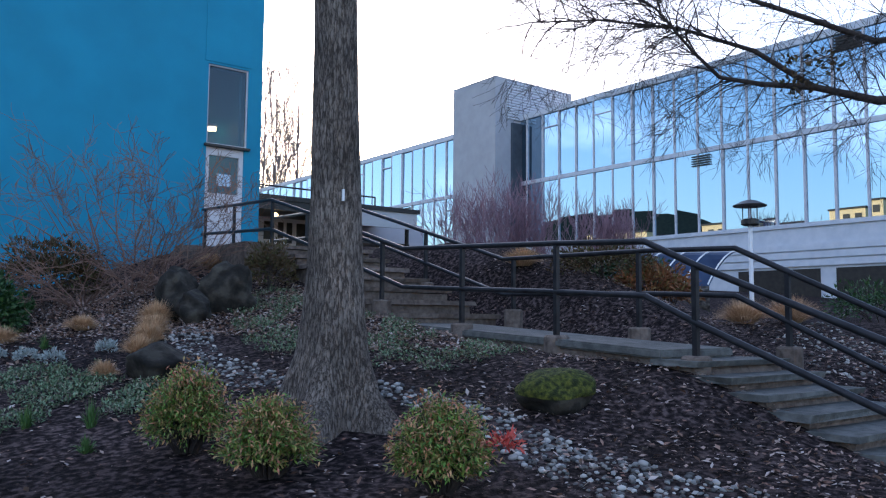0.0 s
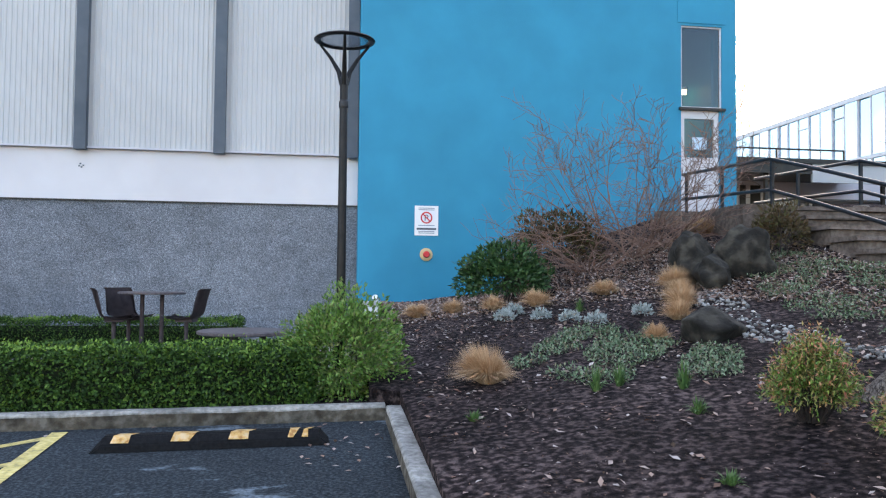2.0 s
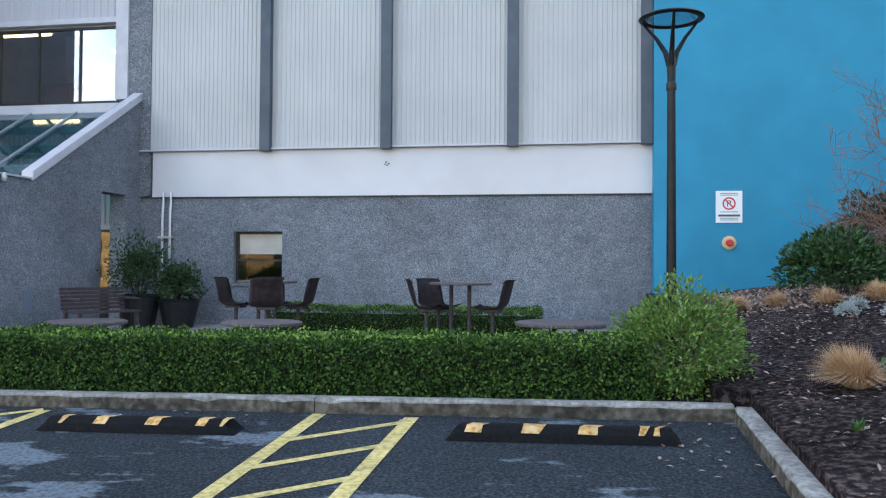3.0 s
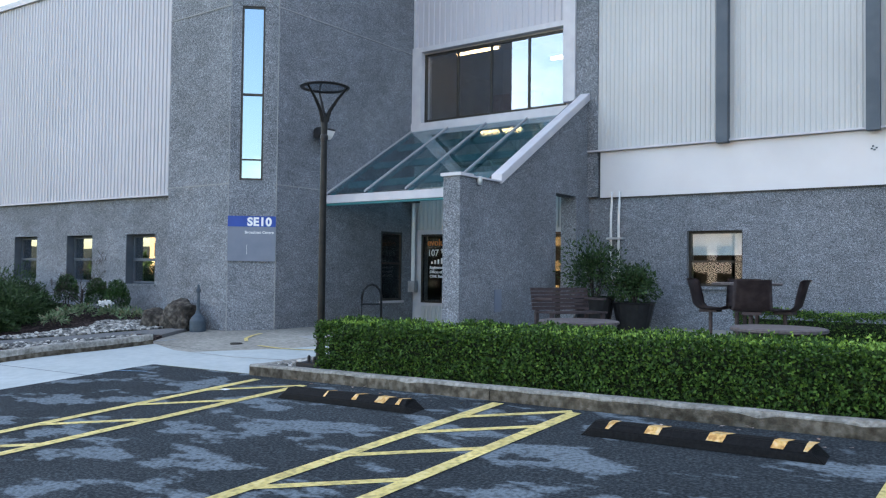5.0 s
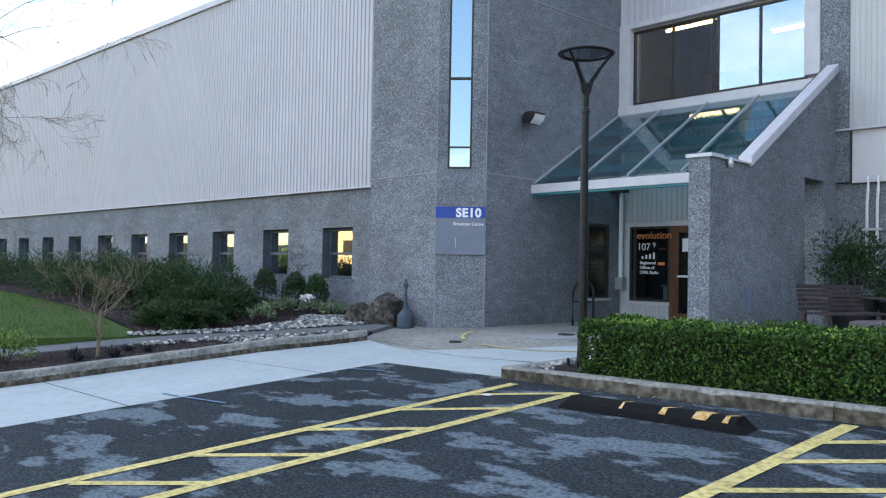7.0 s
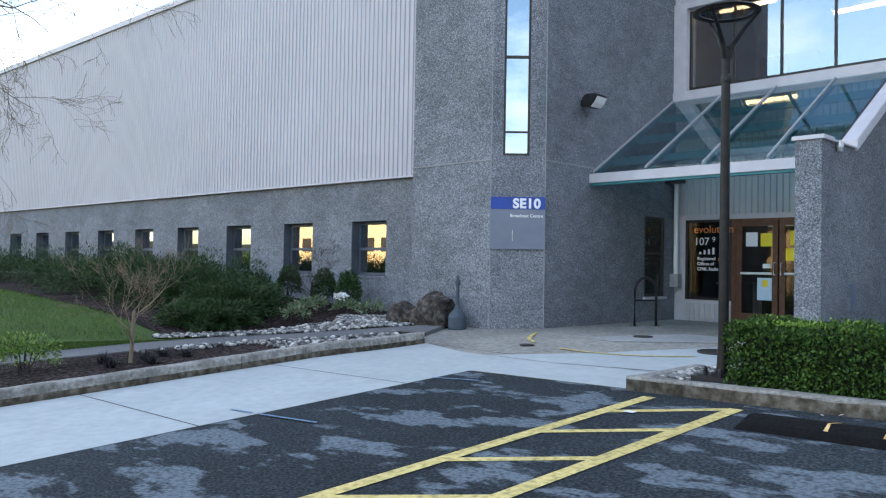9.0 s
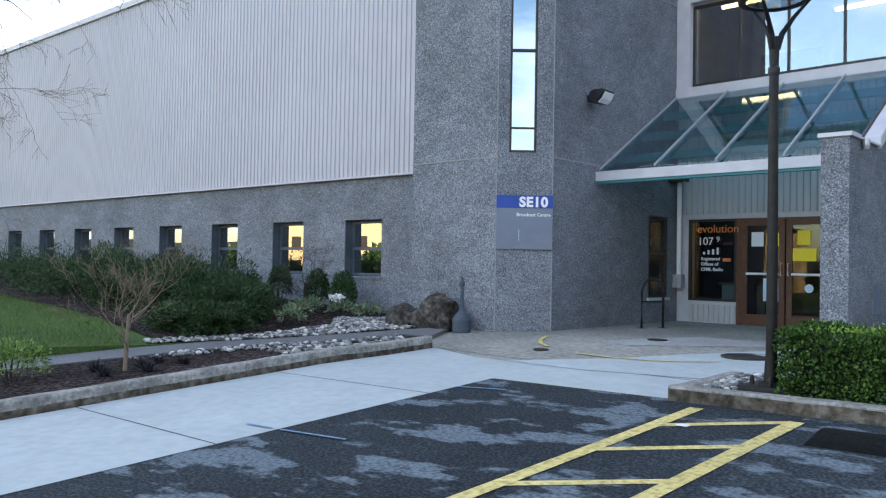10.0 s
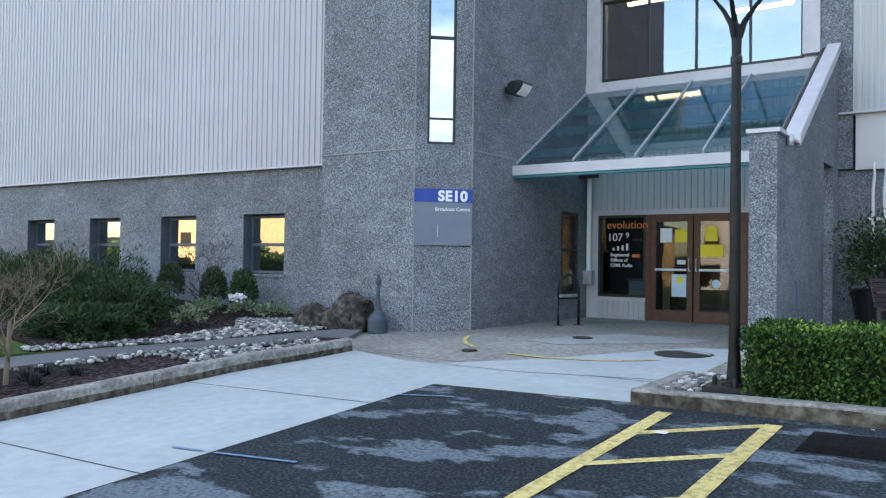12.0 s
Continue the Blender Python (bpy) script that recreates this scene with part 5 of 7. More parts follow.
prism(bm, [(5.42, 4.8), (6.3, 4.8), (6.55, 8.65), (5.5, 8.65)], -0.35, 0.0)
for v in bm.verts:
    v.co.z += 1.201 + 0.045 * (v.co.y - 4.5)
whole("wall_walkway", bm, M_STEP, "low brick edge under the walkway", "wall", "structure")

whole("wall_cheek", B((5.1, 5.58, 12.3, 15.59, 1.4, 2.68)), M_STEP, "low brick wall beside the top of the steps", "wall", "structure", bevel=0.02)


def railing(name, rail, posts, label):
    """Two round steel rails on square posts that stand on concrete footings."""
    r = thing(name, label, "railing")
    for dz, nm in ((0.0, "top_rail"), (-0.46, "lower_rail")):
        bm = bmesh.new()
        tube(bm, [(x, y, z + dz) for x, y, z in rail], 0.028, 10)
        part(nm, bm, M_BLACK, r, smooth=True)
    for x, y, z0, z1 in posts:
        post = part("post", B((x - 0.022, x + 0.022, y - 0.022, y + 0.022, z0 - 0.1, z1)), M_BLACK, r)
        bm = bmesh.new()
        lathe(bm, [(0.12, z0 - 0.25), (0.12, z0 + 0.03), (0.1, z0 + 0.05)], x, y, 8)
        part("footing", bm, M_STEP, post, "small concrete footing")


railing("stair_guard", [(5.5, 2.6, 1.21), (5.5, 3.09, 1.40), (5.5, 4.53, 1.97), (5.5, 5.02, 2.19), (5.5, 6.05, 2.245), (5.5, 8.6, 2.355), (5.5, 11.04, 3.03), (5.5, 12.25, 3.35), (5.6, 15.4, 3.52)],
        [(5.5, 2.75, 0.45, 1.27), (5.5, 4.53, 1.2, 1.97), (5.5, 6.06, 1.33, 2.24), (5.5, 7.48, 1.43, 2.3), (5.5, 9.06, 1.7, 2.48), (5.5, 12.2, 2.6, 3.33), (5.55, 13.8, 2.65, 3.42), (5.58, 15.2, 2.66, 3.5)], "black steel handrail along the garden steps")
railing("stair_guard", [(7.0, 2.6, 1.18), (7.0, 3.74, 1.58), (7.0, 5.13, 2.23), (7.0, 6.2, 2.27), (7.0, 8.5, 2.3), (7.0, 11.0, 3.02), (7.0, 12.3, 3.38), (7.1, 15.5, 3.5)],
        [(7.0, 3.0, 0.6, 1.3), (7.0, 4.6, 1.25, 1.97), (7.0, 6.3, 1.4, 2.27), (7.0, 8.3, 1.6, 2.3), (7.0, 10.2, 2.0, 2.8), (7.0, 12.3, 2.65, 3.38), (7.05, 14.0, 2.7, 3.44)], "black steel handrail on the far side of the steps")

# ---- lamps, wheel stops, hedge ----


def lamp_post(at, label):
    """A dark pole that splits into three arms under a shallow dish with a ring."""
    p = thing("street_lamp", label, "street lamp", at, group="car park lamps")
    bm = bmesh.new()
    lathe(bm, [(0.1, -0.05), (0.1, 0.02), (0.06, 0.04), (0.046, 0.3), (0.038, 2.78), (0.036, 2.8)], sides=18)
    part("pole", bm, M_POLE, p, smooth=False)
    bm = bmesh.new()
    lathe(bm, [(0.044, 2.72), (0.047, 2.74), (0.047, 2.78), (0.036, 2.8)], sides=18)
    part("collar", bm, M_BLACK, p)
    bm = bmesh.new()
    lathe(bm, [(0.037, 2.78), (0.042, 3.0), (0.026, 3.06)], sides=14)
    part("neck", bm, M_POLE, p)
    for k in range(3):
        a = k * math.tau / 3 + 0.5
        c, s = math.cos(a), math.sin(a)
        bm = bmesh.new()
        tube(bm, [(0.02 * c, 0.02 * s, 2.95), (0.06 * c, 0.06 * s, 3.08), (0.15 * c, 0.15 * s, 3.22), (0.27 * c, 0.27 * s, 3.365)], [0.03, 0.024, 0.018, 0.012], 8)
        part("arm", bm, M_POLE, p)
    bm = bmesh.new()
    tube(bm, [(0.262 * math.cos(math.tau * q / 32), 0.262 * math.sin(math.tau * q / 32), 0.0) for q in range(33)], 0.034, 8, cap=False)
    for v in bm.verts:
        v.co.z = 3.378 + v.co.z * 0.5
    shade = part("shade", bm, M_POLE, p, "dark ring-shaped dish rim")
    bm = bmesh.new()
    lathe(bm, [(0.226, 3.376), (0.226, 3.384), (0.0005, 3.388), (0.0005, 3.38)], sides=24)
    part("lens", bm, M_GLASS_L, shade, "clear grey lens within the ring")
    plate = part("base_plate", B((-0.2, 0.2, -0.2, 0.2, -0.08, 0.012)), M_BLACK, p, bevel=0.01)
    for k in range(4):
        a = k * math.tau / 4 + 0.3
        bm = bmesh.new()
        lathe(bm, [(0.02, 0.0), (0.02, 0.07), (0.01, 0.09)], 0.15 * math.cos(a), 0.15 * math.sin(a), 8)
        part("anchor_bolt", bm, M_BLACK, plate)
    return p


lamp_post((-9.93, 8.52, 0.315), "dark bronze lamp post with a dish head beside the hedge").scale.z = 0.96
lamp_post((-0.84, 9.0, 0.43), "dark bronze lamp post with a dish head by the turquoise wall")


def wheel_stop(x0, label, chips):
    w = thing("wheel_stop", label, "wheel stop", (x0 - 0.03, 7.33, lot(x0 + 0.85, 7.26)), group="wheel stops of the bays")
    bm = bmesh.new()
    prism(bm, [(-0.12, -0.01), (0.12, -0.01), (0.105, 0.06), (0.05, 0.105), (-0.05, 0.105), (-0.105, 0.05)], 0.0, 1.7, "x")
    for v in bm.verts:
        if v.co.z > 0.05:
            v.co.x += 0.09 if v.co.x < 0.5 else -0.09
        v.co.z += 0.0185 * (v.co.x - 0.85)
    part("body", bm, M_RUBBER, w, bevel=0.008)
    for x, k in chips:
        bm = bmesh.new()
        h = 0.0185 * (x - 0.85)
        a, b = x, x + 0.11 * k
        j = 0.02 * math.sin(x * 37)
        v = [bm.verts.new(q) for q in ((a, -0.1, 0.063 + h), (b - 0.02, -0.1, 0.063 + h), (b + j, -0.052, 0.11 + h), (a + 0.015, -0.052, 0.11 + h), (a + 0.03 - j, 0.02, 0.11 + h), (b + 0.03, 0.03, 0.11 + h))]
        bm.faces.new((v[0], v[1], v[2], v[3]))
        bm.faces.new((v[3], v[2], v[5], v[4]))
        part("reflector", bm, M_AMBER, w, "worn amber reflective patch")
    return w


wheel_stop(-9.2, "black rubber wheel stop with worn amber patches", ((0.62, 0.45), (0.98, 0.7), (1.26, 1.2), (1.5, 0.6)))
wheel_stop(-5.9, "black rubber wheel stop with amber patches", ((0.2, 0.45), (0.5, 1.15), (0.94, 1.2), (1.36, 0.9), (1.56, 0.4)))
wheel_stop(-2.6, "black rubber wheel stop with bright amber patches", ((0.15, 1.3), (0.56, 1.35), (0.96, 1.45), (1.38, 0.55), (1.48, 0.6)))


def clipped_hedge(name, x0, x1, y0, y1, h0, h1, count, seed, label, skew=0.0):
    """A clipped hedge: a core coloured as inner shade and thousands of small leaves over its faces, in clumps, with
    stray shoots.
    """
    rng = random.Random(seed)
    h = thing(name, label, "hedge")
    lx, ly = x1 - x0, y1 - y0

    def tall(x):
        return h0 + (h1 - h0) * (x - x0) / lx

    def shift(x):
        return skew * (x - x0) / lx

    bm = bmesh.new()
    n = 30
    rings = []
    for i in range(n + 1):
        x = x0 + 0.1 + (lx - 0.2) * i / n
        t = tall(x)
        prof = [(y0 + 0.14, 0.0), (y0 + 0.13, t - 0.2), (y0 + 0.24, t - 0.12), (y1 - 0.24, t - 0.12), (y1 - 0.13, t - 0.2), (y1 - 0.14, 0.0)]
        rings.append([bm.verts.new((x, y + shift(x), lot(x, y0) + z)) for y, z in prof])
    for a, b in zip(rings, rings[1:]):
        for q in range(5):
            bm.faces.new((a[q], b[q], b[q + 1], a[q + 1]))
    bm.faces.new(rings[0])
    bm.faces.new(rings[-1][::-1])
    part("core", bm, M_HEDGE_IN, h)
    bm = bmesh.new()
    area = [lx * h0, lx * ly, ly * h0, ly * h0]
    for _ in range(count):
        k = rng.choices((0, 1, 2, 3), area)[0]
        u, v = rng.random(), rng.random()
        dep = rng.random() ** 1.4 * 0.13
        x = x0 + u * lx if k < 2 else (x0 + dep if k == 2 else x1 - dep)
        t = tall(x)
        if k == 0:
            y, z, nrm = y0 + dep, v * t, Vector((0, -1, 0.25))
        elif k == 1:
            y, z, nrm = y0 + v * ly, t - dep * 0.8, Vector((0, 0, 1))
        else:
            y, z, nrm = y0 + u * ly, v * t, Vector((-1 if k == 2 else 1, 0, 0.2))
        if k != 1:
            rim = max(0.0, z - t + 0.1)
            dep += rim * rim * 5
            y += rim * rim * 5 if k == 0 else 0.0
        b = 0.06 * noise.noise(Vector((x * 1.6, y * 1.6, z * 1.6 + seed))) + 0.055 * noise.noise(Vector((x * 7, y * 7, z * 9)))
        p = Vector((x, y + shift(x), lot(x, y0) + z)) + nrm * b
        s = rng.uniform(0.7, 1.3)
        leaf(bm, p, (nrm * 0.5 + rnd_dir(rng)).normalized(), (nrm + rnd_dir(rng)).normalized(), 0.036 * s, 0.021 * s)
    part("leaves", bm, M_HEDGE, h, "small glossy dark green leaves")
    bm = bmesh.new()
    for _ in range(int(lx * 230)):
        x, y = x0 + rng.random() * lx, y0 + 0.04 + rng.random() * (ly - 0.08)
        p = Vector((x, y + shift(x), lot(x, y0) + tall(x) + 0.05 * noise.noise(Vector((x * 1.6, y * 1.6, 0))) - 0.025))
        t = 0.015 + 0.11 * rng.random() ** 5
        for j in range(3):
            leaf(bm, p + Vector((0, 0, t * j / 3)), (Vector((0, 0, 0.8)) + rnd_dir(rng)).normalized(), rnd_dir(rng), 0.034, 0.018)
    part("shoot_layer", bm, M_TIPS, h, "bright fresh shoots on top")
    return h


clipped_hedge("hedge", -9.8, -1.1, 8.3, 9.2, 0.62, 0.57, 66000, 3, "low clipped dark green hedge along the kerb", -0.1)
clipped_hedge("hedge", -7.0, -2.3, 14.6, 15.2, 0.42, 0.42, 12000, 8, "low green hedge behind the patio tables")


def shrub(name, centre, radii, count, length, width, material, label, seed, uneven=0.25, spread=0.5, stems=8, category="shrub", extra=None, base=-0.4):
    rng = random.Random(seed)
    s = thing(name, label, category)
    c = Vector(centre)
    foot = c - Vector((0, 0, radii[2]))
    for _ in range(stems):
        bm = bmesh.new()
        d = rnd_dir(rng)
        tip = c + Vector((d.x * radii[0], d.y * radii[1], abs(d.z) * radii[2])) * 0.8
        tube(bm, [foot + Vector((d.x, d.y, 0)) * 0.05, foot.lerp(tip, 0.5) + Vector((0, 0, 0.05)), tip], [0.012, 0.008, 0.004], 4, cap=False)
        part("stem", bm, M_TWIG, s)
    bm = bmesh.new()
    leaf_mound(bm, rng, centre, radii, count, length, width, uneven, spread, base=base)
    part("leaves", bm, material, s)
    if extra:
        bm = bmesh.new()
        leaf_mound(bm, rng, extra[0], extra[1], extra[2], length, width, 0.4, 0.8)
        part("red_leaves", bm, extra[3], s, "bright red leaves")
    return s


shrub("rounded_bush", (-0.82, 8.72, 0.83), (0.54, 0.5, 0.52), 13000, 0.048, 0.02, M_BUSH, "loose bright green rounded bush at the hedge end", 11, 0.42, 0.6, base=-0.95)


def bamboo(at, radius, height, sprays, label, seed, red=None):
    """A dwarf heavenly bamboo: many stems with tiers of narrow drooping leaflets, redder towards the tips."""
    rng = random.Random(seed)
    x, y = at
    foot = Vector((x, y, hill(x, y)))
    t = thing("heavenly_bamboo", label, "shrub")
    stems, green, tips = bmesh.new(), bmesh.new(), bmesh.new()
    for _ in range(sprays):
        a, e = rng.uniform(0, math.tau), rng.random() ** 0.75 * 1.45 + 0.08
        k = (0.5 + 0.5 * rng.random() ** 0.4) * (1 + 0.22 * noise.noise(Vector((math.cos(a) * 2, math.sin(a) * 2, e * 2 + seed))))
        o = Vector((math.cos(a) * math.cos(e), math.sin(a) * math.cos(e), 0)) * radius * k
        tip = foot + o + Vector((0, 0, height * (0.22 + 0.78 * math.sin(e)) * k))
        root = foot + o * 0.25 + Vector((0, 0, 0.02))
        mid = root.lerp(tip, 0.55) + Vector((0, 0, 0.05 * math.cos(e)))
        if rng.random() < 0.3:
            tube(stems, [root, mid, tip], [0.004, 0.003, 0.0015], 3, cap=False)
        for j in range(16):
            f = 0.45 + 0.58 * j / 15
            q = mid.lerp(tip, (f - 0.45) / 0.5) + rnd_dir(rng) * 0.025
            out = (Vector((o.x, o.y, 0)) * 1.4 + rnd_dir(rng) * 0.4 + Vector((0, 0, -0.05))).normalized()
            s = rng.uniform(0.7, 1.25)
            leaf(tips if f > 0.9 and rng.random() < 0.4 else green, q, out, (Vector((0, 0, 1)) + rnd_dir(rng) * 0.6).normalized(), 0.035 * s, 0.0105 * s)
    tagged(part("stem_mass", stems, M_TWIG, t), kind="stuff")
    part("leaves", green, M_NAND, t)
    part("tip_leaves", tips, M_NTIP, t, "reddened leaf tips")
    if red:
        bm = bmesh.new()
        leaf_mound(bm, rng, foot + Vector(red), (0.1, 0.09, 0.07), 150, 0.045, 0.014, 0.4, 0.8)
        part("red_leaves", bm, M_REDLEAF, t, "bright red leaves")


bamboo((1.83, 5.6), 0.3, 0.53, 720, "yellow-green dwarf bamboo shrub in the mulch", 21)
bamboo((2.02, 4.85), 0.31, 0.44, 680, "reddish-green dwarf bamboo shrub beside the tree", 22)
bamboo((2.62, 4.05), 0.3, 0.49, 720, "green dwarf bamboo shrub with red leaves", 23, (0.28, -0.16, 0.25))
shrub("evergreen_shrub", (1.5, 12.3, 1.5), (0.62, 0.5, 0.52), 5200, 0.08, 0.035, M_DKSHRUB, "dark green rounded evergreen shrub by the turquoise wall", 24, 0.3)
shrub("evergreen_shrub", (2.75, 13.9, 2.05), (0.75, 0.6, 0.6), 4600, 0.08, 0.03, M_BROWNSH, "rust-tinged evergreen shrub by the turquoise wall", 25, 0.3)
shrub("small_shrub", (4.95, 11.1, 2.15), (0.35, 0.35, 0.42), 1600, 0.07, 0.025, M_BROWNSH, "small bronze-green shrub beside the steps", 26, 0.3)
for x, y, r, n, m, lb, sd in ((8.6, 8.2, (0.8, 0.6, 0.3), 2600, M_BROWNSH, "low russet shrub beyond the railing", 27), (9.1, 7.8, (0.5, 0.45, 0.3), 2400, M_RUST, "orange-red shrub beyond the railing", 28), (9.7, 8.7, (0.7, 0.6, 0.34), 2200, M_DKSHRUB, "low green shrub beyond the railing", 29), (9.9, 8.1, (0.45, 0.45, 0.26), 1800, M_RUST, "little orange-red shrub beyond the railing", 30), (12.0, 6.0, (0.8, 0.7, 0.36), 1800, M_DKSHRUB, "low dark green shrub by the lantern", 38)):
    shrub("small_shrub", (x, y, hill(x, y) + r[2] * 0.6), r, n, 0.07, 0.025, m, lb, sd, 0.4)


def bare_shrub(name, foot, height, count, material, label, seed, spread=0.9, depth=3, r=0.012, lift=0.1, category="shrub", minr=0.003):
    rng = random.Random(seed)
    s = thing(name, label, category)
    for _ in range(count):
        bm = bmesh.new()
        a = rng.uniform(0, math.tau)
        d = Vector((math.cos(a) * spread, math.sin(a) * spread, rng.uniform(0.5, 1.2))).normalized()
        grow(bm, rng, Vector(foot) + Vector((math.cos(a), math.sin(a), 0)) * rng.uniform(0, 0.25), d, height * rng.uniform(0.4, 0.62), r * rng.uniform(0.6, 1.1), depth, 5, 0.5, (2, 4), 0.26, lift, 0.62, 0.55, 4, minr)
        part("branch", bm, material, s)
    return s


bare_shrub("bare_shrub", (3.75, 13.2, hill(3.75, 13.2)), 2.5, 14, M_TWIG_R, "leafless russet shrub before the turquoise wall", 31, 1.1, 4, 0.018, 0.03, minr=0.0035)
bare_shrub("bare_shrub", (4.3, 13.4, hill(4.3, 13.4)), 1.5, 36, M_TWIG_R, "low tangle of russet twigs on the bank", 32, 1.5, lift=-0.04)
bare_shrub("bare_shrub", (2.95, 12.9, hill(2.95, 12.9)), 1.7, 34, M_TWIG_R, "arching russet twigs on the bank", 37, 1.6, lift=-0.06)
for i, (x, y, h) in enumerate(((18.9, 23.6, 3.0), (20.2, 23.4, 3.2), (21.3, 22.9, 2.9), (22.3, 20.9, 2.3), (23.4, 20.6, 2.2))):
    bare_shrub("bare_shrub", (x, y, 2.68), h + 0.6, 25, M_TWIG_P, "tall purple-twigged bare shrub before the glazed building", 33 + i, 0.45, 3, 0.03, 0.22, minr=0.007)

# grasses, silver plants, bulbs
GR = ((0.36, 7.8, 0.36, 0.3, 900), (0.24, 11.9, 0.24, 0.26, 420), (0.72, 11.85, 0.24, 0.2, 360), (1.16, 11.4, 0.26, 0.2, 360), (1.68, 11.2, 0.28, 0.26, 420), (2.5, 11.0, 0.24, 0.26, 420), (3.21, 10.5, 0.36, 0.28, 520), (3.0, 9.9, 0.3, 0.26, 420), (2.81, 9.45, 0.3, 0.24, 420), (2.55, 8.95, 0.26, 0.22, 360), (2.08, 8.4, 0.2, 0.18, 300), (5.05, 13.4, 0.35, 0.4, 520), (8.0, 9.2, 0.35, 0.4, 420), (8.5, 6.0, 0.36, 0.4, 420), (9.0, 5.7, 0.36, 0.4, 420), (9.0, 9.0, 0.4, 0.35, 320))
for i, (x, y, h, rch, n) in enumerate(GR):
    rng = random.Random(100 + i)
    bm = bmesh.new()
    tuft(bm, rng, (x, y, hill(x, y) - 0.01), h * 0.92, rch * 1.0, int(n * 3.4), 0.0032, (-0.07, -0.02) if i == 0 else (-0.02, -0.02))
    whole("ornamental_grass", bm, M_STRAW, "tuft of dry straw-coloured ornamental grass", "grass", group="dry grass tufts")
for i, (x, y) in enumerate(((1.27, 10.74), (1.45, 10.16), (1.7, 9.85), (1.88, 9.51), (2.39, 9.49), (1.1, 10.5))):
    rng = random.Random(140 + i)
    bm = bmesh.new()
    leaf_mound(bm, rng, (x, y, hill(x, y) + 0.045), (0.11, 0.11, 0.08), 340, 0.04, 0.016, 0.2, 0.5)
    whole("silver_plant", bm, M_SILVER, "small mound of silver-grey foliage", "plant", group="silver plants")
for i, (x, y, h) in enumerate(((1.0, 7.0, 0.22), (1.2, 7.05, 0.2), (1.55, 6.7, 0.24), (1.38, 6.13, 0.14), (0.04, 6.78, 0.1), (1.95, 10.3, 0.2), (0.6, 4.6, 0.1), (1.0, 5.0, 0.1))):
    rng = random.Random(160 + i)
    bm = bmesh.new()
    tuft(bm, rng, (x, y, hill(x, y) - 0.01), h, 0.09, 70, 0.007)
    whole("bulb_plant", bm, M_BULBG, "clump of fresh green bulb shoots in the mulch", "plant", group="bulb shoots")


def inside(x, y, poly):
    n, hit = len(poly), False
    for i in range(n):
        (x1, y1), (x2, y2) = poly[i], poly[i - 1]
        if (y1 > y) != (y2 > y) and x < (x2 - x1) * (y - y1) / (y2 - y1) + x1:
            hit = not hit
    return hit


def scatter(rng, poly, n):
    xs, ys = [p[0] for p in poly], [p[1] for p in poly]
    while n:
        x, y = rng.uniform(min(xs), max(xs)), rng.uniform(min(ys), max(ys))
        if inside(x, y, poly):
            n -= 1
            yield x, y


STREAM = [(3.45, 10.2), (3.1, 9.9), (2.6, 8.2), (2.75, 7.1), (3.35, 6.0), (3.55, 4.9), (3.25, 4.1), (3.2, 3.0), (4.05, 3.0), (3.8, 4.2), (3.95, 5.1), (3.8, 6.1), (3.3, 7.0), (3.1, 8.2), (3.5, 9.5)]
COVER = ([(0.6, 8.2), (1.0, 7.2), (2.0, 6.7), (2.4, 7.4), (2.1, 8.3), (2.2, 9.2), (1.5, 9.4)], [(3.4, 8.3), (3.6, 7.0), (4.3, 6.2), (5.2, 6.1), (5.3, 8.6), (5.0, 11.2), (4.3, 11.0), (3.8, 9.7)])
rng = random.Random(41)
bm = bmesh.new()
for poly, n in zip(COVER, (9500, 14500)):
    for x, y in scatter(rng, poly, n):
        if noise.noise(Vector((x * 2.2, y * 2.2, 4))) < -0.1:
            continue
        p = Vector((x, y, hill(x, y) + rng.uniform(0.0, 0.06)))
        leaf(bm, p, (rnd_dir(rng) + Vector((0, 0, 0.4))).normalized(), Vector((0, 0, 1)), rng.uniform(0.02, 0.043), rng.uniform(0.012, 0.022))
whole("groundcover", bm, M_COVER, "patchy grey-green leafy groundcover over the bank", "plants", "stuff")
bm = bmesh.new()
BANK = [(-0.3, 2.2), (9, 2.2), (9, 9), (5.3, 12), (4, 15), (-0.3, 15.5)]
for x, y in scatter(rng, BANK, 60000):
    k = 0.12 + 1.1 * max(0, noise.noise(Vector((x * 1.1, y * 1.1, 9))) + 0.1)
    if rng.random() > k + (0.5 if y > 9.5 or x > 3.9 else 0.2 if y < 4.5 else 0):
        continue
    p = Vector((x, y, hill(x, y) + 0.012))
    d = Vector((rng.uniform(-1, 1), rng.uniform(-1, 1), rng.uniform(-0.15, 0.3))).normalized()
    big = rng.random() ** (2.2 if x > 3.4 and y < 6 else 3)
    leaf(bm, p, d, (Vector((0, 0, 1)) + rnd_dir(rng) * 0.5).normalized(), 0.012 + 0.06 * big, 0.005 + 0.03 * big)
for x, y in scatter(rng, [(0.0, 11.6), (2.0, 10.9), (3.4, 9.3), (4.2, 7.2), (5.2, 6.2), (5.3, 11.8), (4.4, 13.6), (1.0, 15.4), (-0.2, 15.4)], 20000):
    p = Vector((x, y, hill(x, y) + 0.014))
    d = Vector((rng.uniform(-1, 1), rng.uniform(-1, 1), rng.uniform(-0.1, 0.35))).normalized()
    leaf(bm, p, d, (Vector((0, 0, 1)) + rnd_dir(rng) * 0.6).normalized(), rng.uniform(0.03, 0.075), rng.uniform(0.014, 0.032))
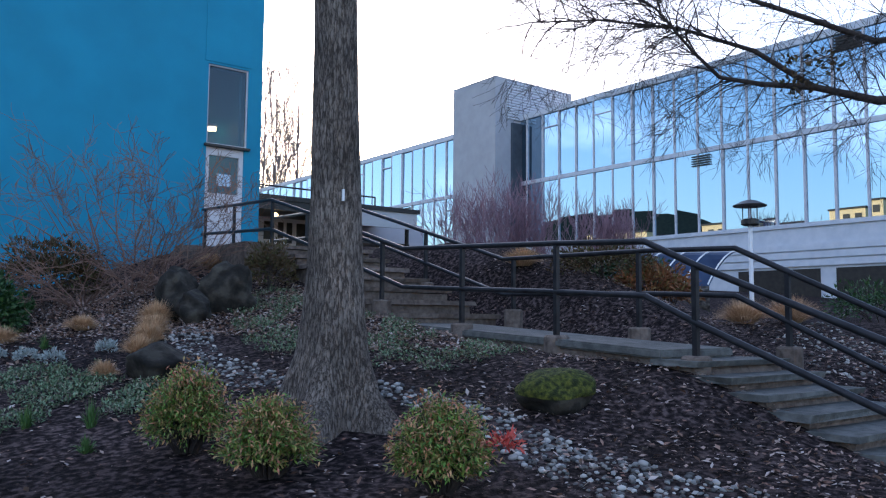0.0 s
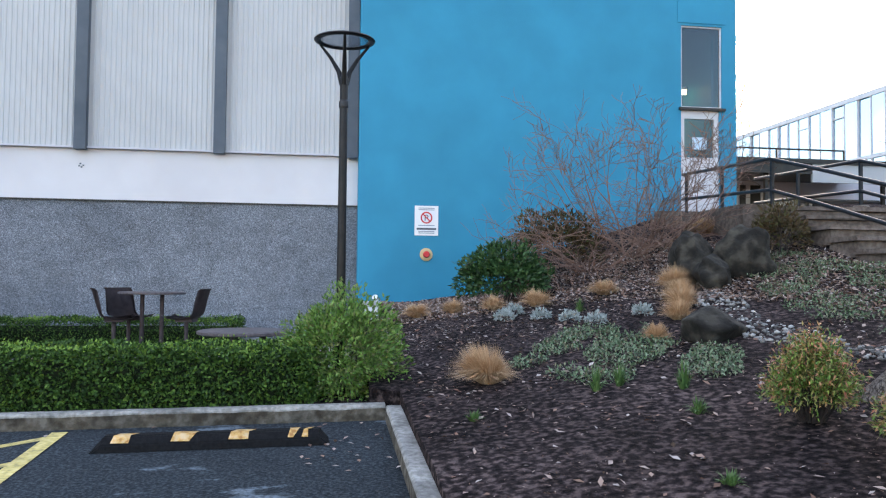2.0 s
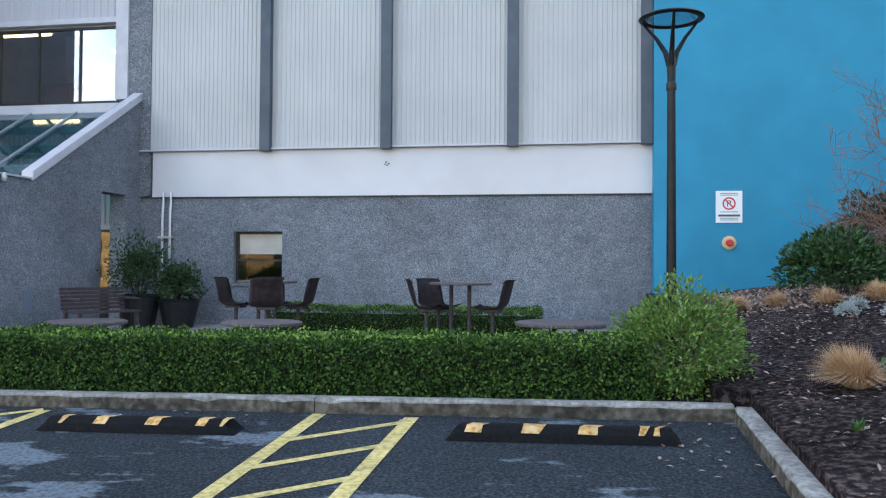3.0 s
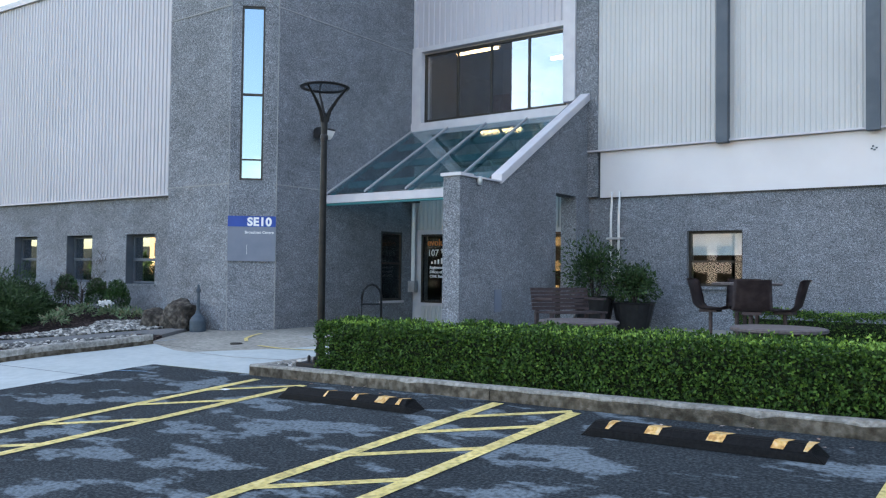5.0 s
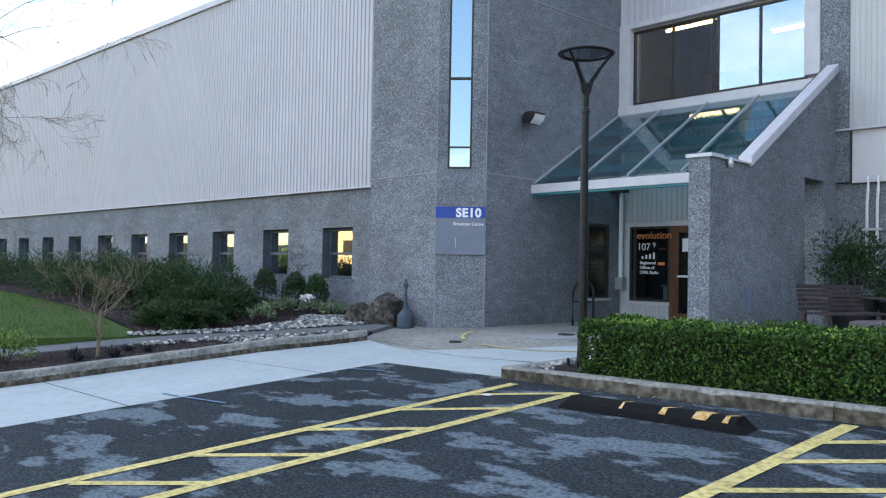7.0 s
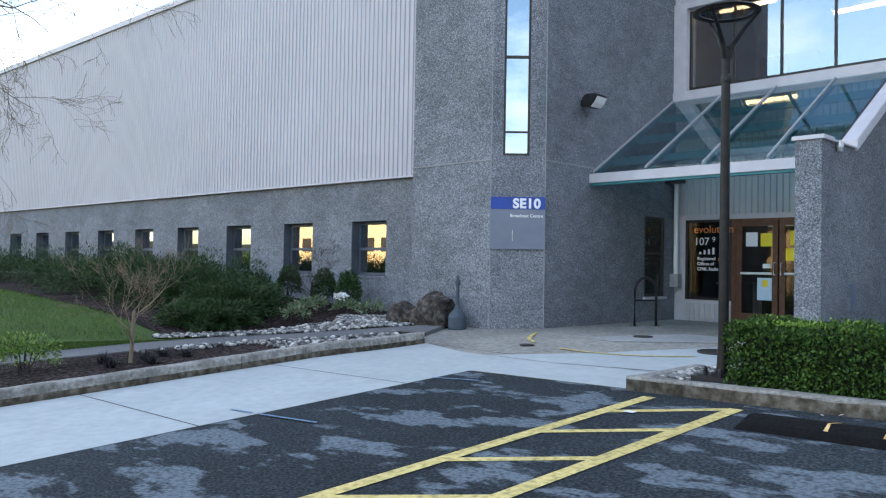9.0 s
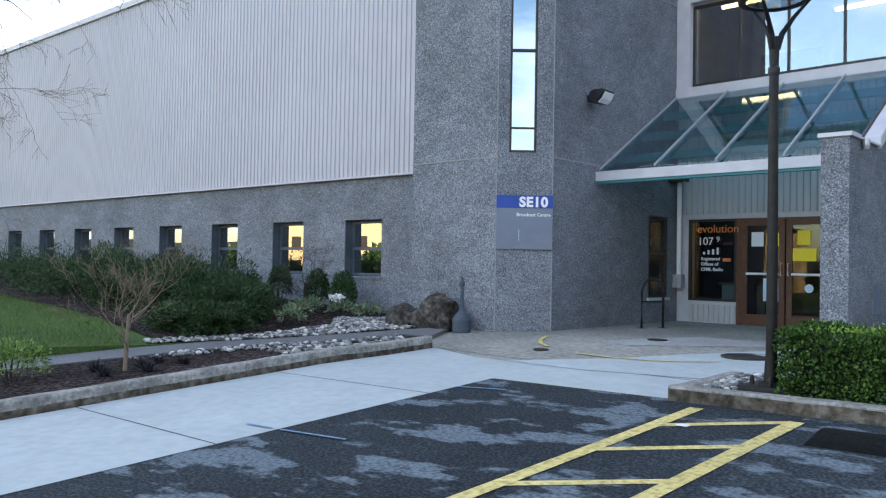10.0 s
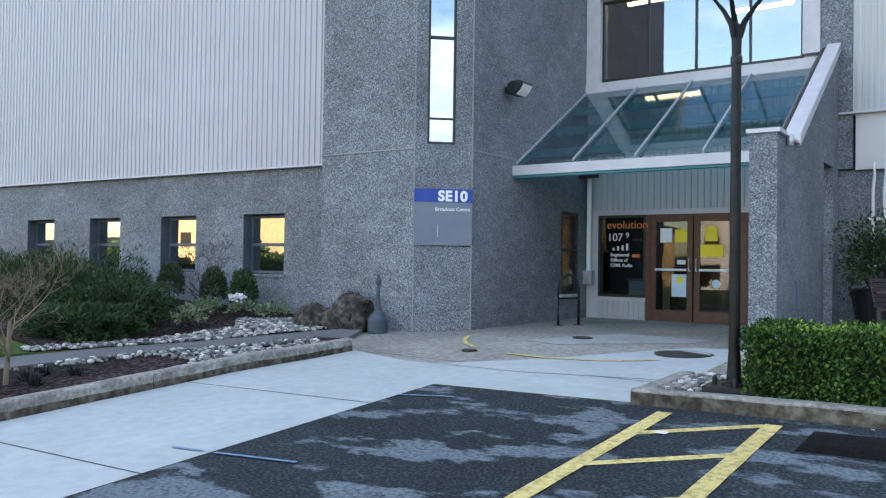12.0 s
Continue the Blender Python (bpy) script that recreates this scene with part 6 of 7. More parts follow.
for x, y in scatter(rng, [(-1.2, 6.4), (-0.5, 6.4), (-0.5, 8.08), (-1.3, 8.08)], 28):
    d = Vector((rng.uniform(-1, 1), rng.uniform(-1, 1), 0.1)).normalized()
    leaf(bm, Vector((x, y, lot(x, y) + 0.012)), d, Vector((0, 0, 1)), 0.055, 0.03)
for x, y in scatter(rng, [(-10, 7.6), (-1, 7.6), (-1, 8.08), (-10, 8.08)], 40):
    d = Vector((rng.uniform(-1, 1), rng.uniform(-1, 1), 0.1)).normalized()
    leaf(bm, Vector((x, y, lot(x, y) + 0.012)), d, Vector((0, 0, 1)), 0.05, 0.03)
whole("leaf_litter", bm, M_CHIP, "scattered dead leaves and bark chips", "leaves", "stuff")

# river pebbles
PEBS = []
rng = random.Random(51)
for k in range(6):
    bmp = boulder(rng, (1, 0.75, 0.55), 1.0, 0.2, 1)
    PEBS.append(finish("pebble", bmp, M_PEB, smooth=True))
PALE = []
for k in range(6):
    PALE.append(finish("pebble", boulder(rng, (1, 0.75, 0.55), 1.0, 0.2, 1), M_PEB_W, smooth=True))


def pebble_bed(label, poly, height, near, rest, smin, smax, seed, stones=PEBS, mix=M_PEB_I):
    """A few hundred single pebbles, and the rest of the bed joined."""
    rng = random.Random(seed)
    bed = thing("pebble_bed", label, "pebbles", kind="structure")
    for x, y in scatter(rng, poly, near):
        s = rng.uniform(smin, smax)
        o = new("pebble", rng.choice(stones))
        o.parent = bed
        o.matrix_basis = pose(x, y, height(x, y) + s * 0.22, rng.uniform(-15, 15), rng.uniform(-15, 15), rng.uniform(0, 360)) @ Matrix.Scale(s, 4)
    vs, fs = [], []
    src = [([v.co.copy() for v in m.vertices], [tuple(p.vertices) for p in m.polygons]) for m in stones]
    for x, y in scatter(rng, poly, rest):
        s = rng.uniform(smin, smax) * 0.8
        m = pose(x, y, height(x, y) + s * 0.12, rng.uniform(-20, 20), rng.uniform(-20, 20), rng.uniform(0, 360)) @ Matrix.Scale(s, 4)
        a, b = rng.choice(src)
        n = len(vs)
        vs += [m @ v for v in a]
        fs += [tuple(i + n for i in f) for f in b]
    me = bpy.data.meshes.new("pebbles")
    me.from_pydata(vs, [], fs)
    me.materials.append(mix)
    ob = new("pebbles", me)
    ob.parent = bed
    tagged(ob, kind="stuff")


pebble_bed("dry stream of grey and white river pebbles on the bank", STREAM, hill, 300, 1100, 0.012, 0.036, 61)
pebble_bed("grey pebbles and chips beyond the far railing", [(7.3, 2.6), (9.4, 2.6), (9.4, 5.6), (7.4, 5.2)], hill, 100, 450, 0.014, 0.034, 65)
pebble_bed("bed of pale river stones beside the footpath", [(-16.58, 10.67), (-17.66, 8.9), (-18.4, 7.3), (-18.7, 7.4), (-18.0, 9.2), (-17.8, 10.2), (-18.6, 11.0), (-17.7, 11.7), (-16.9, 11.5)], lambda x, y: bank(x, y) + 0.03, 300, 1700, 0.024, 0.06, 62, PALE, M_PEB_WI)
pebble_bed("edge of pale river stones along the kerb", [(-15.22, 9.6), (-16.1, 10.1), (-16.92, 8.4), (-17.5, 6.6), (-17.2, 6.5), (-16.6, 8.0), (-15.7, 7.8), (-15.45, 6.5), (-15.4, 3), (-15.2, 3)], lambda x, y: lot(x, y) + 0.06, 300, 520, 0.024, 0.06, 63, PALE, M_PEB_WI)
pebble_bed("small patch of pebbles at the lamp base", [(-10.45, 8.3), (-10.15, 8.3), (-10.15, 9.2), (-10.45, 9.2)], lambda x, y: lot(x, y) + 0.1, 70, 60, 0.03, 0.06, 64, PALE, M_PEB_WI)

# boulders
for i, (x, y, s, sq, lb) in enumerate(((2.46, 8.02, (0.31, 0.24, 0.22), 0.95, "low dark basalt boulder by the pebbles"), (3.62, 10.75, (0.3, 0.28, 0.46), 0.9, "upright dark boulder on the bank"), (3.6, 10.25, (0.24, 0.22, 0.3), 0.9, "small dark boulder on the bank"), (4.1, 10.5, (0.36, 0.32, 0.42), 0.95, "large rounded dark boulder on the bank"), (4.29, 4.87, (0.29, 0.26, 0.21), 0.85, "low boulder topped with bright moss"))):
    rng = random.Random(200 + i)
    z = hill(x, y) + s[2] * 0.45
    if i == 4:
        b = thing("boulder", lb, "boulder", (x, y, z))
        part("stone", boulder(rng, s, sq, 0.2, 4), M_ROCK, b, smooth=True)
        bm = boulder(random.Random(204), s, sq, 0.2, 4)
        bmesh.ops.bisect_plane(bm, geom=bm.verts[:] + bm.edges[:] + bm.faces[:], plane_co=(0, 0, 0.05), plane_no=(0.15, 0.2, -1), clear_outer=True)
        for v in bm.verts:
            v.co *= 1.02 + 0.05 * min(1.0, max(0.0, v.co.z + 0.02) / 0.08) + 0.025 * noise.noise(v.co * 22)
        part("moss_cap", bm, M_MOSS, b, "bright green moss cap", smooth=True)
    else:
        b = whole("boulder", boulder(rng, s, sq, 0.34, 4, 6), M_ROCK, lb, "boulder", smooth=True)
        b.matrix_basis = pose(x, y, z, 0, 0, 40 * i)
for x, y, s, lb in ((-16.35, 11.2, (0.42, 0.3, 0.46), "large rough boulder beside the ash stand"), (-17.1, 11.1, (0.3, 0.25, 0.27), "weathered boulder at the end of the pebbles"), (-16.75, 11.25, (0.25, 0.2, 0.28), "small weathered boulder against the wall")):
    b = whole("boulder", boulder(random.Random(int(-x * 10)), s, 1.0, 0.38, 4, 5), M_ROCK_G, lb, "boulder", smooth=True)
    b.location = (x, y, bank(x, y) + s[2] * 0.55)
whole("paper_scrap", B((2.28, 2.34, 5.0, 5.04, 0.70, 0.725)), M_PAPER, "scrap of white paper on the mulch", "litter")

# ---- trees ----


def tree(name, foot, height, r, label, seed, lean=(0, 0), limbs=9, first=0.45, depth=4, bark=M_BARK, twig=M_TWIG, flare=1.8, limb_len=0.42, lift=0.12, spread=0.7, minr=0.003):
    rng = random.Random(seed)
    t = thing(name, label, "tree")
    foot = Vector(foot)
    n, sides = 40, 28
    bm = bmesh.new()
    rings = []
    for i in range(n + 1):
        f = i / n
        z = f * height
        rr = r * (1 - 0.72 * f) * (1 + (flare - 1) * math.exp(-z / 0.42))
        c = foot + Vector((lean[0] * z + 0.03 * math.sin(z * 1.3), lean[1] * z + 0.03 * math.sin(z * 0.9 + 1), z - 0.1))
        ring = []
        for k in range(sides):
            a = k * math.tau / sides
            q = 1 + 0.05 * noise.noise(Vector((math.cos(a) * 2, math.sin(a) * 2, z * 1.2))) + 0.06 * noise.noise(Vector((math.cos(a) * 6, math.sin(a) * 6, z * 1.1 + 5))) + (flare - 1) * 0.32 * math.exp(-z / 0.28) * math.sin(a * 5 + 1)
            ring.append(bm.verts.new(c + Vector((math.cos(a), math.sin(a), 0)) * rr * q))
        rings.append(ring)
    for a, b in zip(rings, rings[1:]):
        for k in range(sides):
            bm.faces.new((a[k], a[(k + 1) % sides], b[(k + 1) % sides], b[k]))
    part("trunk", bm, bark, t, smooth=True)
    bm = bmesh.new()
    for k in range(limbs):
        f = first + (1 - first) * (k + 0.5) / limbs
        z = f * height
        a = k * 2.4 + rng.uniform(-0.4, 0.4)
        p = foot + Vector((lean[0] * z, lean[1] * z, z))
        grow(bm, rng, p, Vector((math.cos(a), math.sin(a), rng.uniform(0.2, 0.8))).normalized(), height * limb_len * (1.15 - 0.5 * f), r * (1 - 0.72 * f) * 0.55, depth, 6, spread, (2, 4), 0.24, lift, 0.66, 0.55, 4, minr)
    part("crown", bm, twig, t)
    return t


tree("bare_tree", (2.87, 5.64, hill(2.87, 5.64)), 11.0, 0.193, "bare tree with deeply furrowed grey-brown bark", 71, (-0.012, -0.004), 10, 0.52, 4, flare=2.5)
whole("tree_tag", B((2.812, 2.826, 5.452, 5.47, 2.33, 2.41)), M_LETTER, "small white tag on the trunk", "tag")
for i, (x, y, h) in enumerate(((36.6, 80.0, 21.0), (38.4, 81.0, 23.0), (40.0, 79.0, 22.0), (41.6, 82.0, 21.0), (37.6, 84, 19.0))):
    tree("birch_tree", (x, y, 2.5), h, 0.2, "slender bare birch behind the buildings", 80 + i, (0, 0), 20, 0.2, 3, M_TWIG_G, M_TWIG_G, 1.2, 0.25, 0.45, 0.45, 0.017)
# overhanging tree beyond the railing
rt = thing("bare_tree", "dark spreading bare tree beyond the railing", "tree")
rng = random.Random(90)
bm = bmesh.new()
tube(bm, [(11.6, 2.6, 0.3), (11.5, 2.7, 2.0), (11.35, 2.9, 3.6), (11.2, 3.1, 6.0)], [0.26, 0.22, 0.19, 0.12], 12)
part("trunk", bm, M_BARK, rt, smooth=True)
for pts, rad in (([(11.3, 3.0, 4.3), (10.6, 4.1, 4.15), (9.9, 5.04, 4.17), (9.2, 5.45, 4.3), (8.5, 5.7, 4.26), (8.0, 5.92, 4.3), (7.75, 6.1, 4.6), (7.4, 6.32, 5.07), (7.0, 6.6, 5.4)], [0.09, 0.07, 0.055, 0.043, 0.031, 0.024, 0.019, 0.014, 0.009]), ([(11.2, 3.1, 5.2), (10.5, 4.2, 4.95), (9.9, 5.04, 4.9), (8.5, 5.48, 5.1), (7.4, 6.0, 5.35), (6.4, 6.6, 5.5)], [0.07, 0.05, 0.04, 0.028, 0.017, 0.008]), ([(9.2, 5.45, 4.3), (8.7, 5.9, 4.75), (8.0, 6.4, 5.0), (7.2, 7.0, 5.1), (6.5, 7.5, 5.05)], [0.04, 0.03, 0.02, 0.014, 0.008])):
    bm = bmesh.new()
    tube(bm, pts, rad, 8)
    part("limb", bm, M_TWIG, rt, smooth=True)
    bm = bmesh.new()
    for k in range(46):
        f = rng.uniform(1.2, len(pts) - 1.01)
        i = int(f)
        p = Vector(pts[i]).lerp(Vector(pts[i + 1]), f - i)
        d = Vector((rng.uniform(-1.0, 0.25), rng.uniform(-0.3, 0.9), rng.uniform(-0.55, 0.8))).normalized()
        grow(bm, rng, p, d, rng.uniform(0.45, 0.85), 0.009, 3, 5, 0.5, (3, 4), 0.26, -0.03, 0.72, 0.5, 4, 0.0021)
    tagged(part("twig_mass", bm, M_TWIG, rt), kind="stuff")
bm = bmesh.new()
for k in range(7):
    c = (rng.uniform(8.4, 9.8), rng.uniform(5.0, 5.8), rng.uniform(4.0, 4.6))
    leaf_mound(bm, rng, c, (0.14, 0.14, 0.12), 26, 0.07, 0.04, 0.4, 0.8)
part("leaves", bm, M_BROWNSH, rt, "a few withered brown leaves")
# tree beside the lawn whose twigs reach over the walk
lt = thing("bare_tree", "bare tree on the lawn with drooping twigs", "tree")
rng = random.Random(95)
bm = bmesh.new()
tube(bm, [(-22.5, 3.0, 0.3), (-22.4, 3.1, 2.5), (-22.2, 3.3, 5.0), (-22.0, 3.5, 7.5)], [0.2, 0.17, 0.13, 0.08], 12)
part("trunk", bm, M_BARK, lt, smooth=True)
bm = bmesh.new()
for p, d, ln, r in (((-22.2, 3.3, 5.0), (0.5, 0.8, 0.1), 2.9, 0.035), ((-22.3, 3.2, 4.4), (0.35, 0.9, 0.15), 2.7, 0.03), ((-22.1, 3.4, 6.0), (0.6, 0.75, 0.0), 3.1, 0.035), ((-22.2, 3.3, 5.5), (0.45, 0.85, -0.05), 3.0, 0.03), ((-22.0, 3.5, 7.2), (0.4, 0.6, 0.5), 2.6, 0.035), ((-22.1, 3.4, 6.6), (-0.6, 0.2, 0.6), 2.6, 0.035), ((-22.0, 3.5, 7.4), (0.1, -0.7, 0.6), 2.6, 0.035)):
    grow(bm, rng, Vector(p), Vector(d).normalized(), ln, r, 5, 5, 0.55, (2, 4), 0.26, -0.045, 0.6, 0.45, 5, 0.003)
part("crown", bm, M_TWIG_T, lt)

# ---- planting by the long wing ----


def small_tree(foot, height, seed, label, material=M_TWIG_T):
    rng = random.Random(seed)
    t = thing("small_tree", label, "tree")
    bm = bmesh.new()
    top = Vector(foot) + Vector((0.03, 0.02, height * 0.4))
    tube(bm, [Vector(foot) - Vector((0, 0, 0.1)), top], [0.03, 0.021], 8)
    part("trunk", bm, material, t)
    bm = bmesh.new()
    for k in range(8):
        a = k * 0.8
        grow(bm, rng, top - Vector((0, 0, 0.06 * k)), Vector((math.cos(a), math.sin(a), 0.75)).normalized(), height * 0.3, 0.0085, 5, 5, 0.5, (2, 3), 0.16, 0.06, 0.7, 0.5, 4, 0.0014)
    part("crown", bm, material, t)


small_tree((-16.5, 6.08, lot(-16.5, 6.08) + 0.05), 1.62, 301, "small leafless tan tree in the mulch bed")
rng = random.Random(303)
for x, y, h in ((-16.5, 6.3, 0.16), (-16.15, 6.2, 0.15), (-16.75, 5.85, 0.17), (-16.3, 5.75, 0.15), (-16.7, 6.6, 0.14), (-16.35, 6.75, 0.13)):
    bm = bmesh.new()
    tuft(bm, rng, Vector((x, y, lot(x, y) + 0.05)), h, 0.2, 90, 0.008)
    whole("grass_tuft", bm, M_BLACK_G, "low tuft of blackish grass at the small tree", "grass")
small_tree((-19.95, 11.25, bank(-19.95, 11.25)), 1.35, 302, "thin leafless sapling before the wing", M_TWIG)
for i, (x, y, rx, ry, rz) in enumerate(((-19.8, 9.4, 0.75, 0.7, 0.5), (-20.9, 9.6, 1.3, 1.0, 0.75), (-22.6, 9.5, 1.6, 1.2, 0.85), (-24.8, 9.5, 1.8, 1.2, 0.85), (-19.1, 8.6, 0.75, 0.6, 0.36), (-21.2, 10.5, 0.8, 0.6, 0.45), (-27.6, 9.4, 2.0, 1.2, 0.85), (-31, 9.2, 2.2, 1.3, 0.85), (-35, 9.0, 2.4, 1.3, 0.85), (-39.5, 8.8, 2.6, 1.3, 0.85), (-44, 8.6, 2.6, 1.3, 0.85))):
    shrub("juniper_shrub", (x, y, bank(x, y) + rz * 0.3), (rx, ry, rz * 0.8), 24000 if i < 6 else 9000, 0.085, 0.017, M_CONIFER, "dense dark green spreading juniper below the windows", 310 + i, 0.8, 0.5, 10)
for i, (x, y) in enumerate(((-19.35, 11.75), (-20.15, 11.75), (-21.35, 11.7))):
    shrub("upright_shrub", (x, y, bank(x, y) + 0.36), (0.23, 0.23, 0.42), 2600, 0.055, 0.024, M_DKSHRUB, "small upright dark green shrub against the wall", 330 + i, 0.15, 0.4, 5)
for i, (x, y) in enumerate(((-18.7, 11.2), (-18.9, 10.4), (-18.1, 11.3), (-18.5, 9.9), (-19.3, 10.9))):
    shrub("hellebore_plant", (x, y, bank(x, y) + 0.15), (0.26, 0.26, 0.13), 260, 0.09, 0.03, M_COVER, "low yellow-green hellebore plant in the bed", 340 + i, 0.3, 0.6, 4)
for i, (x, y) in enumerate(((-18.75, 11.1), (-18.9, 11.2))):
    rng = random.Random(350 + i)
    bm = bmesh.new()
    leaf_mound(bm, rng, (x, y, bank(x, y) + 0.33), (0.14, 0.12, 0.07), 70, 0.05, 0.045, 0.3, 0.6)
    whole("flower_cluster", bm, M_LETTER, "cluster of small white flowers", "flowers")
shrub("small_shrub", (-17.0, 5.0, lot(-17.0, 5.0) + 0.25), (0.42, 0.4, 0.25), 1500, 0.05, 0.02, M_BUSH, "low yellow-green shrub in the mulch bed", 360, 0.3, 0.5)
rng = random.Random(370)
vs, fs = [], []
for x, y in scatter(rng, [(-18.5, 7.2), (-19.7, 2.0), (-34, 0.0), (-34, 7.4), (-26, 7.6), (-20.6, 7.7)], 40000):
    z = bank(x, y)
    a, h = rng.uniform(0, math.tau), rng.uniform(0.03, 0.08)
    dx, dy = math.cos(a) * 0.006, math.sin(a) * 0.006
    n = len(vs)
    vs += [(x - dx, y - dy, z), (x + dx, y + dy, z), (x + rng.uniform(-0.03, 0.03), y + rng.uniform(-0.03, 0.03), z + h)]
    fs.append((n, n + 1, n + 2))
me = bpy.data.meshes.new("grass")
me.from_pydata(vs, [], fs)
me.materials.append(M_GRASS)
tagged(new("grass", me), "short green lawn grass", "grass", kind="stuff")

# ash stand and bicycle rack
a = thing("ash_stand", "slate-blue plastic smoking stand beside the boulder", "ash stand", (-15.8, 11.2, lot(-15.8, 11.2)))
a.scale = (0.72, 0.72, 1.0)
bm = bmesh.new()
lathe(bm, [(0.2, 0), (0.21, 0.04), (0.21, 0.2), (0.17, 0.26), (0.08, 0.33), (0.045, 0.4)], sides=24)
part("base", bm, M_ASHTRAY, a, smooth=False)
bm = bmesh.new()
lathe(bm, [(0.045, 0.4), (0.04, 0.72), (0.065, 0.74), (0.065, 0.79), (0.035, 0.82), (0.035, 0.86), (0.02, 0.88)], sides=16)
part("stem", bm, M_ASHTRAY, a)
rk = thing("bicycle_rack", "black steel hoop bicycle rack on the paving", "bicycle rack", (-14.1, 14.15, lot(-14.1, 14.15)), 62)
bm = bmesh.new()
tube(bm, [(-0.21, 0, 0), (-0.21, 0, 0.62), (-0.17, 0, 0.74), (-0.09, 0, 0.82), (0, 0, 0.85), (0.09, 0, 0.82), (0.17, 0, 0.74), (0.21, 0, 0.62), (0.21, 0, 0)], 0.024, 10)
part("hoop", bm, M_BLACK, rk, smooth=True)
rod("crossbar", (-0.21, 0, 0.45), (0.21, 0, 0.45), 0.015, M_BLACK, rk)
for s in (-0.21, 0.21):
    part("foot_plate", B((s - 0.06, s + 0.06, -0.06, 0.06, -0.02, 0.012)), M_BLACK, rk)

# ---- patio furniture ----


def bar_set(at, angles, label, group):
    """A pedestal table with a round top and swivel bucket seats fixed round it on posts."""
    t = thing("patio_table", label, "table", at, group=group)
    bm = bmesh.new()
    lathe(bm, [(0.44, 0.845), (0.46, 0.852), (0.46, 0.872), (0.44, 0.88)], sides=32)
    part("tabletop", bm, M_TABLE, t)
    for s in (-0.135, 0.135):
        rod("leg", (s, 0, 0.0), (s, 0, 0.84), 0.03, M_PLASTIC, t)
    bm = bmesh.new()
    lathe(bm, [(0.4, 0.0), (0.4, 0.05), (0.36, 0.07)], sides=24)
    part("base", bm, M_PLASTIC, t)
    for a in angles:
        c = thing("patio_chair", "brown metal bucket seat on a post", "chair", (at[0] + 0.5 * math.cos(a), at[1] + 0.5 * math.sin(a), at[2]), math.degrees(a) - 90, group="patio chairs")
        rod("post", (0, 0, -0.02), (0, 0, 0.5), 0.028, M_PLASTIC, c)
        bm = bmesh.new()
        prof = [(-0.27, 0.535), (-0.22, 0.50), (-0.05, 0.485), (0.12, 0.5), (0.18, 0.55), (0.24, 0.72), (0.29, 0.9), (0.33, 0.93)]
        lo = [[bm.verts.new((x * (1 - 0.25 * max(0.0, z - 0.6)), y - 3.2 * max(0.0, abs(x) - 0.12) ** 2 * min(1.0, max(0.0, z - 0.5) * 4), z + (0.25 * max(0.0, abs(x) - 0.12) if z < 0.6 else 0.0))) for x in (-0.25, -0.2, -0.1, 0.1, 0.2, 0.25)] for y, z in prof]
        for ra, rb in zip(lo, lo[1:]):
            for k in range(5):
                bm.faces.new((ra[k], ra[k + 1], rb[k + 1], rb[k]))
        bmesh.ops.solidify(bm, geom=bm.faces[:], thickness=0.025)
        part("seat", bm, M_PLASTIC, c, smooth=True)
        part("seat_plate", B((-0.12, 0.12, -0.12, 0.12, 0.46, 0.5)), M_PLASTIC, c)
    return t


bar_set((-3.4, 13.2, lot(-3.4, 13.2)), (3.45, -0.2, 2.45), "round bar-height patio table on twin legs", "patio tables")
bar_set((-6.4, 13.2, lot(-6.4, 13.2)), (math.pi, 0.0, 1.9, -1.2), "round bar-height patio table on twin legs", "patio tables")


def low_table(at, r):
    t = thing("round_table", "low round mottled grey patio table", "table", at, group="low patio tables")
    bm = bmesh.new()
    lathe(bm, [(r - 0.02, 0.51), (r, 0.52), (r, 0.545), (r - 0.03, 0.555)], sides=32)
    part("tabletop", bm, M_TABLE, t)
    for k in range(3):
        a = k * math.tau / 3
        rod("leg", (0.2 * math.cos(a), 0.2 * math.sin(a), -0.02), (0.2 * math.cos(a), 0.2 * math.sin(a), 0.51), 0.04, M_PLASTIC, t)


low_table((-1.85, 10.4, lot(-1.85, 10.4)), 0.52)
low_table((-5.25, 10.2, lot(-5.25, 10.2)), 0.46)
low_table((-7.42, 10.15, lot(-7.42, 10.15)), 0.46)
bn = thing("bench", "brown slatted metal bench beside the pier", "bench", (-8.9, 12.8, lot(-8.9, 12.8)), 62)
for k in range(6):
    part("slat", B((-0.52, 0.52, 0.24 + k * 0.012, 0.262 + k * 0.012, 0.46 + k * 0.058, 0.508 + k * 0.058)), M_PLASTIC, bn)
for k in range(5):
    part("slat", B((-0.52, 0.52, -0.24 + k * 0.09, -0.17 + k * 0.09, 0.42, 0.445)), M_PLASTIC, bn)
for s in (-0.46, 0.46):
    part("leg", B((s - 0.025, s + 0.025, -0.22, -0.17, 0, 0.42)), M_PLASTIC, bn)
    part("leg", B((s - 0.025, s + 0.025, 0.2, 0.25, 0, 0.46)), M_PLASTIC, bn)
    part("armrest", B((s - 0.03, s + 0.03, -0.24, 0.25, 0.62, 0.65)), M_PLASTIC, bn)
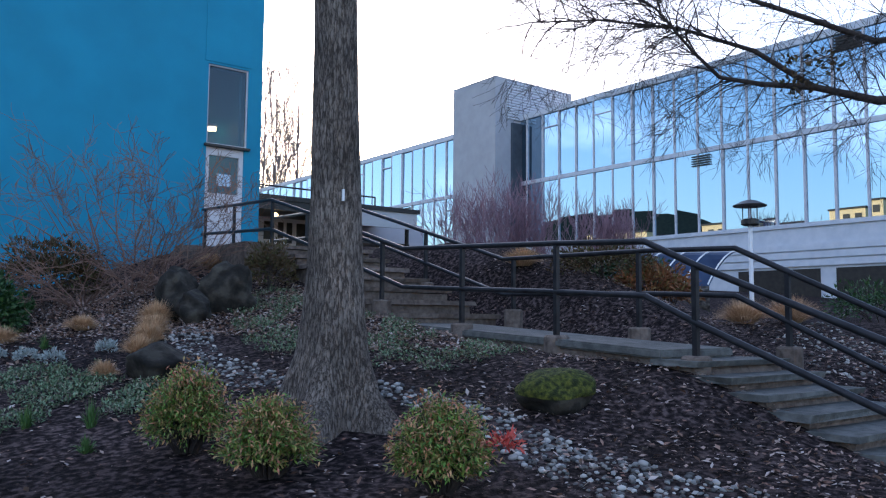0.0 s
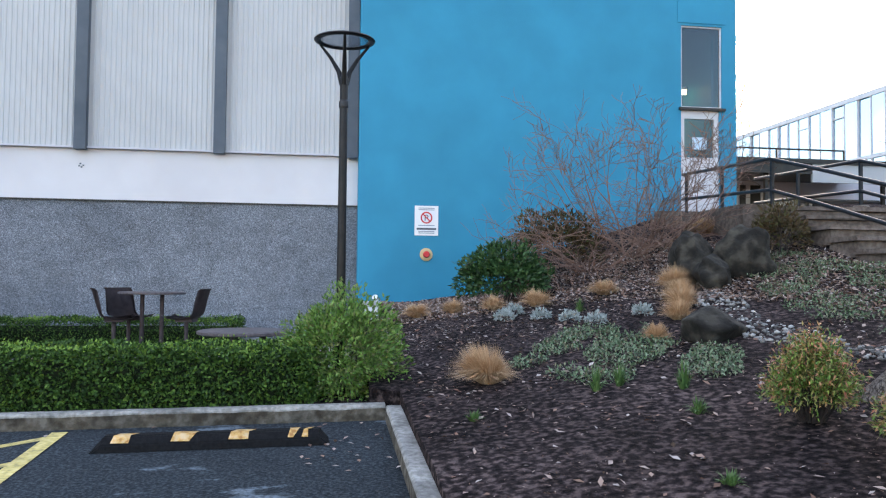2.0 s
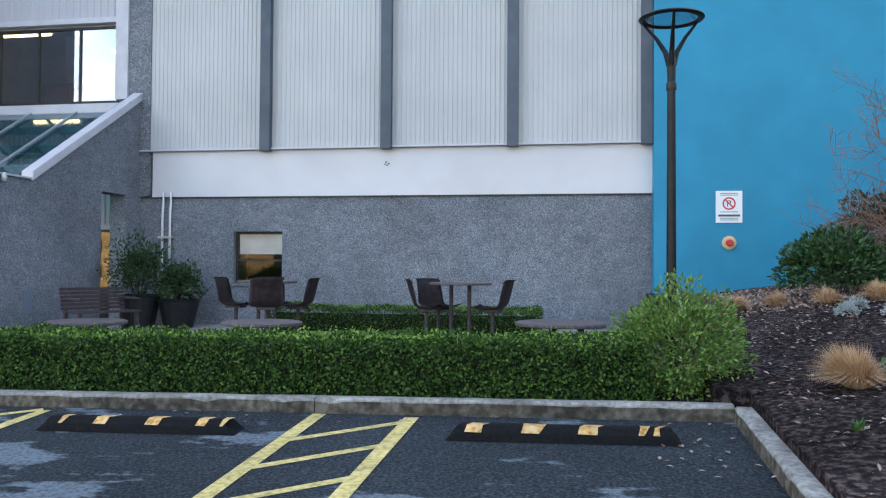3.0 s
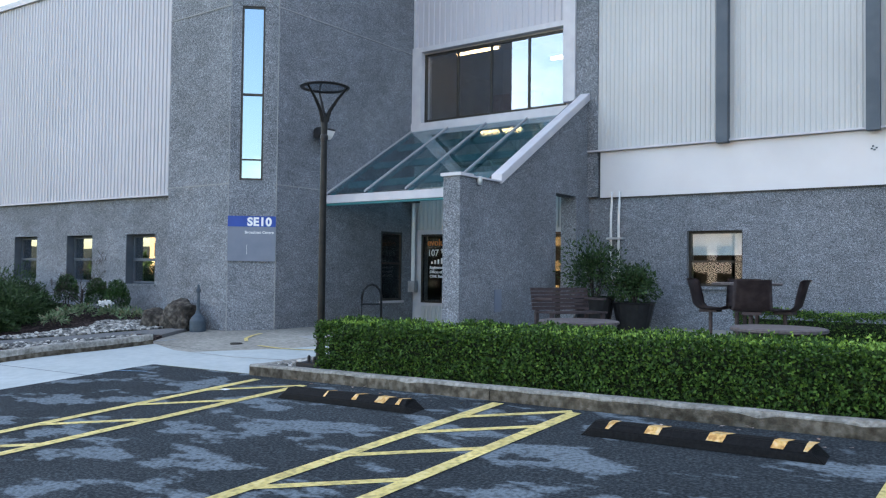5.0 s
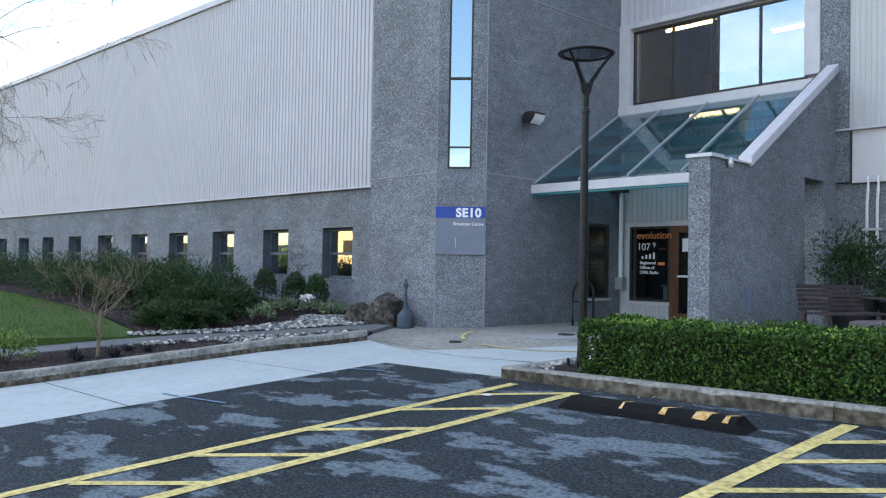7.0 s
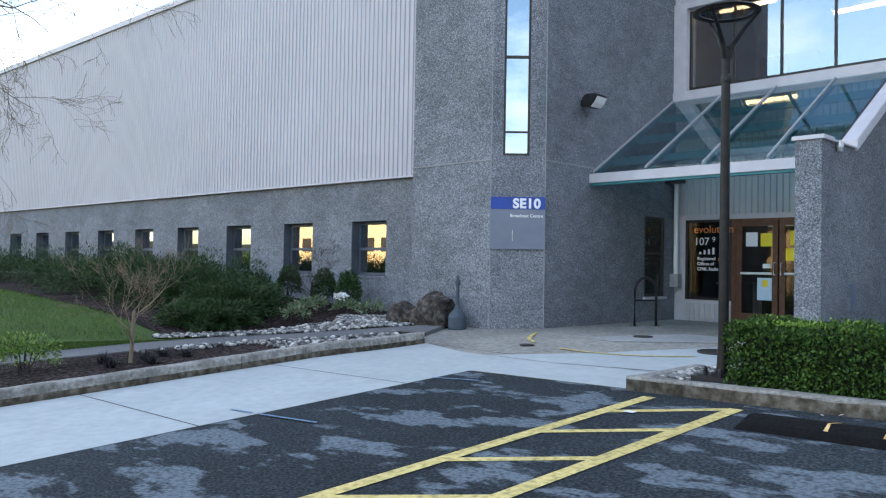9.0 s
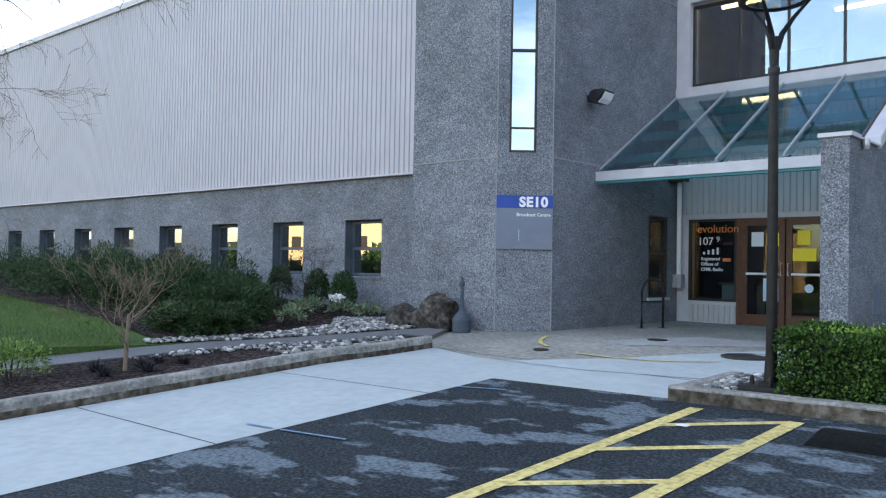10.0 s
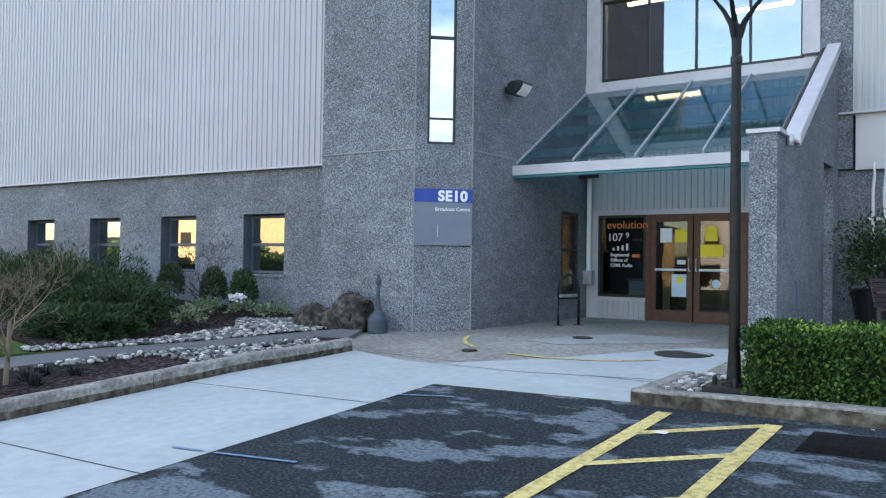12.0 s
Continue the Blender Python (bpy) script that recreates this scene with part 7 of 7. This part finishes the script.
for x, y, hgt, crown, seed, lb in ((-9.62, 15.1, 0.62, (0.56, 0.5, 0.56), 401, "black tapered planter with a bushy laurel"), (-8.95, 15.3, 0.5, (0.36, 0.34, 0.36), 402, "black planter with a small rounded shrub")):
    z = lot(x, y)
    pl = thing("planter", lb, "planter", (x, y, z))
    bm = bmesh.new()
    lathe(bm, [(0.26, 0), (0.37, hgt), (0.4, hgt + 0.02), (0.38, hgt + 0.03), (0.34, hgt - 0.05)], sides=20)
    part("pot", bm, M_POT, pl)
    shrub("potted_shrub", (x, y, z + hgt + crown[2] * 0.85), crown, 2600, 0.07, 0.032, M_CONIFER, "dark green leafy shrub growing in a planter", seed, 0.75, 0.85, 16, base=-0.8)

# ---- buildings beyond the steps ----
X0 = 29.5
gb = thing("glazed_building", "long two-storey glass-fronted building on a white base", "building")
part("wall", B((X0, X0 + 0.6, -14, 78, 1.0, 5.1)), M_SIDING, gb, "white horizontal siding")
part("core", B((X0 + 4.5, X0 + 14, -14, 78, 1.0, 12.2)), M_INFLOOR, gb)
for z, h in ((5.1, 0.16), (8.65, 0.2), (12.2, 0.3)):
    part("floor_band", B((X0 - 0.08, X0 + 4.6, -14, 78, z, z + h)), M_SIDING, gb, "pale floor edge")
for z in (4.2, 3.9, 3.6):
    part("siding_board", B((X0 - 0.1, X0, -14, 30, z, z + 0.24)), M_SIDING, gb)
rng = random.Random(501)
y = -13.0
while y < 77:
    wd = 1.18
    for z0, z1 in ((5.26, 8.65), (8.85, 12.2)):
        part("mullion", B((X0 - 0.05, X0 + 0.06, y - 0.04, y + 0.04, z0, z1)), M_FRAME_P, gb)
        q = part("pane", B((-0.004, 0.004, -wd / 2 + 0.045, wd / 2 - 0.045, z0, z1)), M_GLASS_F, gb)
        q.matrix_basis = pose(X0 + 0.02, y + wd / 2, 0, 0, rng.uniform(-0.25, 0.25), rng.uniform(-0.35, 0.35))
        if rng.random() < 0.2:
            part("transom", B((X0 - 0.04, X0 + 0.05, y + 0.062, y + wd - 0.062, z1 - 0.75, z1 - 0.69)), M_FRAME_P, gb)
        if rng.random() < 0.02:
            for k in range(5):
                part("vent_slat", B((X0 - 0.05, X0 + 0.0, y + 0.1, y + wd - 0.1, z1 - 0.65 + k * 0.12, z1 - 0.57 + k * 0.12)), M_FRAME_D, gb)
    y += wd
for k in range(5):
    part("vent_slat", B((X0 - 0.09, X0 - 0.055, 20.6, 21.5, 8.1 + k * 0.1, 8.15 + k * 0.1)), M_FRAME_D, gb, "dark slat of an open vent")
for y0 in (-12, -8, -4, 0, 4, 8, 12, 16):
    part("window", B((X0 - 0.03, X0, y0, y0 + 3.4, 1.6, 3.5)), M_FRAME_D, gb)
tw = thing("service_tower", "grey panelled service tower with louvred side", "building")
part("body", B((27.7, 33.5, 32.37, 35.96, 1.0, 14.4)), M_LOUVRE, tw)
for k in range(14):
    part("louvre", B((28.45, 33.0, 32.3, 32.37, 12.2 + k * 0.15, 12.29 + k * 0.15)), M_SIDING, tw)
for k in range(16):
    part("panel_rib", B((28.85 + k * 0.045, 28.87 + k * 0.045, 32.24, 32.275, 3.0, 12.0)), M_PIL, tw)
part("side_glazing", B((28.8, 29.42, 32.28, 32.368, 3.0, 12.0)), M_PIL, tw)
whole("roof_plant", B((33.5, 37.0, 25.0, 30.5, 12.4, 14.0)), M_LOUVRE, "grey rooftop plant room", "plant room")
cw = thing("covered_walkway", "flat-roofed covered walkway before a white building", "walkway")
part("roof", B((8.2, 17.2, 24.5, 27.6, 5.3, 5.45)), M_FRAME_D, cw, "dark flat roof edge")
part("fascia", B((8.25, 14.2, 24.56, 24.66, 4.98, 5.298)), M_FRAME_D, cw, "dark fascia under the roof")
part("fascia", B((14.2, 17.1, 24.56, 24.66, 4.72, 5.298)), M_CLAD2, cw, "pale grey fascia panel")
part("soffit", B((8.25, 17.1, 24.67, 27.5, 5.1, 5.297)), M_FRAME_D, cw)
part("back_wall", B((8.2, 19.5, 27.51, 27.8, 2.6, 5.29)), M_WHITE, cw)
for x in (9.4, 12.9, 17.0):
    part("post", B((x - 0.05, x + 0.05, 25.0, 25.12, 2.65, 5.096)), M_FRAME_D, cw)
for x, wd, z0, z1 in ((11.5, 0.22, 4.3, 4.95), (11.9, 0.3, 4.25, 4.95), (12.45, 0.25, 4.3, 4.95), (13.0, 0.2, 4.2, 4.95), (13.35, 0.2, 4.2, 4.95), (13.75, 0.35, 4.1, 4.95), (14.4, 0.9, 2.9, 4.0), (16.1, 0.28, 3.5, 4.5), (16.5, 0.75, 3.5, 4.5), (17.5, 1.3, 3.4, 4.5)):
    part("window", B((x, x + wd, 27.45, 27.508, z0, z1)), M_FRAME_D, cw)
for k in range(4):
    rod("roof_rail", (8.4 + 2.3 * k, 24.6, 5.45), (8.4 + 2.3 * k, 24.6, 5.75), 0.03, M_FRAME_D, cw)
rod("roof_rail", (8.4, 24.6, 5.75), (15.3, 24.6, 5.75), 0.03, M_FRAME_D, cw)
pl = thing("porch_lamp", "small lit amber lamp under the walkway roof", "lamp", (11.62, 24.9, 4.87))
bm = bmesh.new()
lathe(bm, [(0.05, -0.12), (0.11, -0.08), (0.11, 0.0), (0.06, 0.05)], sides=14)
part("globe", bm, M_BULB, pl)
rod("stem", (0, 0, 0.05), (0, 0, 0.235), 0.02, M_BLACK, pl)
whole("parapet_wall", B((7.2, 20, 20.2, 20.5, 2.6, 3.25)), M_STEP, "low brown terrace wall", "wall", "structure")
pt = thing("picnic_table", "dark picnic table on the upper terrace", "table", (10.8, 18.5, 2.7))
part("tabletop", B((-0.9, 0.9, -0.35, 0.35, 0.72, 0.76)), M_FRAME_D, pt)
for s in (-0.7, 0.7):
    part("bench_seat", B((-0.9, 0.9, s - 0.12, s + 0.12, 0.43, 0.47)), M_FRAME_D, pt)
    part("leg", B((s - 0.03, s + 0.03, -0.7, 0.7, 0.3, 0.36)), M_FRAME_D, pt)
    part("leg", B((s - 0.03, s + 0.03, -0.04, 0.04, 0.0, 0.72)), M_FRAME_D, pt)
ln = thing("garden_lantern", "dark roofed lantern on a pale post", "street lamp", (20.24, 13.13, 2.7))
rod("post", (0, 0, -1.2), (0, 0, 1.46), 0.06, M_LETTER, ln)
bm = bmesh.new()
lathe(bm, [(0.16, 1.44), (0.24, 1.48), (0.24, 1.6), (0.2, 1.63)], sides=20)
part("body", bm, M_FRAME_D, ln)
for k in range(4):
    a = k * math.tau / 4 + 0.4
    rod("strut", (0.19 * math.cos(a), 0.19 * math.sin(a), 1.6), (0.19 * math.cos(a), 0.19 * math.sin(a), 2.0), 0.014, M_FRAME_D, ln)
bm = bmesh.new()
lathe(bm, [(0.44, 1.98), (0.45, 2.01), (0.2, 2.13), (0.08, 2.16)], sides=24)
part("cap", bm, M_FRAME_D, ln)
gh = thing("arched_shelter", "low lean-to with a curved blue glazed roof and white ribs", "shelter", (15.85, 12.74, 1.3))
AX, TO = Vector((0.574, -0.819, 0)), Vector((-0.819, -0.574, 0))
curve = [(-0.62 * f, 0.75 * f, 1.82 - 0.22 * f - 0.6 * f * f) for f in (0, 0.2, 0.4, 0.6, 0.8, 1.0)]


def on_roof(along, q, rise=0.0):
    return AX * (along + q[0]) + TO * q[1] + Vector((0, 0, q[2] + rise))


bm = bmesh.new()
lo, hi = [[bm.verts.new(on_roof(s, q)) for q in curve] for s in (-1.6, 1.66)]
for i in range(len(curve) - 1):
    bm.faces.new((lo[i], lo[i + 1], hi[i + 1], hi[i]))
bmesh.ops.solidify(bm, geom=bm.faces[:], thickness=0.04)
part("roof", bm, M_SOLAR, gh, "blue glazed panels")
for k in range(7):
    bm = bmesh.new()
    tube(bm, [on_roof(-1.55 + 0.53 * k, q, 0.035) for q in curve], 0.018, 6)
    part("rib", bm, M_LETTER, gh, "thin white rib")
bm = bmesh.new()
v = [on_roof(s, curve[-1]) for s in (-1.6, 1.66)]
tube(bm, [Vector((q.x, q.y, 0.55)) for q in v], 0.45, 8)
part("base_wall", bm, M_ROCK_G, gh, "dark low base wall")

# ---- distance behind the walk: lit buildings, trees, hills ----
for i, (x, y, w_, h, mt, lb) in enumerate(((-70, -62, 26, 7.5, M_TAN, "tan"), (-38, -66, 20, 9, M_WHITE, "white"), (-12, -64, 22, 7, M_TAN, "tan"), (14, -68, 18, 10, M_TAN, "tan"), (40, -66, 26, 8, M_WHITE, "white"), (-95, -50, 20, 9, M_TAN, "tan"))):
    b = thing("campus_building", "distant sunlit %s campus building" % lb, "building", (x, y, -1.4))
    part("wall", B((0, w_, -14, 0, 0, h)), mt, b)
    part("roof", B((-0.4, w_ + 0.4, -14.4, 0.4, h, h + 0.4)), M_DARK, b)
    for k in range(int(w_ / 3)):
        for z in (1.2, 4.4):
            if z + 2 < h:
                part("window", B((1 + k * 3, 2.8 + k * 3, 0.0, 0.08, z, z + 1.8)), M_FRAME_D, b)
for x, y, w_, h, mt, lb in ((-176, 188, 26, 34, M_TAN, "tan"), (-196, 160, 14, 36, M_TAN, "tan"), (-205, 140, 20, 37, M_WHITE, "white"), (-214, 124, 18, 42, M_TAN, "tan")):
    b = thing("apartment_building", "distant sunlit %s apartment building" % lb, "building", (x, y, -1.4))
    part("wall", B((-12, 0, 0, w_, 0, h)), mt, b)
    part("roof", B((-12.4, 0.4, -0.4, w_ + 0.4, h, h + 0.6)), M_DARK, b)
    for k in range(int(w_ / 4)):
        for z in range(int(h / 6)):
            part("window", B((0.0, 0.1, 1.2 + k * 4, 3.4 + k * 4, 2 + z * 6, 4.4 + z * 6)), M_FRAME_D, b)
rng = random.Random(601)
for i in range(22):
    x = -95 + i * 9 + rng.uniform(-3, 3)
    y = -44 + rng.uniform(-8, 6)
    h = rng.uniform(2.4, 4.6)
    t = thing("broadleaf_tree", "distant dark tree behind the car park", "tree", (x, y, -1.4), group="trees behind the car park")
    bm = bmesh.new()
    tube(bm, [(0, 0, 0), (0, 0, h * 0.6)], [0.2, 0.1], 6)
    part("trunk", bm, M_BARK, t)
    bm = bmesh.new()
    leaf_mound(bm, rng, (0, 0, h * 0.62), (h * 0.4, h * 0.4, h * 0.42), 420, 0.75, 0.5, 0.6, 0.7)
    part("crown", bm, M_CONIFER, t)
bm = bmesh.new()
n = 90
lo, hi = [], []
for i in range(n + 1):
    a = math.radians(116 + 334 * i / n)
    r = 420
    h = 11 + 9 * noise.noise(Vector((i * 0.16, 3, 0))) + 6 * noise.noise(Vector((i * 0.7, 7, 0))) + 58 * math.exp(-(((math.degrees(a) - 136) / 17) ** 2))
    lo.append(bm.verts.new((r * math.cos(a), r * math.sin(a), -2)))
    hi.append(bm.verts.new((r * 1.15 * math.cos(a), r * 1.15 * math.sin(a), h)))
for i in range(n):
    bm.faces.new((lo[i], lo[i + 1], hi[i + 1], hi[i]))
whole("backdrop_hills", bm, M_FAR, "distant dark wooded hills", "hills", "structure")
